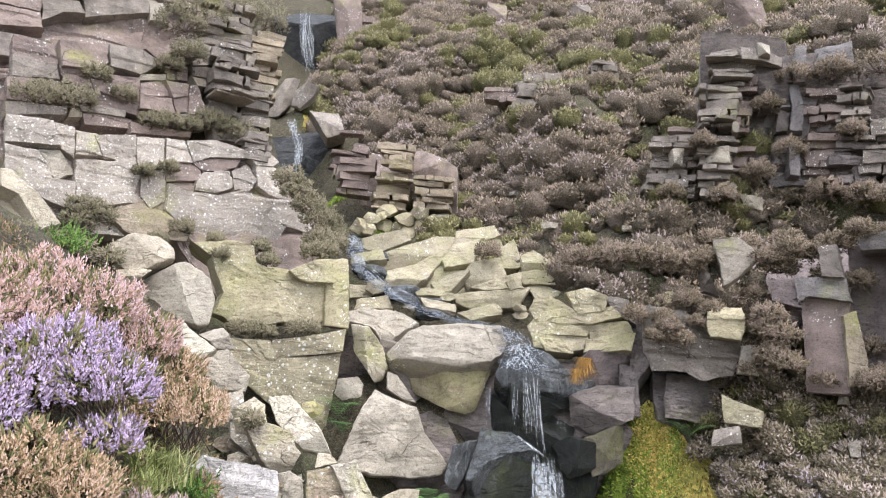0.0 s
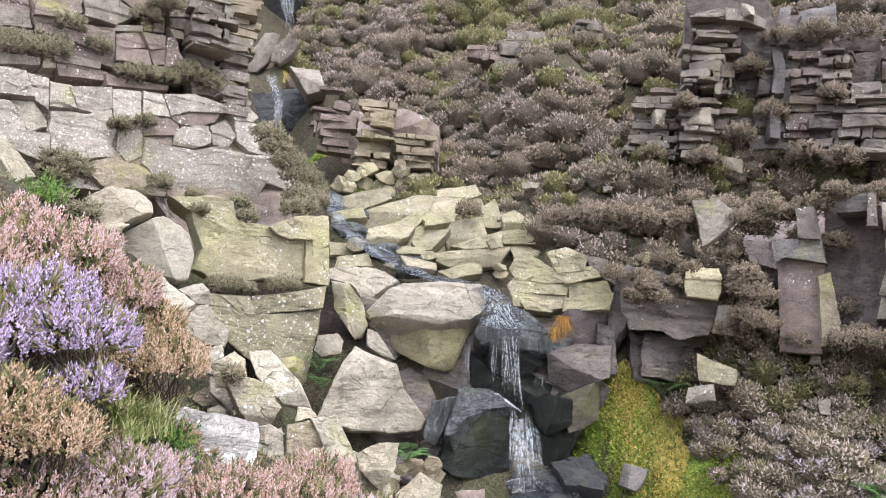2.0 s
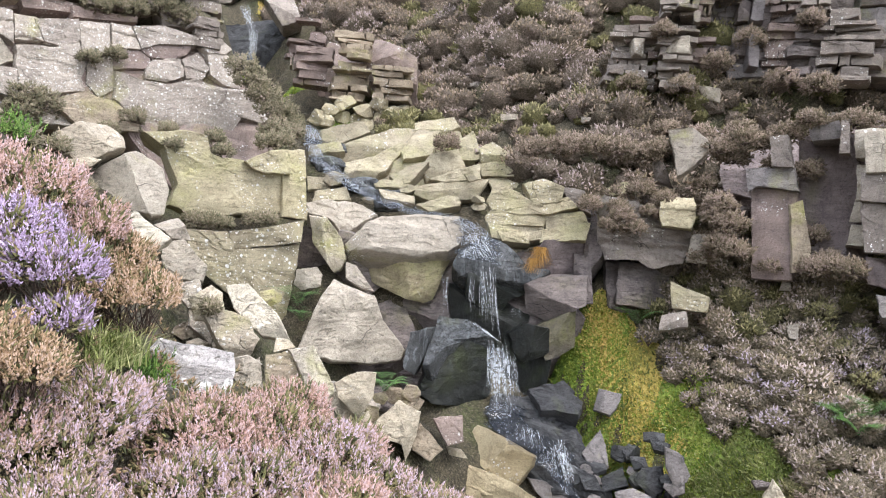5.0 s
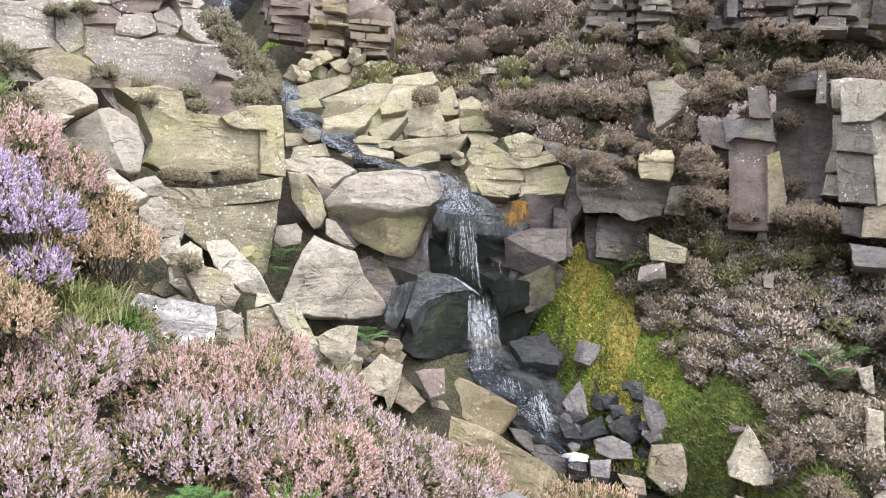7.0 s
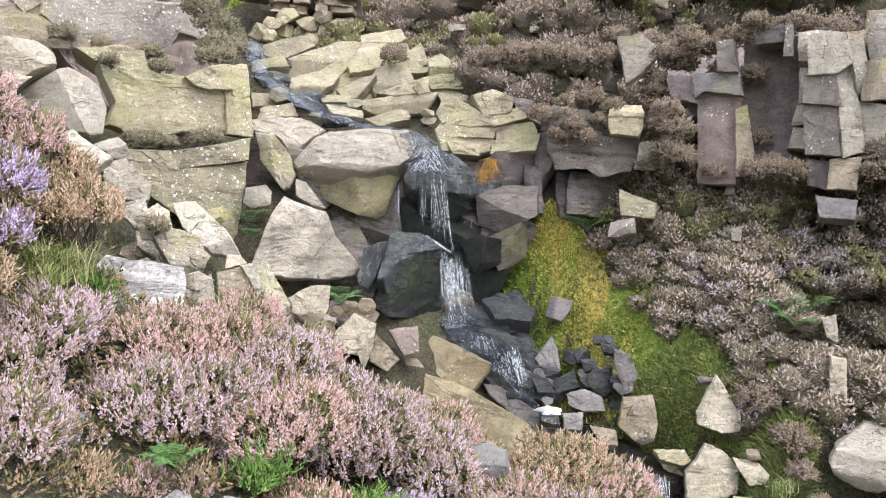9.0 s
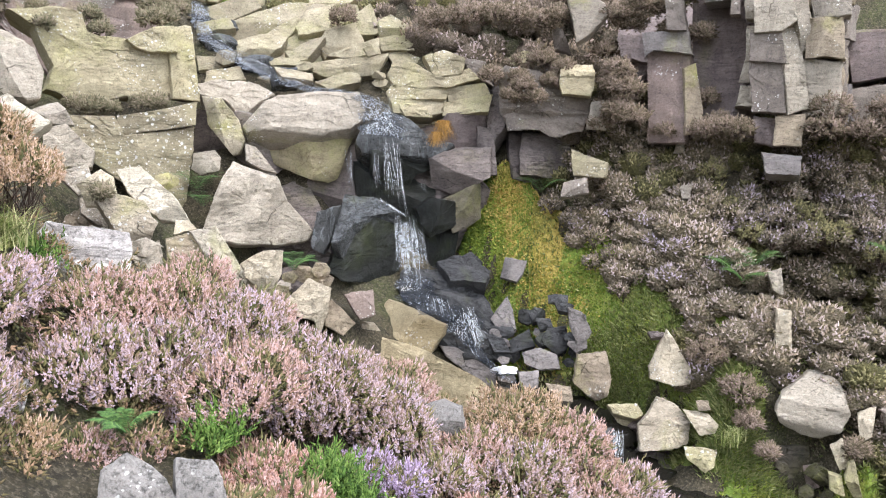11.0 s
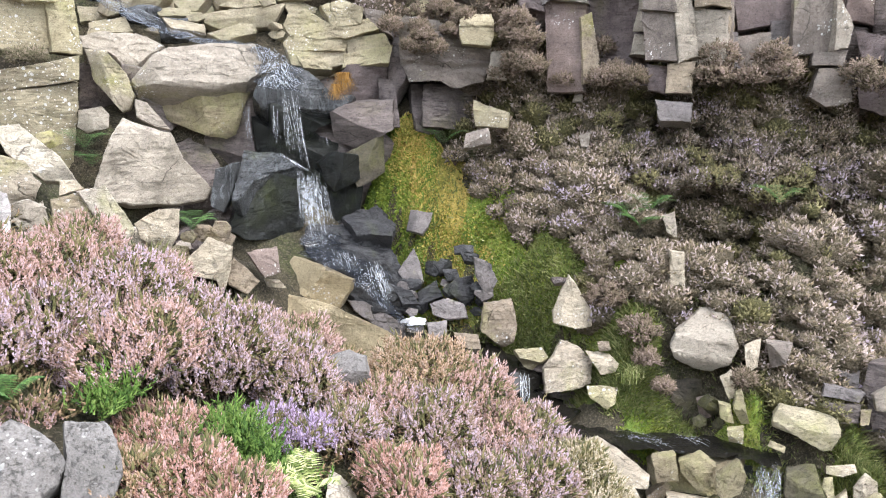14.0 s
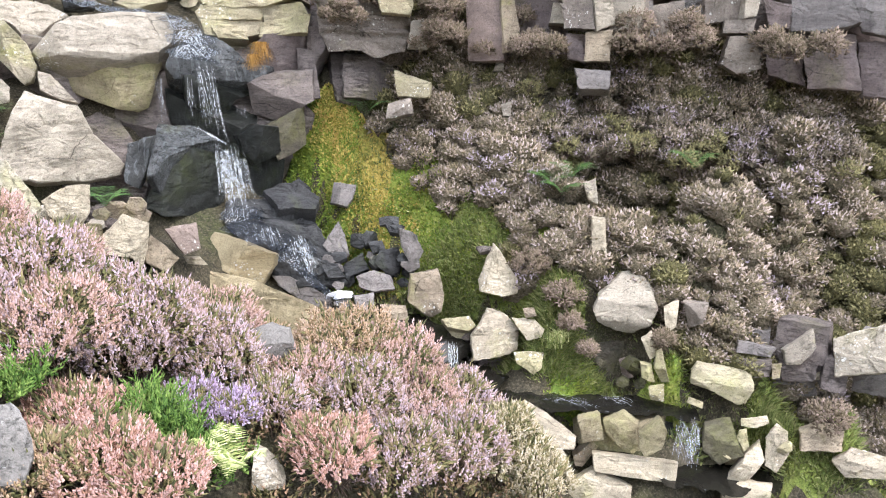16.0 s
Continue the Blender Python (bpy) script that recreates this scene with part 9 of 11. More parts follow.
rock("stone", (5.62, 5.16, -4.02), (-47, -13), [(0.07, -0.04), (0.11, 0.03), (0.06, 0.09), (-0.04, 0.07), (-0.09, 0.01), (-0.09, -0.06), (-0.02, -0.09)], 0.13, YELLOW, "algae-stained stone beside the stream", group="algae-stained stones by the pool", fine=0.5)
rock("stone", (5.93, 4.83, -3.89), (-60, 3), [(-0.02, 0.05), (-0.06, -0.00), (-0.06, -0.06), (-0.00, -0.06), (0.06, -0.02), (0.05, 0.03), (0.03, 0.06)], 0.10, YELLOW, "algae-stained stone beside the stream", group="algae-stained stones by the pool", fine=0.5)
rock("stone", (5.67, 5.43, -4.13), (-36, -6), [(0.05, 0.09), (-0.08, 0.05), (-0.10, -0.05), (0.01, -0.09), (0.11, -0.00)], 0.14, YELLOW, "algae-stained stone beside the stream", group="algae-stained stones by the pool", fine=0.5)
rock("stone", (5.05, 5.65, -4.41), (-30, 2), [(0.10, 0.05), (-0.01, 0.12), (-0.10, 0.03), (-0.09, -0.06), (0.00, -0.10), (0.10, -0.04)], 0.15, YELLOW, "algae-stained stone beside the stream", group="algae-stained stones by the pool", fine=0.5)
rock("stone", (6.13, 4.94, -3.98), (-44, -8), [(-0.02, -0.05), (0.04, -0.02), (0.06, 0.02), (0.02, 0.05), (-0.05, 0.03), (-0.06, -0.01)], 0.10, YELLOW, "algae-stained stone beside the stream", group="algae-stained stones by the pool", fine=0.5)
rock("stone", (5.63, 5.19, -4.04), (-48, 2), [(-0.03, -0.07), (0.04, -0.03), (0.07, 0.02), (0.02, 0.06), (-0.04, 0.04), (-0.06, -0.03)], 0.10, YELLOW, "algae-stained stone beside the stream", group="algae-stained stones by the pool", fine=0.5)
rock("stone", (4.41, 6.10, -4.34), (-38, -0), [(-0.03, 0.07), (-0.07, 0.01), (-0.09, -0.05), (-0.03, -0.06), (0.05, -0.04), (0.09, 0.01), (0.06, 0.05)], 0.10, YELLOW, "algae-stained stone beside the stream", group="algae-stained stones by the pool", fine=0.5)
rock("stone", (5.69, 5.22, -4.17), (-42, 3), [(-0.05, -0.09), (0.07, -0.04), (0.07, 0.05), (-0.01, 0.08), (-0.08, -0.00)], 0.12, YELLOW, "algae-stained stone beside the stream", group="algae-stained stones by the pool", fine=0.5)
rock("stone", (5.17, 6.23, -3.53), (-32, -11), [(-0.01, -0.05), (0.04, -0.04), (0.05, 0.01), (0.04, 0.04), (-0.02, 0.06), (-0.05, 0.01), (-0.06, -0.03)], 0.10, DARKMOSS, "mossy dark stone under the bank", group="mossy stones under the bank", fine=0.5)
rock("stone", (5.30, 6.23, -3.76), (-48, 0), [(-0.03, 0.08), (-0.10, -0.02), (-0.04, -0.08), (0.09, -0.04), (0.09, 0.06)], 0.12, DARKMOSS, "mossy dark stone under the bank", group="mossy stones under the bank", fine=0.5)
rock("stone", (4.85, 6.62, -3.44), (-37, -3), [(0.03, -0.03), (0.07, 0.01), (0.02, 0.04), (-0.03, 0.04), (-0.07, -0.01), (-0.03, -0.04)], 0.10, DARKMOSS, "mossy dark stone under the bank", group="mossy stones under the bank", fine=0.5)
rock("stone", (4.80, 6.80, -3.49), (-27, -11), [(-0.00, -0.07), (0.07, -0.02), (0.07, 0.05), (-0.04, 0.05), (-0.09, -0.01)], 0.10, DARKMOSS, "mossy dark stone under the bank", group="mossy stones under the bank", fine=0.5)
rock("stone", (5.02, 6.60, -3.61), (-22, -7), [(-0.06, 0.05), (-0.06, -0.01), (0.00, -0.06), (0.07, -0.01), (0.04, 0.04)], 0.10, DARKMOSS, "mossy dark stone under the bank", group="mossy stones under the bank", fine=0.5)
rock("stone", (5.16, 6.30, -3.52), (-40, -12), [(-0.08, 0.02), (-0.11, -0.05), (-0.00, -0.08), (0.10, -0.03), (0.11, 0.05), (-0.01, 0.09)], 0.12, DARKMOSS, "mossy dark stone under the bank", group="mossy stones under the bank", fine=0.5)
rock("stone", (5.73, 6.09, -3.45), (-33, -8), [(-0.09, -0.01), (-0.04, -0.06), (0.05, -0.05), (0.09, 0.01), (0.03, 0.05), (-0.05, 0.05)], 0.10, DARKMOSS, "mossy dark stone under the bank", group="mossy stones under the bank", fine=0.5)
rock("stone", (5.24, 6.34, -3.64), (-42, 2), [(-0.04, 0.06), (-0.09, -0.03), (-0.00, -0.08), (0.09, -0.01), (0.05, 0.05)], 0.10, DARKMOSS, "mossy dark stone under the bank", group="mossy stones under the bank", fine=0.5)
rock("stone", (5.11, 6.32, -3.74), (-42, -4), [(-0.06, -0.05), (0.01, -0.06), (0.07, -0.01), (0.06, 0.04), (-0.01, 0.07), (-0.08, 0.01)], 0.10, DARKMOSS, "mossy dark stone under the bank", group="mossy stones under the bank", fine=0.5)
rock("boulder", (0.15, 10.00, -1.88), (11, -12), [(-0.38, -0.55), (0.29, -0.68), (0.43, -0.09), (0.17, 0.80), (-0.49, 0.54)], 0.60, DARK, "dark rock behind the fall pool")
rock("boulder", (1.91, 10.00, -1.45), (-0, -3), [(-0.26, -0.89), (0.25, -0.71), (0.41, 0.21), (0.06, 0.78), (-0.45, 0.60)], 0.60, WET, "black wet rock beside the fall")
# two fillers whose dark colour stands for shade in the gaps
rock("boulder", (-0.48, 10.41, -0.86), (-2, 1), [(-0.33, -0.19), (0.03, -0.55), (0.38, -0.22), (0.19, 0.45), (-0.26, 0.49)], 0.60, DARK, "filler rock coloured dark for the shade between boulders")
rock("boulder", (-0.97, 10.90, -1.13), (-5, -6), [(-0.39, -0.09), (-0.18, -0.83), (0.51, -0.69), (0.51, -0.00), (-0.07, 0.88), (-0.38, 0.78)], 0.60, DARK, "filler rock coloured dark for the shade between boulders")
beds(stack3, (-3.48, 24.67, 9.02), 8, 1.16, 1.35, 6, BROWN, 23)
beds(stack3, (-2.24, 17.04, 3.32), 7, 0.76, 1.27, 9, BROWN, 24)
columns(stack, (4.79, 11.61, 3.54), -22, 0.76, 1.85, 0.32, [DARK, PURPLE], 25)
columns(stack2, (6.00, 11.17, 3.49), -28, 2.51, 1.96, 0.44, [DARK, DARK, PURPLE], 26)
columns(crag, (5.36, 8.13, 0.67), -33, 0.80, 1.52, 0.38, [GREYPALE, BROWNPALE, GREYPALE], 27)
columns(crag, (5.76, 8.08, 0.91), -35, 0.51, 1.09, 0.29, [BROWNPALE, GREYBROWN], 28)
columns(crag, (4.43, 9.78, 0.24), -24, 0.51, 1.37, 0.23, [CRAG, BROWN], 29)
columns(crag, (5.48, 9.30, 0.41), -30, 0.75, 2.36, 0.31, [CRAG, CRAG, DARK], 30)
columns(crag, (6.63, 8.56, 0.22), -37, 1.25, 1.33, 0.38, [GREYBROWN, BROWN, GREYBROWN], 31)
columns(crag, (8.10, 7.18, 0.13), -47, 1.68, 1.83, 0.55, [BROWN, GREYBROWN, DARK], 32)
columns(bank, (6.52, 5.63, -3.34), -48, 2.56, 0.60, 0.33, [DARK, PURPLE, DARK], 33)
rock("stone", (-1.45, 7.14, -1.57), (23, -5), [(0.08, 0.04), (-0.02, 0.10), (-0.11, 0.04), (-0.10, -0.06), (0.02, -0.08), (0.13, -0.04)], 0.13, PALE, "pale rubble stone packed between boulders", group="rubble between boulders", fine=0.5)
rock("stone", (-1.53, 7.43, -1.48), (2, -3), [(0.08, 0.02), (0.04, 0.05), (-0.04, 0.06), (-0.08, 0.01), (-0.06, -0.03), (0.00, -0.07), (0.06, -0.03)], 0.10, PALE, "pale rubble stone packed between boulders", group="rubble between boulders", fine=0.5)
rock("stone", (-1.64, 7.11, -1.46), (14, -5), [(0.07, -0.08), (0.11, -0.01), (0.09, 0.05), (-0.02, 0.09), (-0.11, 0.05), (-0.11, -0.03), (-0.03, -0.06)], 0.13, PALE, "pale rubble stone packed between boulders", group="rubble between boulders", fine=0.5)
rock("stone", (-1.44, 7.20, -1.53), (13, 4), [(-0.08, 0.00), (-0.02, -0.07), (0.06, -0.04), (0.06, 0.05), (-0.02, 0.05)], 0.10, PALE, "pale rubble stone packed between boulders", group="rubble between boulders", fine=0.5)
rock("stone", (-1.68, 7.15, -1.57), (18, -14), [(-0.06, 0.01), (-0.06, -0.04), (0.03, -0.05), (0.07, -0.01), (0.05, 0.04), (-0.02, 0.05)], 0.10, PALE, "pale rubble stone packed between boulders", group="rubble between boulders", fine=0.5)
rock("stone", (-1.06, 6.15, -1.38), (0, -5), [(0.02, 0.08), (-0.12, 0.03), (-0.08, -0.06), (0.04, -0.07), (0.14, 0.01)], 0.12, GREYPALE, "pale rubble stone packed between boulders", group="rubble between boulders", fine=0.5)
rock("stone", (-1.29, 6.17, -1.33), (18, -9), [(-0.03, -0.05), (0.05, -0.05), (0.08, 0.03), (-0.00, 0.06), (-0.09, 0.02)], 0.10, GREYPALE, "pale rubble stone packed between boulders", group="rubble between boulders", fine=0.5)
rock("stone", (-1.21, 6.07, -1.45), (3, -2), [(-0.02, 0.06), (-0.09, 0.02), (-0.06, -0.05), (0.02, -0.05), (0.09, -0.01), (0.06, 0.04)], 0.10, GREYPALE, "pale rubble stone packed between boulders", group="rubble between boulders", fine=0.5)
rock("stone", (-1.29, 6.10, -1.33), (10, -10), [(-0.06, 0.01), (-0.02, -0.05), (0.04, -0.03), (0.06, 0.03), (-0.02, 0.04)], 0.10, GREYPALE, "pale rubble stone packed between boulders", group="rubble between boulders", fine=0.5)
# boulders along the near side of the stream
bed_of([(-1.53, 13.10, 1.26, 0.15), (-1.38, 12.54, 0.92, 0.15), (-1.18, 12.07, 0.65, 0.18), (-0.79, 11.66, 0.39, 0.21), (-0.29, 11.24, 0.16, 0.24), (0.21, 10.80, 0.01, 0.17)])
bed_of([(2.53, 8.44, -3.28, 0.18), (2.86, 8.13, -3.30, 0.24), (3.27, 7.72, -3.37, 0.24), (3.51, 7.44, -3.47, 0.27), (3.54, 7.24, -3.66, 0.21), (3.70, 7.04, -3.73, 0.21), (3.90, 6.81, -3.80, 0.21)])
bed_of([(3.78, 6.64, -3.81, 0.10), (3.98, 6.45, -3.81, 0.16), (4.29, 6.24, -3.81, 0.20), (4.84, 6.05, -3.81, 0.20), (5.26, 5.86, -3.81, 0.20), (5.40, 5.65, -3.81, 0.16), (5.52, 5.58, -3.81, 0.12)])
bed_of([(4.87, 5.31, -4.26, 0.15), (5.22, 5.30, -4.26, 0.30), (5.52, 5.17, -4.26, 0.35), (6.03, 5.12, -4.26, 0.35), (6.54, 5.06, -4.26, 0.40), (7.08, 4.87, -4.26, 0.45)])


# ---- the ground under it all ----
settle()
ground = build_ground()


# ---- heather over the far bank ----
def outward(x, y, e=0.25):
    nx = (height(x + e, y, False) - height(x - e, y, False)) / (2 * e)
    ny = (height(x, y + e, False) - height(x, y - e, False)) / (2 * e)
    v = np.stack([-nx, -ny, np.ones_like(nx)], 1)
    return v / np.linalg.norm(v, axis=1)[:, None]


def bushes(rng, x, y, radius, per, plume, wide, lift=0.3, crown=0.45):
    """Sprigs over low mounds, per of them on each (one number, or one for each mound): returns the matrices."""
    base = np.c_[x, y, height(x, y)]
    up = outward(x, y)
    idx = np.repeat(np.arange(len(x)), per)
    d = rng.normal(size=(len(idx), 3))
    d /= np.linalg.norm(d, axis=1)[:, None]
    d += up[idx] * 1.2 * crown + np.array([0, 0, 0.8 * crown])
    d /= np.linalg.norm(d, axis=1)[:, None]
    r = radius[idx] * rng.uniform(0.8, 1.05, len(idx))
    pos = base[idx] + up[idx] * (radius[idx] * lift)[:, None] + d * (r * np.array([1.15, 1.15, 0.8])[:, None]).T
    ax = d + np.array([0, 0, 0.45]) + 0.5 * rng.normal(size=d.shape)
    n = len(idx)
    return frames_along(pos - d * 0.04, ax, plume * rng.uniform(0.7, 1.3, n), wide * rng.uniform(0.7, 1.3, n), rng)


def steep_spread(rng, x0, x1, y0, y1, n):
    """Unordered places, as many more where the ground stands steeper."""
    x, y = rng.uniform(x0, x1, n), rng.uniform(y0, y1, n)
    keep = rng.uniform(0, 1, n) * 4.5 < 1 / np.maximum(outward(x, y, 0.15)[:, 2], 0.2)
    return x[keep], y[keep]


def clear_of(x, y, spots):
    ok = np.ones(len(x), bool)
    for cx, cy, r in spots:
        ok &= np.hypot(x - cx, y - cy) > r
    return ok


def shells(name, rng, x, y, r, mat, label):
    """The closed leafy bodies of many bushes: lumpy domes, joined."""
    k, m = 9, 6
    base, up = np.c_[x, y, height(x, y)], outward(x, y)
    j, i = np.meshgrid(np.arange(k), np.arange(m))
    az, el = 2 * math.pi * (j + 0.5 * (i % 2)) / k, math.radians(-62) + math.radians(140) * i / (m - 1)
    d = np.stack([np.cos(az) * np.cos(el), np.sin(az) * np.cos(el), np.sin(el)], -1).reshape(-1, 3)
    n = len(x)
    lump = rng.uniform(0.72, 1.08, (n, k * m, 1))
    v = base[:, None] + up[:, None] * (0.2 * r)[:, None, None] + d[None] * lump * r[:, None, None] * np.array([1.05, 1.05, 0.85])
    f = []
    for a in range(m - 1):
        for c in range(k):
            p, q = a * k + c, a * k + (c + 1) % k
            f += [(p, q, p + k), (q, q + k, p + k)]
    f = (np.array(f)[None] + (np.arange(n) * k * m)[:, None, None]).reshape(-1, 3)
    me = bpy.data.meshes.new(name)
    me.from_pydata(v.reshape(-1, 3), [], f.tolist())
    me.materials.append(mat)
    me.polygons.foreach_set("use_smooth", [True] * len(me.polygons))
    return tagged(new(name, me), label, "heather", kind="stuff")


def spaced(x, y, r, close):
    """Drop the places that crowd an earlier one along the slope."""
    z = height(x, y)
    cell, keep = {}, []
    for i in range(len(x)):
        g = (int(math.floor(2 * x[i])), int(math.floor(2 * y[i])), int(math.floor(2 * z[i])))
        near = [q for a in (-1, 0, 1) for c in (-1, 0, 1) for e in (-1, 0, 1) for q in cell.get((g[0] + a, g[1] + c, g[2] + e), ())]
        if all((x[i] - x[q]) ** 2 + (y[i] - y[q]) ** 2 + (z[i] - z[q]) ** 2 > (close * (r[i] + r[q])) ** 2 for q in near):
            cell.setdefault(g, []).append(i)
            keep.append(i)
    return np.array(keep)


def heath(name, label, rng, x, y, r, per, sprig, flower, leaf, body):
    """Domed bushes of heather: a leafy body, flower sprigs over the crown and leafy ones round the skirts; body and
    skirts are coloured darker for shade.
    """
    shells(name, rng, x, y, r * 0.95, body, "leafy body of the heather bushes, darkened for shaded gaps")
    n = np.maximum(6, per * r * r).astype(int)
    tops = bushes(rng, x, y, r, n, sprig, sprig * 0.42, 0.2, 0.6)
    tagged(many(name, FLORET, tops, flower), label, "heather", kind="stuff")
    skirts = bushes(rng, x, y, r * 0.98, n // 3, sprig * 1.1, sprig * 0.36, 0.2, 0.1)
    tagged(many(name, FLORET, skirts, leaf), "heather foliage darkened for the shade under the flowering tops", "heather", kind="stuff")


def hillside():
    rng = np.random.default_rng(5)
    x, y = steep_spread(rng, -5, 13, 9.8, 28, 36000)
    s, z = side_of_brook(x, y), height(x, y, False)
    ok = (s > 0.95 + 0.3 * lattice(x, y, 0.7)) & (y > 10.3) & (x < 0.55 * y + 1.5) & (x > -0.28 * y)
    ok &= ((s > 1.2) | (y > 13.5)) & (z < 0.46 * np.hypot(x, y) + 0.6) & clear_of(x, y, [(3.0, 10.0, 0.5)])
    x, y = x[ok], y[ok]
    r = (0.13 + 0.30 * rng.uniform(0, 1, len(x)) ** 1.7) * (0.62 + 0.03 * y)
    k = spaced(x, y, r, 0.36)
    x, y, r = x[k], y[k], r[k]
    kind = 1.1 * lattice(x, y, 0.8) + 0.75 * rng.uniform(-1, 1, len(x))
    for a, b_, m, what in ((-9, -0.55, BILBERRY, "olive green bilberry among the hillside heather"), (-0.55, 0.4, HEATH_FAR, "brown-pink heather covering the steep far hillside"), (0.4, 9, HEATH_PINK, "dusty pink flowering heather on the far hillside")):
        k = (kind >= a) & (kind < b_)
        heath("hillside_heather", what, rng, x[k], y[k], r[k], 620, 0.046, m, UNDER_FAR, BODY_OLIVE if m is BILBERRY else BODY)


MOSSY = [(2.7, 9.7, 0.75), (3.0, 9.0, 0.6), (3.4, 9.6, 0.25), (3.4, 9.1, 0.28), (3.55, 8.6, 0.28), (3.8, 8.1, 0.27), (4.1, 7.65, 0.27), (4.4, 7.3, 0.27), (3.7, 8.9, 0.36), (3.95, 8.4, 0.3), (4.2, 7.95, 0.26)]     # kept open for the moss


def right_slope():
    rng = np.random.default_rng(6)
    x, y = steep_spread(rng, 2.5, 9.5, 4.0, 11.0, 26000)
    s = side_of_brook(x, y)
    z = height(x, y, False)
    edge = 0.9 + 0.16 * lattice(x, y, 1.3) - 0.14 * ((x > 3.9) & (x < 5.3)) + 0.35 * (x < 3.6) + 0.3 * ((x > 5.7) & (y < 5.7))
    ok = (s > edge) & (s < 4.2) & (z < 1.0) & (y > 0.58 * x) & clear_of(x, y, MOSSY)
    x, y = x[ok], y[ok]
    r = 0.09 + 0.17 * rng.uniform(0, 1, len(x)) ** 1.5
    k = spaced(x, y, r, 0.36)
    x, y, r = x[k], y[k], r[k]
    kind = 0.9 * lattice(x, y, 1.3) - 0.15 + 0.8 * rng.uniform(-1, 1, len(x))
    for a, b_, m, what in ((-9, -0.8, BILBERRY, "yellow-green bilberry in the heather of the bank"), (-0.8, 0.5, HEATH_RIGHT, "dusky brown-mauve heather covering the bank above the brook"), (0.5, 9, HEATH_MAUVE, "greyish mauve flowering heather on the bank")):
        k = (kind >= a) & (kind < b_)
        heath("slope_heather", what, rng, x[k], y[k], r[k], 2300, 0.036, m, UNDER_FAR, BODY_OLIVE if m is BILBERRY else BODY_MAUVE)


def bank_turf():
    """Short grass and moss between the stones at the foot of the heather bank."""
    rng = np.random.default_rng(12)
    n = 120000
    x, y = rng.uniform(2.6, 8.5, n), rng.uniform(3.2, 9.6, n)
    s = side_of_brook(x, y)
    ok = (s > 0.16 + 0.3 * (x > 5.5)) & (s < 1.25 + 0.3 * lattice(x, y, 2) + 0.9 * (x < 3.8)) & (rng.uniform(0, 1, n) < 0.75 + 0.6 * lattice(x, y, 2.5))
    x, y = x[ok], y[ok]
    up = outward(x, y)
    p = np.c_[x, y, height(x, y)] - up * 0.01
    ax = up + 0.55 * rng.normal(size=up.shape) + np.array([0, 0, 0.35])
    k = rng.uniform(0, 1, len(x)) * 0.6 + 0.5 * lattice(x, y, 1.2) > 0.28
    for sel, m, ln, what in ((k, LAWN, 0.085, "short green grass at the foot of the bank"), (~k, TURF_MOSS, 0.045, "olive moss and litter at the foot of the bank")):
        c = int(sel.sum())
        ob = many("turf" if m is LAWN else "moss", BLADE, frames_along(p[sel], ax[sel], ln * rng.uniform(0.5, 1.4, c), rng.uniform(0.006, 0.014, c), rng), m)
        tagged(ob, what, "grass" if m is LAWN else "moss", kind="stuff")


# ---- water ----
def water_run(name, nodes, mat, label, parent=None):
    """A sheet of water along nodes (x, y, z, half width), rippled, level across."""
    rng = np.random.default_rng(len(bpy.data.objects))
    p = np.array(nodes, float)
    t = np.linspace(0, len(p) - 1, 14 * (len(p) - 1) + 1)
    q = np.stack([np.interp(t, np.arange(len(p)), p[:, k]) for k in range(4)], 1)
    flow = np.gradient(q[:, :3], axis=0)
    across = np.cross(flow, (0, 0, 1.0))
    across /= np.linalg.norm(across, axis=1)[:, None] + 1e-6
    k = 13
    v, faces = [], []
    for i, (c, a) in enumerate(zip(q, across)):
        wide = c[3] * (1 + 0.18 * math.sin(i * 0.55) + 0.1 * rng.uniform(-1, 1))
        for j in range(k):
            s = 2 * j / (k - 1) - 1
            r = 0.005 * rng.uniform(-1, 1) - 0.012 * s * s
            if mat is RAPID:
                r += 0.012 * math.sin(i * 0.8 + 3 * s) - 0.048 * s * s
            v.append(c[:3] + a * s * wide + np.array([0, 0, r]))
    for i in range(len(q) - 1):
        for j in range(k - 1):
            a = i * k + j
            faces.append((a, a + 1, a + k + 1, a + k))
    ob = mesh_object(name, v, faces, mat, parent, label)
    ob.data.polygons.foreach_set("use_smooth", [True] * len(ob.data.polygons))
    return tagged(ob, category="water", kind="structure")


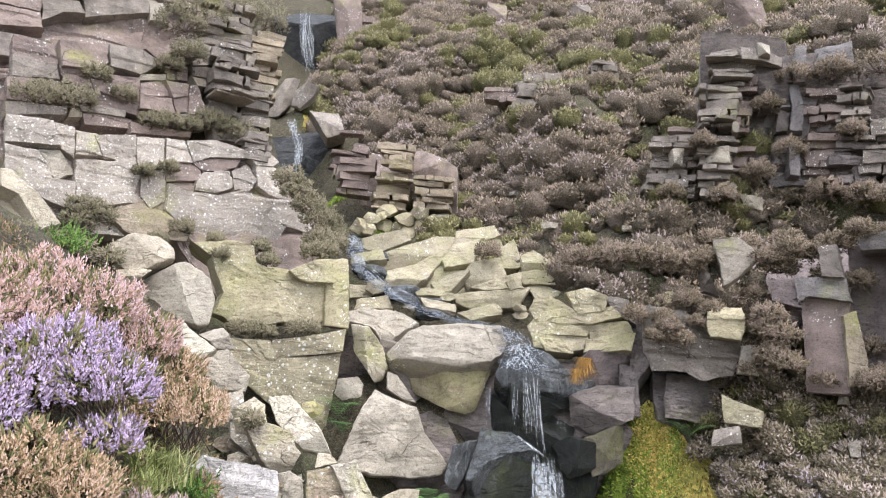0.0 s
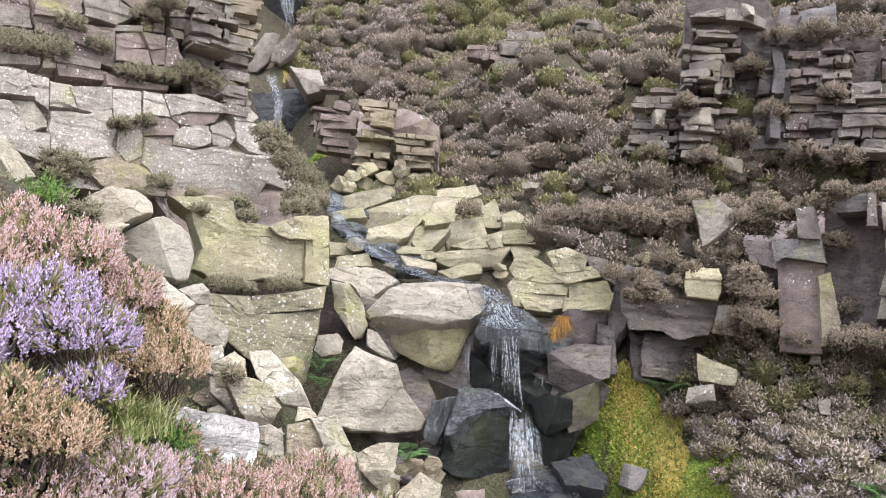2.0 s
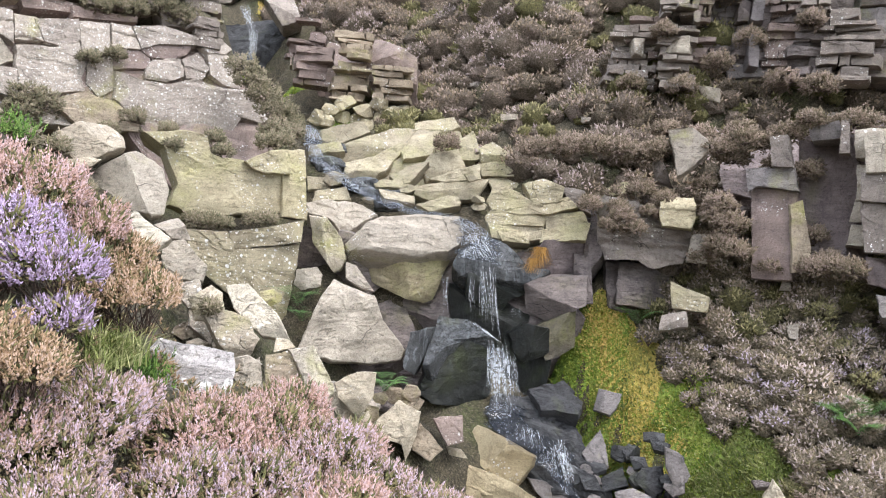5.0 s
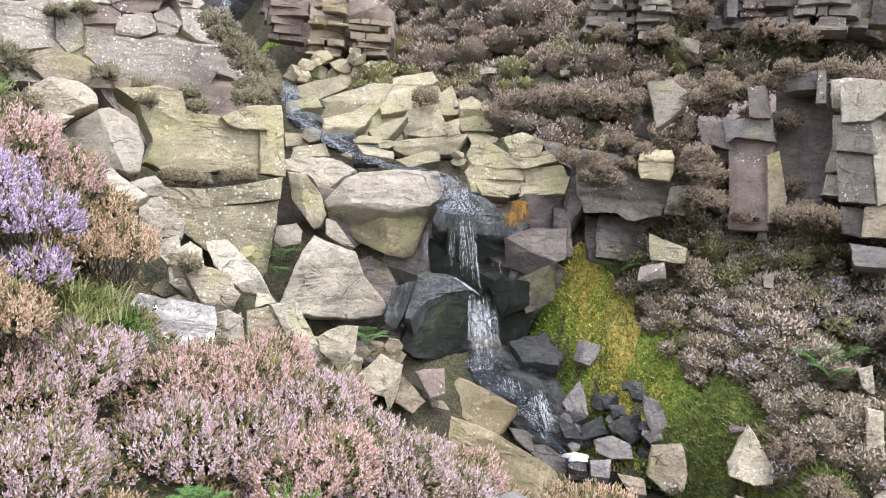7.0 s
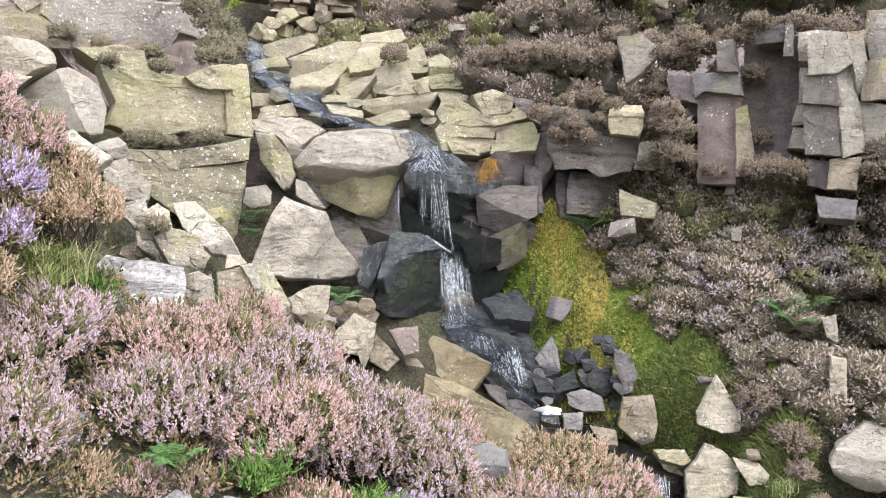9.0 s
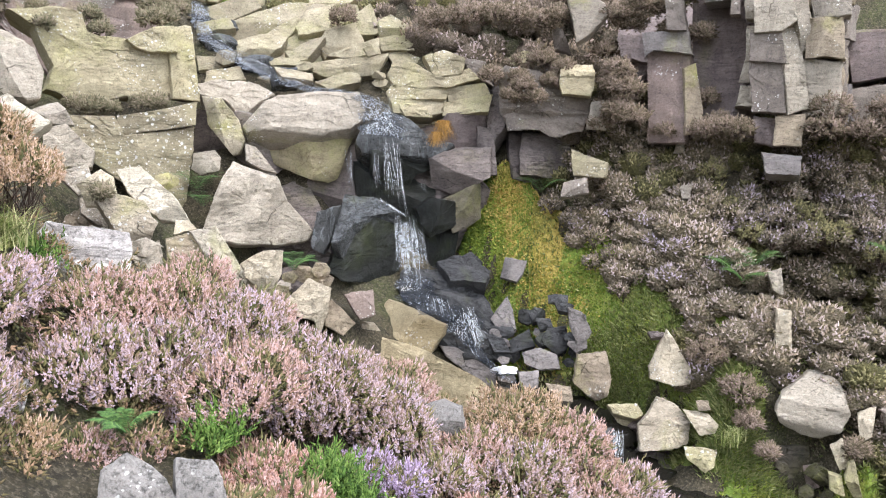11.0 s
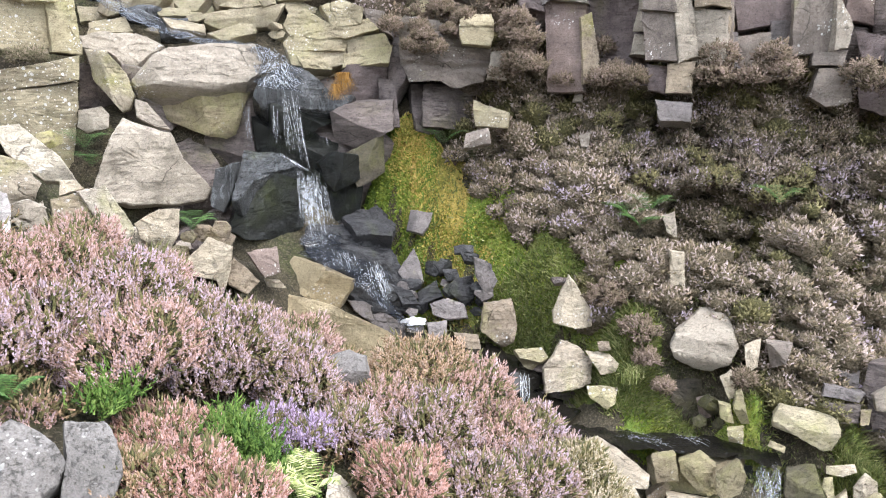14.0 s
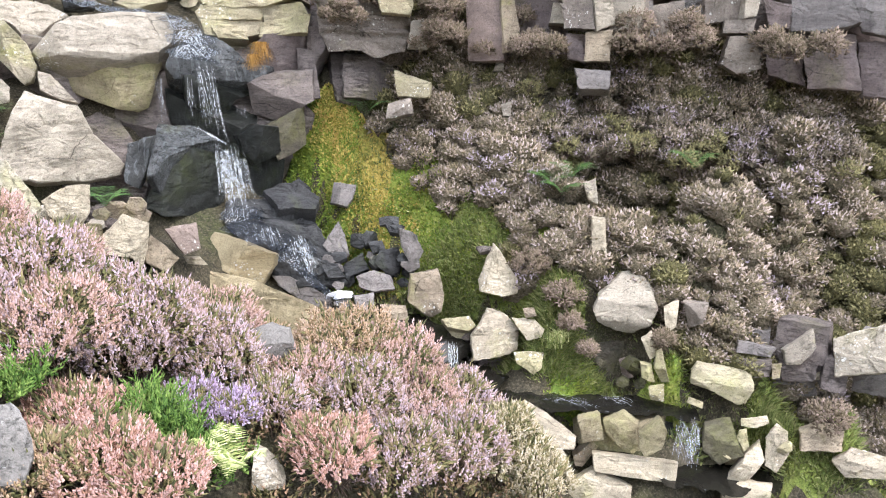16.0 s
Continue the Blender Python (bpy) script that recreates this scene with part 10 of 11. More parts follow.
def strands(parent, a0, a1, b0, b1, n, width, sway):
    """Loose strands of falling water between a line above and a line below."""
    rng = np.random.default_rng(int(1000 * abs(a0[0] + b1[2])))
    a0, a1, b0, b1 = map(np.array, (a0, a1, b0, b1))
    v, f = [], []
    for _ in range(int(1.5 * n)):
        s = rng.uniform()
        u = np.clip(s + rng.normal() * 0.15, 0, 1)
        top, bot = a0 + (a1 - a0) * s, b0 + (b1 - b0) * u
        t0, t1 = rng.uniform(0, 0.25), rng.uniform(0.7, 1.05)
        w = width * rng.uniform(0.15, 0.6)
        base = len(v)
        m = 9
        ph = rng.uniform(0, 6)
        for i in range(m):
            t = t0 + (t1 - t0) * i / (m - 1)
            c = top + (bot - top) * np.array([t, t, t ** 1.0])
            c = c + np.array([math.sin(ph + 5 * t), math.cos(ph + 4 * t), 0]) * sway * 0.35
            r = w * (0.55 + 0.45 * math.sin(3.1 * i / (m - 1))) * rng.uniform(0.6, 1.3)
            for k in range(4):
                v.append(c + r * np.array([math.cos(1.57 * k), 0.6 * math.sin(1.57 * k), 0]))
        for i in range(m - 1):
            for k in range(4):
                x, y = base + 4 * i + k, base + 4 * i + (k + 1) % 4
                f.append((x, y, y + 4, x + 4))
    ob = tagged(mesh_object("strand", v, f, SPRAY, parent), kind="stuff")
    ob.data.polygons.foreach_set("use_smooth", [True] * len(ob.data.polygons))
    return ob


def foam_patch(at, r):
    v, f = [(0, 0, 0.03)], []
    rng = random.Random(4)
    n = 26
    for k, (s, h) in enumerate(((0.5, 0.028), (0.85, 0.012), (1.0, -0.02))):
        for j in range(n):
            a = 2 * math.pi * j / n
            d = r * s * (1 + 0.28 * math.sin(5 * a) + 0.12 * rng.uniform(-1, 1))
            v.append((1.2 * d * math.cos(a), d * math.sin(a), h))
    f += [(0, 1 + j, 1 + (j + 1) % n) for j in range(n)]
    for k in range(2):
        f += [(1 + k * n + j, 1 + (k + 1) * n + j, 1 + (k + 1) * n + (j + 1) % n, 1 + k * n + (j + 1) % n) for j in range(n)]
    ob = mesh_object("foam", v, f, FOAM, None, "patch of white foam caught between dark stones", sharp=60)
    ob.location = at
    return tagged(ob, category="foam")


# ---- plants ----
def dome(rng, n, at, r, flat=0.75, low=-0.15):
    """Points over a dome and the way out from it."""
    d = rng.normal(size=(n, 3))
    d[:, 2] = np.abs(d[:, 2]) * 1.1 + low
    d /= np.linalg.norm(d, axis=1)[:, None]
    lump = 1 + 0.24 * np.sin(4.1 * d[:, 0] + at[0] * 7) * np.cos(3.7 * d[:, 1] + at[1] * 5) + 0.13 * np.sin(9 * d[:, 0] + 8 * d[:, 1] + at[2])
    return np.array(at) + d * (r * lump)[:, None] * np.array([1, 1, flat]), d


def heather_bush(at, r, flowers, label, n):
    rng = np.random.default_rng(int(abs(at[0] * 977 + at[1] * 613 + r * 311)))
    root = tagged(new("heather_bush"), label, "heather", group="heather on the near bank")
    root.location = (at[0], at[1], at[2] - 0.6 * r)
    root_inv = np.array(root.location)
    n = int(n * 1.8)
    p, d = dome(rng, n, np.array(at) - root_inv, r * 1.12, 0.62)
    ax = d * 0.5 + np.array([0, 0, 0.9]) + 0.3 * rng.normal(size=d.shape)
    p = p - d * (rng.uniform(0, 0.22, n) ** 2 * 2.2 * r)[:, None]
    many("flower_spray", FLOWER_SPIKE, frames_along(p, ax, rng.uniform(0.036, 0.078, n), rng.uniform(0.0065, 0.0105, n), rng), flowers, root)["kind"] = "stuff"
    m = int(n * 0.4)
    p, d = dome(rng, m, np.array(at) - root_inv, r * 0.93)
    p = p - d * (rng.uniform(0, 0.3, m) * r)[:, None]
    ax = d + np.array([0, 0, 0.5]) + 0.4 * rng.normal(size=d.shape)
    many("foliage", TUFTLET, frames_along(p, ax, rng.uniform(0.05, 0.11, m), rng.uniform(0.006, 0.012, m), rng), SPRIG, root)["kind"] = "stuff"
    k = 40
    base = np.tile(np.array([0, 0, -0.05]), (k, 1)) + rng.normal(size=(k, 3)) * np.array([0.25, 0.25, 0.05]) * r
    tip, d = dome(rng, k, np.array(at) - root_inv, r * 0.9)
    many("stem", TWIG_BIT, frames_along(base, tip - base, np.linalg.norm(tip - base, axis=1), np.full(k, 0.004), rng), TWIG, root)["kind"] = "stuff"
    return root


def bank_bush(at, r, flowers, leaf, label):
    """A heather bush rooted at the foot of the crag: flower sprigs on a leafy dome, with stems below."""
    rng = np.random.default_rng(int(abs(at[0] * 977 + at[1] * 613 + r * 311)))
    root = tagged(new("heather_bush"), label, "heather", group="heather at the foot of the crag")
    root.location = at
    n = int(6000 * r * r) + 50
    p, d = dome(rng, n, np.zeros(3), r, 0.8, -0.35)
    p = p * (1 + 0.22 * lattice(8 * d[:, 0] + 31 * at[0], 8 * d[:, 1] + 9 * d[:, 2], 0.5))[:, None] - d * (rng.uniform(0, 0.3, n) * r)[:, None]
    ax = d + np.array([0, 0, 0.6]) + 0.35 * rng.normal(size=d.shape)
    many("flower_spray", FLORET, frames_along(p, ax, rng.uniform(0.022, 0.038, n), rng.uniform(0.010, 0.015, n), rng), flowers, root)["kind"] = "stuff"
    m = n // 2
    p, d = dome(rng, m, np.zeros(3), r * 0.82, 0.8, -0.6)
    ax = d + np.array([0, 0, 0.3]) + 0.4 * rng.normal(size=d.shape)
    many("foliage", TUFTLET, frames_along(p, ax, rng.uniform(0.04, 0.08, m), rng.uniform(0.012, 0.02, m), rng), leaf, root)["kind"] = "stuff"
    k = 16
    tip, d = dome(rng, k, np.zeros(3), r * 0.8)
    base = np.array([0, 0, -0.9 * r])
    many("stem", TWIG_BIT, frames_along(np.tile(base, (k, 1)), tip - base, np.linalg.norm(tip - base, axis=1), np.full(k, 0.006), rng), TWIG, root)["kind"] = "stuff"


def crag_foot():
    """Heather climbing from the bank on to the foot of the crag, with gaps for its lowest columns."""
    rng = np.random.default_rng(23)
    for x, y, z, r in ((3.36, 9.62, -1.34, 0.15), (3.60, 9.38, -1.50, 0.17), (3.80, 9.12, -1.68, 0.17), (3.98, 8.82, -1.86, 0.16), (4.14, 8.50, -2.05, 0.15), (3.72, 8.98, -1.98, 0.10), (3.92, 8.52, -2.22, 0.10)):
        bank_bush((x, y, z), r, HEATH_RIGHT, UNDER_FAR, "dusky brown-mauve heather bush beside the moss")
    for i in range(17):
        for j in range(7):
            u, v = (i + rng.uniform(0.1, 0.9)) / 17, (j + rng.uniform(0, 1)) / 5 - 0.4
            x = 4.75 + 3.5 * u + 0.469 * (0.6 * v + 0.08)
            y = 8.42 - 1.86 * u + 0.885 * (0.6 * v + 0.08)
            if v > 0.3 and (abs(x - 5.35) < 0.28 or rng.uniform() < 0.25):
                continue
            r = rng.uniform(0.11, 0.2)
            pick = rng.uniform() + 0.25 * lattice(np.array([x]), np.array([y]), 1.3)[0]
            flowers, leaf, label = (BILBERRY, BILBERRY, "olive green bilberry clump under the crag") if pick < 0.14 else (HEATH_RIGHT, UNDER_FAR, "dusky brown-mauve heather bush under the crag") if pick < 0.55 else (HEATH_MAUVE, UNDER_FAR, "greyish mauve heather bush in flower under the crag")
            bank_bush((x, y, -1.22 + 0.82 * v), r, flowers, leaf, label)


def ledge_tuft(at, r):
    rng = np.random.default_rng(int(abs(at[0] * 977 + at[1] * 613 + r * 311)))
    root = tagged(new("heather_tuft"), "low brownish heather tuft on a rock ledge", "heather", group="heather on the rock ledges")
    root.location = at
    r *= 0.68
    n = int(150 + 900 * r)
    p, d = dome(rng, n, np.zeros(3), r, 0.75, -0.5)
    p = p * (1 + 0.25 * lattice(9 * d[:, 0] + 31 * at[0], 9 * d[:, 1] + 9 * d[:, 2], 0.5))[:, None] - d * (rng.uniform(0, 0.25, n) * r)[:, None]
    ax = d + np.array([0, 0, 0.5]) + 0.4 * rng.normal(size=d.shape)
    many("foliage", TUFTLET, frames_along(p, ax, rng.uniform(0.035, 0.08, n), rng.uniform(0.011, 0.019, n), rng), LEDGE_OLIVE if at[0] < 0.5 else LEDGE, root)["kind"] = "stuff"
    k = 14
    tip, d = dome(rng, k, np.zeros(3), r * 0.8)
    many("stem", TWIG_BIT, frames_along(np.zeros((k, 3)) - np.array([0, 0, 0.3 * r]), tip, np.full(k, r), np.full(k, 0.006), rng), TWIG, root)["kind"] = "stuff"


def tuft(name, at, size, n, mat, label, category, droop=0.6, width=0.006, hang=0.32):
    rng = np.random.default_rng(int(abs(at[0] * 977 + at[1] * 613 + size * 311)))
    root = tagged(new(name), label, category)
    root.location = at
    v, f = [], []
    for _ in range(n):
        a = rng.uniform(0, 2 * math.pi)
        out, up = rng.uniform(0.1, droop), rng.uniform(0.6, 1.1)
        b0 = rng.normal(size=2) * 0.16 * size
        w = width * rng.uniform(0.6, 1.3)
        side = np.array([-math.sin(a), math.cos(a), 0])
        base = len(v)
        for s in (0, 0.35, 0.7, 1.0):
            c = np.array([b0[0] + math.cos(a) * out * size * s * s, b0[1] + math.sin(a) * out * size * s * s, size * up * (s - hang * s * s) - 0.05])
            ww = w * (1 - 0.85 * s)
            v += [c - side * ww, c + side * ww]
        for s in range(3):
            x = base + 2 * s
            f += [(x, x + 1, x + 3, x + 2)]
    mesh_object("blade", v, f, mat, root)["kind"] = "stuff"
    return root


def grass_tuft(at, size=0.3):
    return tuft("grass_tuft", at, size, 170, GRASS, "tuft of pale arching moor grass", "grass", 0.9, 0.005)


def orange_tuft(at, size=0.25):
    return tuft("grass_tuft", at, size, 260, ORANGE, "tuft of orange withered grass hanging from rock", "grass", 1.0, 0.0032, 2.0)


def green_shoots(at, size=0.2):
    rng = np.random.default_rng(int(abs(at[0] * 977 + at[1] * 613)))
    root = tagged(new("bilberry_shoot"), "fresh green bilberry shoots among the heather", "shrub")
    root.location = at
    n = 150
    p = rng.normal(size=(n, 3)) * np.array([0.55, 0.55, 0.3]) * size
    ax = rng.normal(size=(n, 3)) * 0.55 + np.array([0, 0, 1.0])
    many("shoot", FLOWER_SPIKE, frames_along(p, ax, rng.uniform(0.06, 0.13, n), rng.uniform(0.006, 0.011, n), rng), SHOOT, root)["kind"] = "stuff"


def fern(at, size=0.3, mat=None, label="green fern growing in a damp crevice"):
    rng = np.random.default_rng(int(abs(at[0] * 977 + at[1] * 613)))
    root = tagged(new("fern"), label, "fern")
    root.location = at
    for k in range(13):
        a = rng.uniform(0, 2 * math.pi)
        v, f = [], []
        m = 19
        reach = size * rng.uniform(0.7, 1.2)
        for i in range(m):
            s = i / (m - 1)
            c = np.array([math.cos(a) * reach * s, math.sin(a) * reach * s, size * (1.25 * s - 0.8 * s * s)])
            ln = size * 0.26 * math.sin(math.pi * (0.15 + 0.83 * s)) + 0.004
            for sg in (-1, 1):
                side = np.array([-math.sin(a), math.cos(a), 0]) * sg
                b0 = len(v)
                fw = np.array([math.cos(a), math.sin(a), 0])
                v += [c - fw * 0.004, c + fw * 0.007, c + side * ln + fw * 0.35 * ln - np.array([0, 0, 0.12 * ln])]
                f.append((b0, b0 + 1, b0 + 2))
        mesh_object("frond", v, f, mat or FERN, root)
    return root


def moss_patch(at, r, mat):
    """Short moss or turf over the ground round a spot."""
    rng = np.random.default_rng(int(abs(at[0] * 977 + at[1] * 613 + r * 50)))
    n = int(11000 * r * r) + 800
    turf = mat is LAWN
    k = 21
    U, V = np.meshgrid(np.linspace(-1, 1, k), np.linspace(-1, 1, k))
    U, V = U.reshape(-1), V.reshape(-1)
    fall = np.hypot(U, V)
    gx, gy = at[0] + U * r * 1.2, at[1] + V * r * 1.2
    gz = height(gx, gy) + 0.03 - 0.07 * np.clip(fall - 0.55 + 0.25 * lattice(gx, gy, 5), 0, 1) * 1.6
    quads = [(j * k + i, j * k + i + 1, (j + 1) * k + i + 1, (j + 1) * k + i) for j in range(k - 1) for i in range(k - 1)]
    bed = mesh_object("turf_bed" if turf else "moss_cushion", np.c_[gx, gy, gz], quads, TURF_BED if turf else CUSHION_GOLD if mat is GOLD else CUSHION)
    bed.data.polygons.foreach_set("use_smooth", [True] * len(bed.data.polygons))
    tagged(bed, "close-cropped turf on the bank" if turf else "soft wet moss cushion on the bank", "grass" if turf else "moss", kind="stuff")
    a, d = rng.uniform(0, 2 * math.pi, n), r * 1.25 * np.sqrt(rng.uniform(0, 1, n))
    x, y = at[0] + d * np.cos(a), at[1] + d * np.sin(a)
    keep = rng.uniform(0, 1, n) < 1.5 - d / (0.9 * r) + 0.5 * lattice(x, y, 4)
    x, y = x[keep], y[keep]
    n = len(x)
    up = outward(x, y)
    p = np.c_[x, y, height(x, y)] - up * 0.01
    ax = up + 0.4 * rng.normal(size=up.shape) + np.array([0, 0, 0.3])
    ob = many("turf" if turf else "moss", BLADE, frames_along(p, ax, rng.uniform(0.03, 0.07, n) * (2.2 if turf else 1), rng.uniform(0.008, 0.016, n) * (0.7 if turf else 1.3), rng), mat)
    return tagged(ob, "rough green turf on the bank" if turf else "wet bright moss on the bank", "grass" if turf else "moss", kind="stuff")


def near_cover():
    """Heather seedlings, litter and shoots that close the gaps between the bushes."""
    rng = np.random.default_rng(9)
    n = 1500
    x, y = rng.uniform(-4.5, 4.2, n), rng.uniform(2.0, 7.0, n)
    s = side_of_brook(x, y)
    ok = (s < -2.9) & (y > 2.2 + 0.2 * np.abs(x)) & (y < 5.6 - 0.25 * x) & clear_of(x, y, [(0.1, 2.9, 0.55), (-0.55, 2.9, 0.3)])
    x, y = x[ok], y[ok]
    ob = many("heather_seedling", TUFTLET, bushes(rng, x, y, rng.uniform(0.07, 0.16, len(x)), 14, 0.055, 0.009), UNDER)
    tagged(ob, "low brown-green heather shoots between the flowering bushes", "heather", kind="stuff")


# water
water_run("brook", [(-1.53, 13.10, 1.26, 0.15), (-1.38, 12.54, 0.92, 0.15), (-1.18, 12.07, 0.65, 0.18), (-0.79, 11.66, 0.39, 0.21), (-0.29, 11.24, 0.16, 0.24), (0.21, 10.80, 0.01, 0.17), (0.71, 10.47, -0.03, 0.13), (0.98, 10.20, -0.09, 0.15), (1.10, 9.94, -0.22, 0.23), (1.12, 9.73, -0.39, 0.28), (1.05, 9.58, -0.55, 0.30)], RAPID, "white broken brook water running over rock steps")
rush = tagged(new("rapid"), "white threads of broken water down the brook", "rapid")
strands(rush, (-1.62, 12.99, 1.23), (-1.41, 13.01, 1.26), (-1.47, 12.43, 0.90), (-1.26, 12.45, 0.92), 9, 0.0090, 0.060)
strands(rush, (-1.47, 12.43, 0.90), (-1.26, 12.45, 0.92), (-1.29, 11.96, 0.63), (-1.04, 11.98, 0.66), 9, 0.0090, 0.060)
strands(rush, (-1.29, 11.96, 0.63), (-1.04, 11.98, 0.66), (-0.93, 11.56, 0.37), (-0.64, 11.57, 0.40), 9, 0.0090, 0.060)
strands(rush, (-0.93, 11.56, 0.37), (-0.64, 11.57, 0.40), (-0.45, 11.14, 0.14), (-0.12, 11.15, 0.17), 9, 0.0090, 0.060)
strands(rush, (-0.45, 11.14, 0.14), (-0.12, 11.15, 0.17), (0.08, 10.70, -0.00), (0.33, 10.69, 0.02), 9, 0.0090, 0.060)
strands(rush, (0.08, 10.70, -0.00), (0.33, 10.69, 0.02), (0.61, 10.38, -0.04), (0.79, 10.37, -0.02), 9, 0.0090, 0.060)
strands(rush, (0.61, 10.38, -0.04), (0.79, 10.37, -0.02), (0.86, 10.11, -0.10), (1.07, 10.09, -0.08), 9, 0.0090, 0.060)
strands(rush, (0.86, 10.11, -0.10), (1.07, 10.09, -0.08), (0.93, 9.85, -0.24), (1.24, 9.82, -0.20), 9, 0.0090, 0.060)
strands(rush, (0.93, 9.85, -0.24), (1.24, 9.82, -0.20), (0.91, 9.65, -0.40), (1.30, 9.60, -0.36), 9, 0.0090, 0.060)
strands(rush, (0.91, 9.65, -0.40), (1.30, 9.60, -0.36), (0.83, 9.50, -0.57), (1.24, 9.45, -0.53), 9, 0.0090, 0.060)
falls = tagged(new("waterfall"), "thin white strands of water falling over a dark ledge", "waterfall")
strands(falls, (0.91, 9.67, -0.23), (1.08, 9.65, -0.21), (1.13, 9.50, -0.54), (1.29, 9.49, -0.56), 9, 0.0060, 0.030)
strands(falls, (1.09, 9.51, -0.54), (1.29, 9.49, -0.56), (1.17, 9.39, -1.28), (1.40, 9.34, -1.43), 15, 0.0045, 0.030)
strands(falls, (0.98, 9.54, -0.74), (1.08, 9.53, -0.74), (1.01, 9.44, -1.19), (1.10, 9.43, -1.22), 5, 0.0040, 0.030)
strands(falls, (0.65, 9.62, -0.68), (0.73, 9.61, -0.68), (0.71, 9.51, -1.28), (0.76, 9.51, -1.27), 4, 0.0040, 0.030)
strands(falls, (1.27, 9.46, -0.75), (1.32, 9.45, -0.75), (1.36, 9.33, -1.40), (1.43, 9.30, -1.49), 4, 0.0040, 0.030)
strands(falls, (1.53, 9.49, -1.09), (1.65, 9.48, -1.06), (1.54, 9.43, -1.22), (1.66, 9.40, -1.25), 4, 0.0030, 0.030)
strands(falls, (0.99, 9.26, -1.27), (1.06, 9.25, -1.28), (1.29, 9.15, -1.45), (1.41, 9.12, -1.50), 12, 0.0050, 0.030)
strands(falls, (1.25, 9.16, -1.47), (1.57, 9.11, -1.52), (1.28, 8.95, -2.13), (1.68, 8.88, -2.15), 52, 0.0042, 0.030)
strands(falls, (1.29, 9.13, -1.48), (1.50, 9.10, -1.51), (1.37, 8.91, -2.28), (1.57, 8.88, -2.31), 20, 0.0040, 0.030)
water_run("cascade", [(1.50, 9.11, -2.21, 0.25), (1.58, 8.96, -2.36, 0.33), (1.80, 8.79, -2.47, 0.39), (2.05, 8.66, -2.55, 0.28), (2.11, 8.54, -2.75, 0.18), (2.24, 8.44, -2.94, 0.14), (2.41, 8.39, -3.12, 0.14), (2.66, 8.33, -3.23, 0.14)], RAPID, "white water spreading over dark stones below the fall")
strands(falls, (1.97, 8.64, -2.49), (2.16, 8.60, -2.46), (2.10, 8.43, -2.91), (2.29, 8.38, -2.92), 16, 0.0070, 0.030)
strands(falls, (1.62, 8.80, -2.35), (1.88, 8.73, -2.41), (1.69, 8.67, -2.58), (1.94, 8.61, -2.62), 12, 0.0060, 0.030)
water_run("stream", [(2.53, 8.44, -3.28, 0.18), (2.86, 8.13, -3.30, 0.24), (3.27, 7.72, -3.37, 0.24), (3.51, 7.44, -3.47, 0.27), (3.54, 7.24, -3.66, 0.21), (3.70, 7.04, -3.73, 0.21), (3.90, 6.81, -3.80, 0.21)], POOL, "dark peaty stream water between stones")
water_run("stream", [(3.78, 6.64, -3.81, 0.10), (3.98, 6.45, -3.81, 0.16), (4.29, 6.24, -3.81, 0.20), (4.84, 6.05, -3.81, 0.20), (5.26, 5.86, -3.81, 0.20), (5.40, 5.65, -3.81, 0.16), (5.52, 5.58, -3.81, 0.12)], POOL, "dark peaty pool held behind a dam of stones")
fall2 = tagged(new("waterfall"), "small white cascade spilling from the dark pool", "waterfall")
strands(fall2, (5.17, 5.56, -3.80), (5.37, 5.40, -3.76), (4.99, 5.22, -4.11), (5.15, 5.09, -4.08), 13, 0.0050, 0.120)
strands(fall2, (5.19, 5.50, -3.77), (5.31, 5.41, -3.76), (5.01, 5.16, -4.08), (5.09, 5.09, -4.07), 10, 0.0050, 0.120)
foam = tagged(new("foam"), "white lines of foam on the dark pool", "foam")
strands(foam, (4.19, 6.50, -3.785), (4.19, 6.26, -3.785), (4.60, 6.10, -3.785), (4.56, 5.96, -3.785), 9, 0.0090, 0.120)
strands(foam, (4.72, 6.20, -3.785), (4.74, 6.08, -3.785), (5.00, 6.02, -3.785), (4.97, 5.90, -3.785), 7, 0.0090, 0.120)
fall3 = tagged(new("waterfall"), "thin trickle falling between boulders", "waterfall")
strands(fall3, (3.42, 7.26, -3.39), (3.52, 7.21, -3.40), (3.41, 7.06, -3.71), (3.49, 6.99, -3.76), 12, 0.0060, 0.030)
water_run("stream", [(4.87, 5.31, -4.26, 0.15), (5.22, 5.30, -4.26, 0.30), (5.52, 5.17, -4.26, 0.35), (6.03, 5.12, -4.26, 0.35), (6.54, 5.06, -4.26, 0.40), (7.08, 4.87, -4.26, 0.45)], POOL, "dark stream water below the small cascade")
fall4 = tagged(new("waterfall"), "white cascade falling in the upper gully", "waterfall")
strands(fall4, (-5.23, 24.11, 9.39), (-5.02, 24.14, 9.43), (-5.04, 24.73, 7.57), (-4.72, 24.78, 7.61), 26, 0.0160, 0.220)
fall5 = tagged(new("waterfall"), "white cascade slanting down a dark rock step", "waterfall")
strands(fall5, (-3.96, 18.08, 4.31), (-3.81, 18.09, 4.38), (-3.74, 18.18, 3.83), (-3.57, 18.20, 3.88), 20, 0.0120, 0.130)
strands(fall5, (-3.71, 18.12, 3.88), (-3.55, 18.15, 3.90), (-3.75, 18.20, 3.15), (-3.59, 18.24, 3.09), 20, 0.0120, 0.130)
foam_patch((2.55, 8.41, -3.17), 0.11)
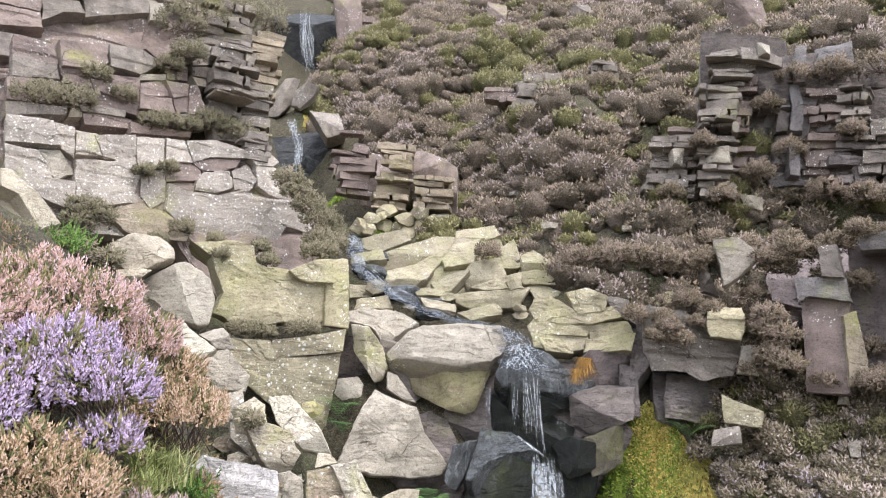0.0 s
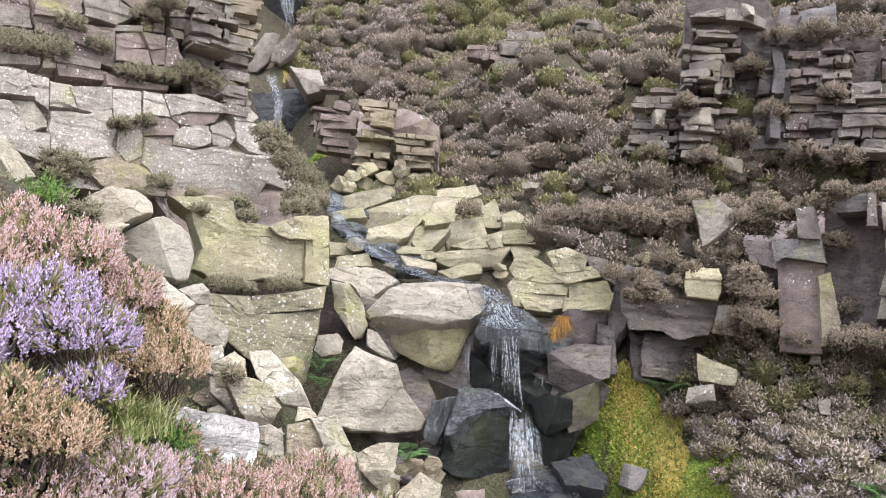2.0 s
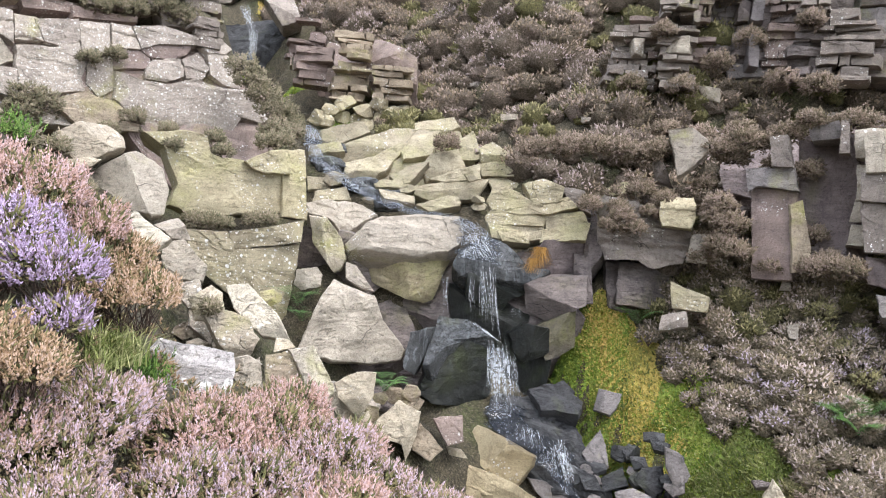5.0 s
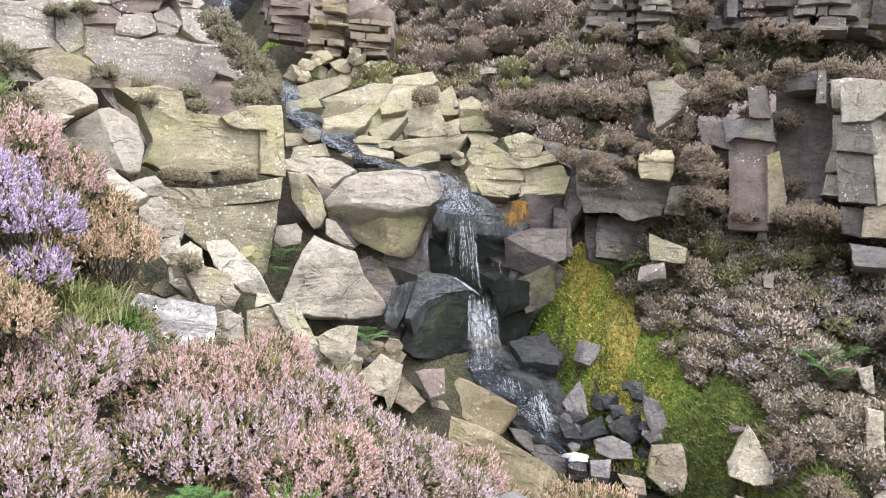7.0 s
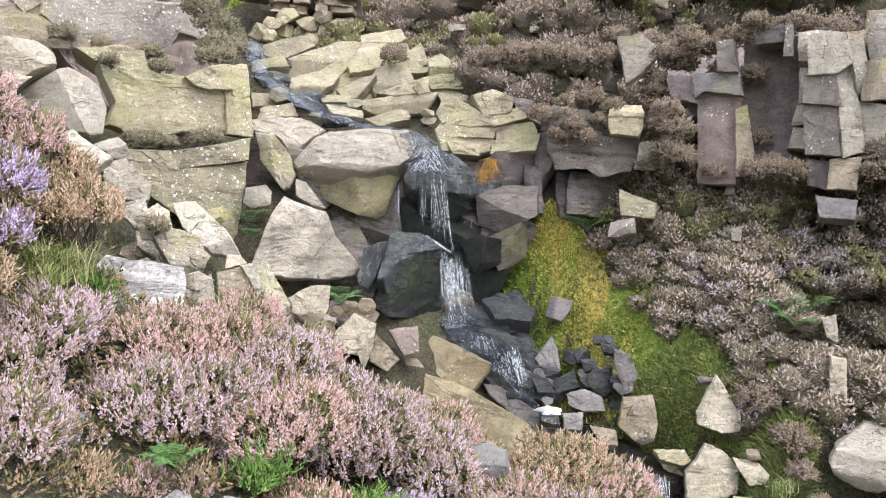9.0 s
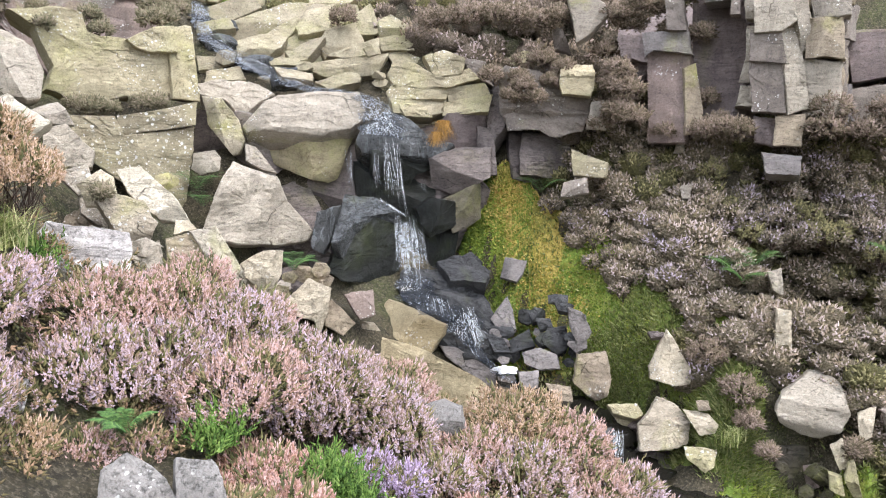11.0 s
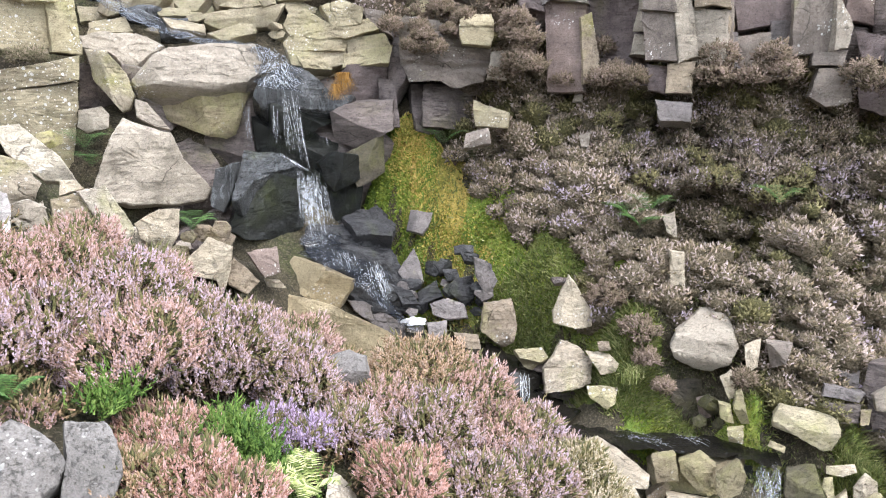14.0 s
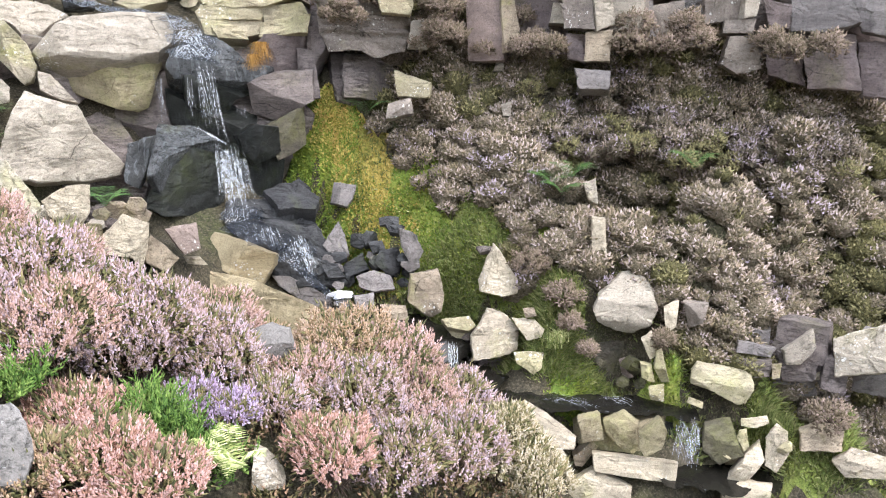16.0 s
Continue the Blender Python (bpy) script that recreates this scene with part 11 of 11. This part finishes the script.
# heather and other plants of the near bank
heather_bush((-1.77, 3.70, -0.40), 0.28, MAUVE, "bright mauve heather bush in full bloom", 420)
heather_bush((-1.49, 3.67, -0.50), 0.21, MAUVE, "bright mauve heather bush in full bloom", 300)
heather_bush((-1.85, 3.51, -0.52), 0.23, MAUVE, "bright mauve heather bush in full bloom", 260)
heather_bush((-1.41, 3.53, -0.71), 0.14, MAUVE, "bright mauve heather bush in full bloom", 120)
heather_bush((-2.19, 4.18, -0.08), 0.27, PINK, "faded pink heather bush in flower", 330)
heather_bush((-1.89, 4.22, -0.17), 0.28, PINK, "faded pink heather bush in flower", 330)
heather_bush((-2.08, 3.87, -0.27), 0.22, PINK, "faded pink heather bush in flower", 330)
heather_bush((-1.66, 4.39, -0.34), 0.23, PINK, "faded pink heather bush in flower", 330)
heather_bush((-1.52, 4.51, -0.53), 0.21, RUSTY, "rusty faded heather bush on the bank", 330)
heather_bush((-1.36, 4.44, -0.70), 0.22, RUSTY, "rusty faded heather bush on the bank", 330)
heather_bush((-1.49, 4.39, -0.67), 0.18, RUSTY, "rusty faded heather bush on the bank", 330)
heather_bush((-1.63, 3.22, -0.79), 0.22, RUSTY, "rusty faded heather bush on the bank", 330)
heather_bush((-1.44, 3.27, -0.87), 0.18, RUSTY, "rusty faded heather bush on the bank", 330)
heather_bush((-2.27, 3.79, -0.21), 0.28, PINK, "faded pink heather bush in flower", 330)
heather_bush((-1.96, 3.33, -0.61), 0.25, MAUVE, "bright mauve heather bush in full bloom", 330)
heather_bush((-1.29, 3.57, -1.17), 0.27, LILAC, "pale lilac heather bush with green shoots", 380)
heather_bush((-1.33, 3.28, -1.32), 0.26, LILAC, "pale lilac heather bush with green shoots", 380)
heather_bush((-1.17, 3.79, -1.14), 0.16, LILAC, "pale lilac heather bush with green shoots", 160)
heather_bush((-1.15, 2.96, -1.40), 0.22, LILAC, "pale lilac heather bush with green shoots", 330)
heather_bush((-1.55, 3.34, -1.15), 0.25, PINK, "faded pink heather bush in flower", 330)
heather_bush((-0.85, 4.09, -1.38), 0.30, PINK, "faded pink heather bush in flower", 420)
heather_bush((-0.81, 3.62, -1.52), 0.28, LILAC, "pale lilac heather bush with green shoots", 420)
heather_bush((-0.55, 4.24, -1.41), 0.29, PINK, "faded pink heather bush in flower", 420)
heather_bush((-0.48, 4.66, -1.35), 0.23, PINK, "faded pink heather bush in flower", 260)
heather_bush((-0.52, 3.77, -1.56), 0.29, LILAC, "pale lilac heather bush with green shoots", 420)
heather_bush((-0.22, 4.15, -1.49), 0.30, LILAC, "pale lilac heather bush with green shoots", 420)
heather_bush((-0.11, 3.68, -1.62), 0.28, PINK, "faded pink heather bush in flower", 420)
heather_bush((0.05, 4.10, -1.65), 0.27, LILAC, "pale lilac heather bush with green shoots", 420)
heather_bush((0.29, 3.95, -1.74), 0.28, LILAC, "pale lilac heather bush with green shoots", 420)
heather_bush((0.39, 4.13, -1.76), 0.21, LILAC, "pale lilac heather bush with green shoots", 300)
heather_bush((0.63, 4.04, -1.89), 0.20, LILAC, "pale lilac heather bush with green shoots", 300)
heather_bush((0.92, 4.22, -2.10), 0.12, RUSTY, "rusty faded heather bush on the bank", 200)
heather_bush((-0.06, 4.61, -1.54), 0.17, PINK, "faded pink heather bush in flower", 220)
heather_bush((-1.13, 3.09, -1.62), 0.16, LILAC, "pale lilac heather bush with green shoots", 200)
heather_bush((-0.95, 3.12, -1.67), 0.14, RUSTY, "rusty faded heather bush on the bank", 180)
heather_bush((-0.75, 3.25, -1.76), 0.13, PINK, "faded pink heather bush in flower", 180)
heather_bush((-0.54, 3.37, -1.83), 0.12, PINK, "faded pink heather bush in flower", 150)
heather_bush((-0.44, 4.44, -1.59), 0.32, PINK, "faded pink heather bush in flower", 420)
heather_bush((2.21, 3.52, -2.40), 0.12, STRAW, "straw-coloured heather gone over, at the bank edge", 200)
heather_bush((2.26, 3.40, -2.54), 0.15, STRAW, "straw-coloured heather gone over, at the bank edge", 200)
heather_bush((2.32, 3.29, -2.64), 0.14, STRAW, "straw-coloured heather gone over, at the bank edge", 200)
heather_bush((2.13, 3.45, -2.56), 0.14, STRAW, "straw-coloured heather gone over, at the bank edge", 200)
heather_bush((0.99, 4.66, -2.22), 0.18, RUSTY, "rusty faded heather bush on the bank", 220)
heather_bush((0.71, 4.42, -1.94), 0.24, PINK, "faded pink heather bush in flower", 300)
heather_bush((0.69, 3.94, -1.99), 0.19, LILAC, "pale lilac heather bush with green shoots", 220)
heather_bush((0.23, 3.92, -1.87), 0.21, LILAC, "pale lilac heather bush with green shoots", 260)
heather_bush((-0.20, 3.74, -1.73), 0.23, LILAC, "pale lilac heather bush with green shoots", 300)
heather_bush((0.48, 3.58, -2.04), 0.13, MAUVE, "bright mauve heather bush in full bloom", 150)
heather_bush((0.67, 3.53, -2.08), 0.12, MAUVE, "bright mauve heather bush in full bloom", 130)
heather_bush((0.89, 3.62, -2.10), 0.15, LILAC, "pale lilac heather bush with green shoots", 180)
heather_bush((1.12, 3.92, -2.13), 0.19, PINK, "faded pink heather bush in flower", 240)
heather_bush((1.47, 4.23, -2.09), 0.27, RUSTY, "rusty faded heather bush on the bank", 360)
heather_bush((1.69, 4.11, -2.20), 0.29, PINK, "faded pink heather bush in flower", 380)
heather_bush((1.34, 3.74, -2.21), 0.27, LILAC, "pale lilac heather bush with green shoots", 380)
heather_bush((1.73, 3.78, -2.35), 0.26, PINK, "faded pink heather bush in flower", 340)
heather_bush((2.05, 3.95, -2.40), 0.21, LILAC, "pale lilac heather bush with green shoots", 240)
heather_bush((1.84, 3.43, -2.43), 0.25, LILAC, "pale lilac heather bush with green shoots", 320)
heather_bush((1.47, 3.25, -2.33), 0.22, LILAC, "pale lilac heather bush with green shoots", 300)
heather_bush((1.03, 3.26, -2.16), 0.12, SALMON, "salmon-pink withered heather bush", 170)
heather_bush((1.10, 3.11, -2.19), 0.14, SALMON, "salmon-pink withered heather bush", 190)
heather_bush((1.20, 3.30, -2.19), 0.10, SALMON, "salmon-pink withered heather bush", 120)
heather_bush((-0.01, 3.32, -1.91), 0.16, SALMON, "salmon-pink withered heather bush", 260)
heather_bush((0.12, 3.40, -1.98), 0.15, SALMON, "salmon-pink withered heather bush", 240)
heather_bush((0.11, 2.98, -1.95), 0.19, SALMON, "salmon-pink withered heather bush", 320)
heather_bush((0.30, 2.83, -1.99), 0.17, SALMON, "salmon-pink withered heather bush", 300)
heather_bush((-0.10, 2.96, -1.93), 0.15, RUSTY, "rusty faded heather bush on the bank", 200)
heather_bush((2.21, 3.89, -2.58), 0.20, LILAC, "pale lilac heather bush with green shoots", 200)
ledge_tuft((-6.12, 11.15, 2.65), 0.42)
ledge_tuft((-5.90, 11.34, 2.71), 0.45)
ledge_tuft((-5.67, 11.54, 2.77), 0.37)
ledge_tuft((-5.55, 11.76, 3.22), 0.29)
ledge_tuft((-5.19, 11.98, 3.01), 0.24)
ledge_tuft((-4.74, 12.53, 3.71), 0.30)
ledge_tuft((-4.61, 12.70, 3.95), 0.21)
ledge_tuft((-4.77, 12.22, 2.67), 0.32)
ledge_tuft((-4.57, 12.39, 2.72), 0.29)
ledge_tuft((-4.07, 12.83, 2.92), 0.35)
ledge_tuft((-3.87, 12.97, 2.85), 0.39)
ledge_tuft((-3.64, 13.14, 2.77), 0.39)
ledge_tuft((-4.31, 12.61, 2.76), 0.23)
ledge_tuft((-3.44, 13.25, 2.63), 0.30)
ledge_tuft((-5.04, 10.78, 1.06), 0.31)
ledge_tuft((-4.88, 10.87, 0.97), 0.36)
ledge_tuft((-5.06, 10.71, 0.85), 0.30)
ledge_tuft((-4.48, 11.35, 1.73), 0.18)
ledge_tuft((-4.21, 11.57, 1.86), 0.17)
ledge_tuft((-3.90, 11.56, 0.96), 0.24)
ledge_tuft((-4.16, 11.32, 0.74), 0.18)
ledge_tuft((-2.46, 11.91, 1.90), 0.32)
ledge_tuft((-2.28, 11.87, 1.69), 0.34)
ledge_tuft((-2.08, 11.83, 1.49), 0.36)
ledge_tuft((-1.88, 11.79, 1.29), 0.36)
ledge_tuft((-1.70, 11.83, 1.14), 0.33)
ledge_tuft((-1.59, 11.46, 0.94), 0.27)
ledge_tuft((-1.80, 11.22, 0.94), 0.29)
ledge_tuft((-2.37, 10.11, 0.67), 0.16)
ledge_tuft((-2.23, 10.05, 0.51), 0.15)
ledge_tuft((-1.77, 10.64, 0.72), 0.23)
ledge_tuft((-1.59, 10.76, 0.77), 0.21)
ledge_tuft((-2.47, 9.80, -0.38), 0.15)
ledge_tuft((-2.30, 9.84, -0.39), 0.15)
ledge_tuft((-2.10, 9.88, -0.40), 0.11)
ledge_tuft((-1.78, 10.05, -0.32), 0.16)
ledge_tuft((-1.60, 10.08, -0.30), 0.13)
ledge_tuft((-2.78, 9.81, 0.53), 0.09)
ledge_tuft((-2.97, 10.16, 0.74), 0.11)
ledge_tuft((-4.75, 13.02, 4.59), 0.63)
ledge_tuft((-4.61, 13.37, 4.99), 0.71)
ledge_tuft((-4.19, 13.96, 5.27), 0.73)
ledge_tuft((-3.82, 14.59, 5.34), 0.69)
ledge_tuft((-4.41, 12.47, 3.93), 0.38)
ledge_tuft((-3.94, 7.18, 0.38), 0.24)
ledge_tuft((-3.55, 7.61, 0.29), 0.21)
ledge_tuft((-3.14, 8.11, -0.11), 0.11)
ledge_tuft((-3.64, 7.34, 0.31), 0.24)
ledge_tuft((-3.39, 7.90, 0.27), 0.19)
ledge_tuft((-2.42, 7.59, -0.74), 0.22)
ledge_tuft((-1.52, 6.96, -1.06), 0.07)
ledge_tuft((0.70, 11.83, 1.05), 0.24)
ledge_tuft((4.54, 9.26, 1.17), 0.26)
ledge_tuft((4.91, 9.05, 1.38), 0.30)
ledge_tuft((4.20, 9.55, 0.98), 0.26)
ledge_tuft((5.27, 8.84, 1.45), 0.30)
ledge_tuft((5.58, 8.66, 1.39), 0.33)
ledge_tuft((4.84, 8.93, 0.86), 0.19)
ledge_tuft((4.28, 9.33, 0.60), 0.18)
ledge_tuft((4.08, 9.56, 0.02), 0.20)
ledge_tuft((4.98, 8.90, 0.10), 0.18)
ledge_tuft((2.87, 9.85, 0.42), 0.19)
ledge_tuft((3.11, 9.68, 0.48), 0.21)
ledge_tuft((3.35, 9.50, 0.39), 0.18)
ledge_tuft((3.86, 9.51, 0.63), 0.19)
ledge_tuft((3.96, 9.38, 0.28), 0.21)
ledge_tuft((4.02, 9.26, -0.06), 0.21)
ledge_tuft((3.78, 9.25, -0.28), 0.19)
ledge_tuft((2.47, 9.76, 0.25), 0.18)
ledge_tuft((4.56, 9.18, 0.91), 0.19)
ledge_tuft((4.63, 9.20, 1.29), 0.23)
ledge_tuft((4.22, 9.50, 1.32), 0.23)
ledge_tuft((3.83, 9.78, 1.25), 0.25)
ledge_tuft((3.45, 10.01, 1.32), 0.23)
ledge_tuft((4.97, 8.57, -0.18), 0.19)
ledge_tuft((4.51, 8.92, -0.32), 0.19)
ledge_tuft((3.76, 11.53, 2.99), 0.24)
ledge_tuft((3.40, 11.71, 2.20), 0.25)
ledge_tuft((4.07, 11.39, 2.17), 0.27)
ledge_tuft((4.61, 11.43, 2.58), 0.31)
ledge_tuft((5.03, 11.38, 2.95), 0.32)
ledge_tuft((4.68, 11.45, 3.63), 0.26)
ledge_tuft((5.40, 11.02, 2.33), 0.31)
ledge_tuft((5.81, 10.71, 2.24), 0.33)
ledge_tuft((5.64, 10.80, 3.17), 0.24)
ledge_tuft((5.00, 11.28, 4.05), 0.32)
ledge_tuft((5.47, 11.04, 4.10), 0.36)
ledge_tuft((5.91, 10.70, 4.08), 0.36)
ledge_tuft((1.54, 15.76, 4.22), 0.43)
ledge_tuft((2.99, 15.71, 5.12), 0.42)
ledge_tuft((4.66, 6.93, -2.90), 0.25)
ledge_tuft((4.65, 6.72, -3.14), 0.15)
ledge_tuft((4.47, 7.33, -2.63), 0.26)
ledge_tuft((4.72, 6.46, -3.37), 0.12)
ledge_tuft((6.43, 4.79, -3.62), 0.25)
ledge_tuft((5.39, 6.07, -3.18), 0.14)
ledge_tuft((2.83, 9.47, 0.14), 0.17)
ledge_tuft((2.70, 9.51, 0.01), 0.15)
ledge_tuft((2.99, 9.42, -0.00), 0.15)
ledge_tuft((3.17, 9.47, 0.22), 0.13)
ledge_tuft((2.78, 9.58, 0.25), 0.13)
ledge_tuft((1.83, 10.66, 0.94), 0.28)
ledge_tuft((2.06, 10.41, 0.98), 0.30)
ledge_tuft((2.33, 10.25, 1.02), 0.32)
ledge_tuft((2.59, 10.09, 1.02), 0.31)
ledge_tuft((2.85, 9.92, 1.00), 0.29)
ledge_tuft((3.08, 9.76, 0.94), 0.26)
ledge_tuft((3.26, 9.69, 1.02), 0.22)
ledge_tuft((3.85, 9.00, 0.37), 0.23)
ledge_tuft((3.93, 8.87, 0.14), 0.25)
ledge_tuft((3.84, 8.91, -0.10), 0.23)
ledge_tuft((3.98, 8.74, -0.18), 0.23)
ledge_tuft((3.81, 9.02, 0.20), 0.19)
ledge_tuft((4.15, 9.23, 1.18), 0.26)
ledge_tuft((3.92, 9.34, 1.07), 0.24)
ledge_tuft((4.65, 8.61, 1.41), 0.17)
ledge_tuft((4.94, 8.37, -0.24), 0.23)
ledge_tuft((4.78, 8.45, -0.28), 0.21)
ledge_tuft((5.04, 8.19, -0.25), 0.21)
ledge_tuft((5.85, 7.73, 0.04), 0.29)
ledge_tuft((5.76, 7.67, -0.19), 0.26)
ledge_tuft((6.35, 7.46, 0.06), 0.25)
ledge_tuft((6.40, 7.30, -0.12), 0.25)
ledge_tuft((7.04, 6.86, -0.09), 0.23)
ledge_tuft((7.10, 6.65, -0.20), 0.27)
ledge_tuft((7.43, 6.45, -0.13), 0.25)
ledge_tuft((6.15, 7.51, -0.20), 0.25)
grass_tuft((-1.45, 4.14, -0.98), size=0.38)
grass_tuft((-1.36, 4.29, -0.98), size=0.3)
grass_tuft((-1.40, 3.98, -1.05), size=0.3)
green_shoots((-1.31, 4.48, -1.13), size=0.14)
green_shoots((-3.47, 7.20, 0.37), size=0.2)
green_shoots((0.28, 3.34, -1.90), size=0.13)
green_shoots((0.35, 3.31, -1.97), size=0.13)
green_shoots((0.40, 3.27, -2.04), size=0.13)
green_shoots((0.47, 3.22, -2.11), size=0.13)
green_shoots((0.53, 3.19, -2.16), size=0.13)
fern((0.63, 3.02, -2.07), size=0.22, mat=GRASS, label="pale yellowing fern frond among heather")
fern((-0.56, 3.19, -1.60), size=0.13)
green_shoots((-0.21, 3.32, -1.70), size=0.12)
fern((0.08, 8.05, -1.93), size=0.3)
fern((-1.08, 9.65, -1.31), size=0.4)
fern((-1.00, 9.43, -1.47), size=0.3)
fern((3.19, 9.64, -1.18), size=0.35)
fern((4.82, 7.62, -1.80), size=0.3)
fern((5.02, 7.55, -1.69), size=0.3)
fern((4.89, 7.49, -1.88), size=0.3)
fern((6.15, 6.80, -1.48), size=0.3)
orange_tuft((1.88, 9.69, -0.31), size=0.22)
orange_tuft((1.79, 9.65, -0.45), size=0.17)
grass_tuft((4.44, 6.69, -3.34), size=0.2)
grass_tuft((4.50, 6.69, -3.28), size=0.2)
moss_patch((2.42, 10.05, -1.95), 0.22, MOSS)
moss_patch((2.62, 9.85, -1.85), 0.28, MOSS)
moss_patch((2.60, 9.60, -2.10), 0.24, MOSS)
moss_patch((2.75, 9.95, -1.30), 0.16, GOLD)
moss_patch((2.95, 9.75, -1.42), 0.24, GOLD)
moss_patch((4.72, 6.62, -3.42), 0.28, MOSS)
moss_patch((4.95, 6.48, -3.44), 0.28, LAWN)
moss_patch((4.48, 6.78, -3.46), 0.24, LAWN)
moss_patch((2.87, 9.90, -1.40), 0.16, GOLD)
moss_patch((2.55, 9.75, -2.20), 0.22, MOSS)
moss_patch((3.00, 9.75, -1.55), 0.22, MOSS)
moss_patch((2.83, 9.40, -2.00), 0.45, MOSS)
moss_patch((3.15, 9.30, -1.81), 0.35, GOLD)
moss_patch((3.32, 8.82, -2.19), 0.45, GOLD)
moss_patch((3.12, 9.54, -1.57), 0.35, GOLD)
moss_patch((2.91, 9.03, -2.33), 0.40, MOSS)
moss_patch((3.39, 8.58, -2.39), 0.40, GRASS)
moss_patch((3.69, 8.53, -2.16), 0.35, MOSS)
moss_patch((2.54, 9.17, -2.53), 0.25, MOSS)
moss_patch((3.50, 9.10, -1.85), 0.24, MOSS)
moss_patch((3.79, 8.76, -1.81), 0.35, MOSS)
moss_patch((3.94, 8.27, -2.21), 0.30, LAWN)
moss_patch((4.08, 7.87, -2.53), 0.30, LAWN)
moss_patch((3.86, 8.03, -2.56), 0.30, MOSS)
moss_patch((3.57, 8.81, -1.96), 0.35, MOSS)
moss_patch((3.70, 7.89, -2.87), 0.45, LAWN)
moss_patch((3.74, 7.61, -3.13), 0.45, LAWN)
moss_patch((3.61, 8.21, -2.60), 0.35, LAWN)
moss_patch((4.14, 7.37, -3.03), 0.30, LAWN)
moss_patch((4.56, 6.94, -3.12), 0.35, LAWN)
moss_patch((3.74, 7.74, -2.99), 0.30, LAWN)
moss_patch((6.30, 5.11, -3.53), 0.50, LAWN)
moss_patch((6.56, 4.98, -3.44), 0.45, LAWN)
moss_patch((6.11, 5.18, -3.63), 0.35, LAWN)
moss_patch((4.41, 7.37, -2.78), 0.40, LAWN)
moss_patch((4.15, 7.74, -2.61), 0.30, LAWN)
moss_patch((4.55, 7.08, -2.97), 0.30, LAWN)
moss_patch((4.66, 6.74, -3.25), 0.25, LAWN)
moss_patch((4.58, 7.63, -2.33), 0.25, MOSS)
moss_patch((4.79, 6.32, -3.60), 0.30, MOSS)
moss_patch((5.36, 5.97, -3.45), 0.25, MOSS)
moss_patch((1.16, 10.24, -2.63), 0.15, MOSS)
moss_patch((4.61, 6.48, -3.59), 0.30, MOSS)
moss_patch((-0.97, 14.64, 1.96), 0.35, MOSS)
moss_patch((-3.97, 19.55, 4.72), 0.50, MOSS)
moss_patch((-3.40, 20.93, 5.85), 0.60, GOLD)
moss_patch((-2.27, 16.58, 2.98), 0.40, MOSS)
moss_patch((5.94, 10.87, 3.22), 0.40, MOSS)

hillside()
right_slope()
crag_foot()
bank_turf()
near_cover()
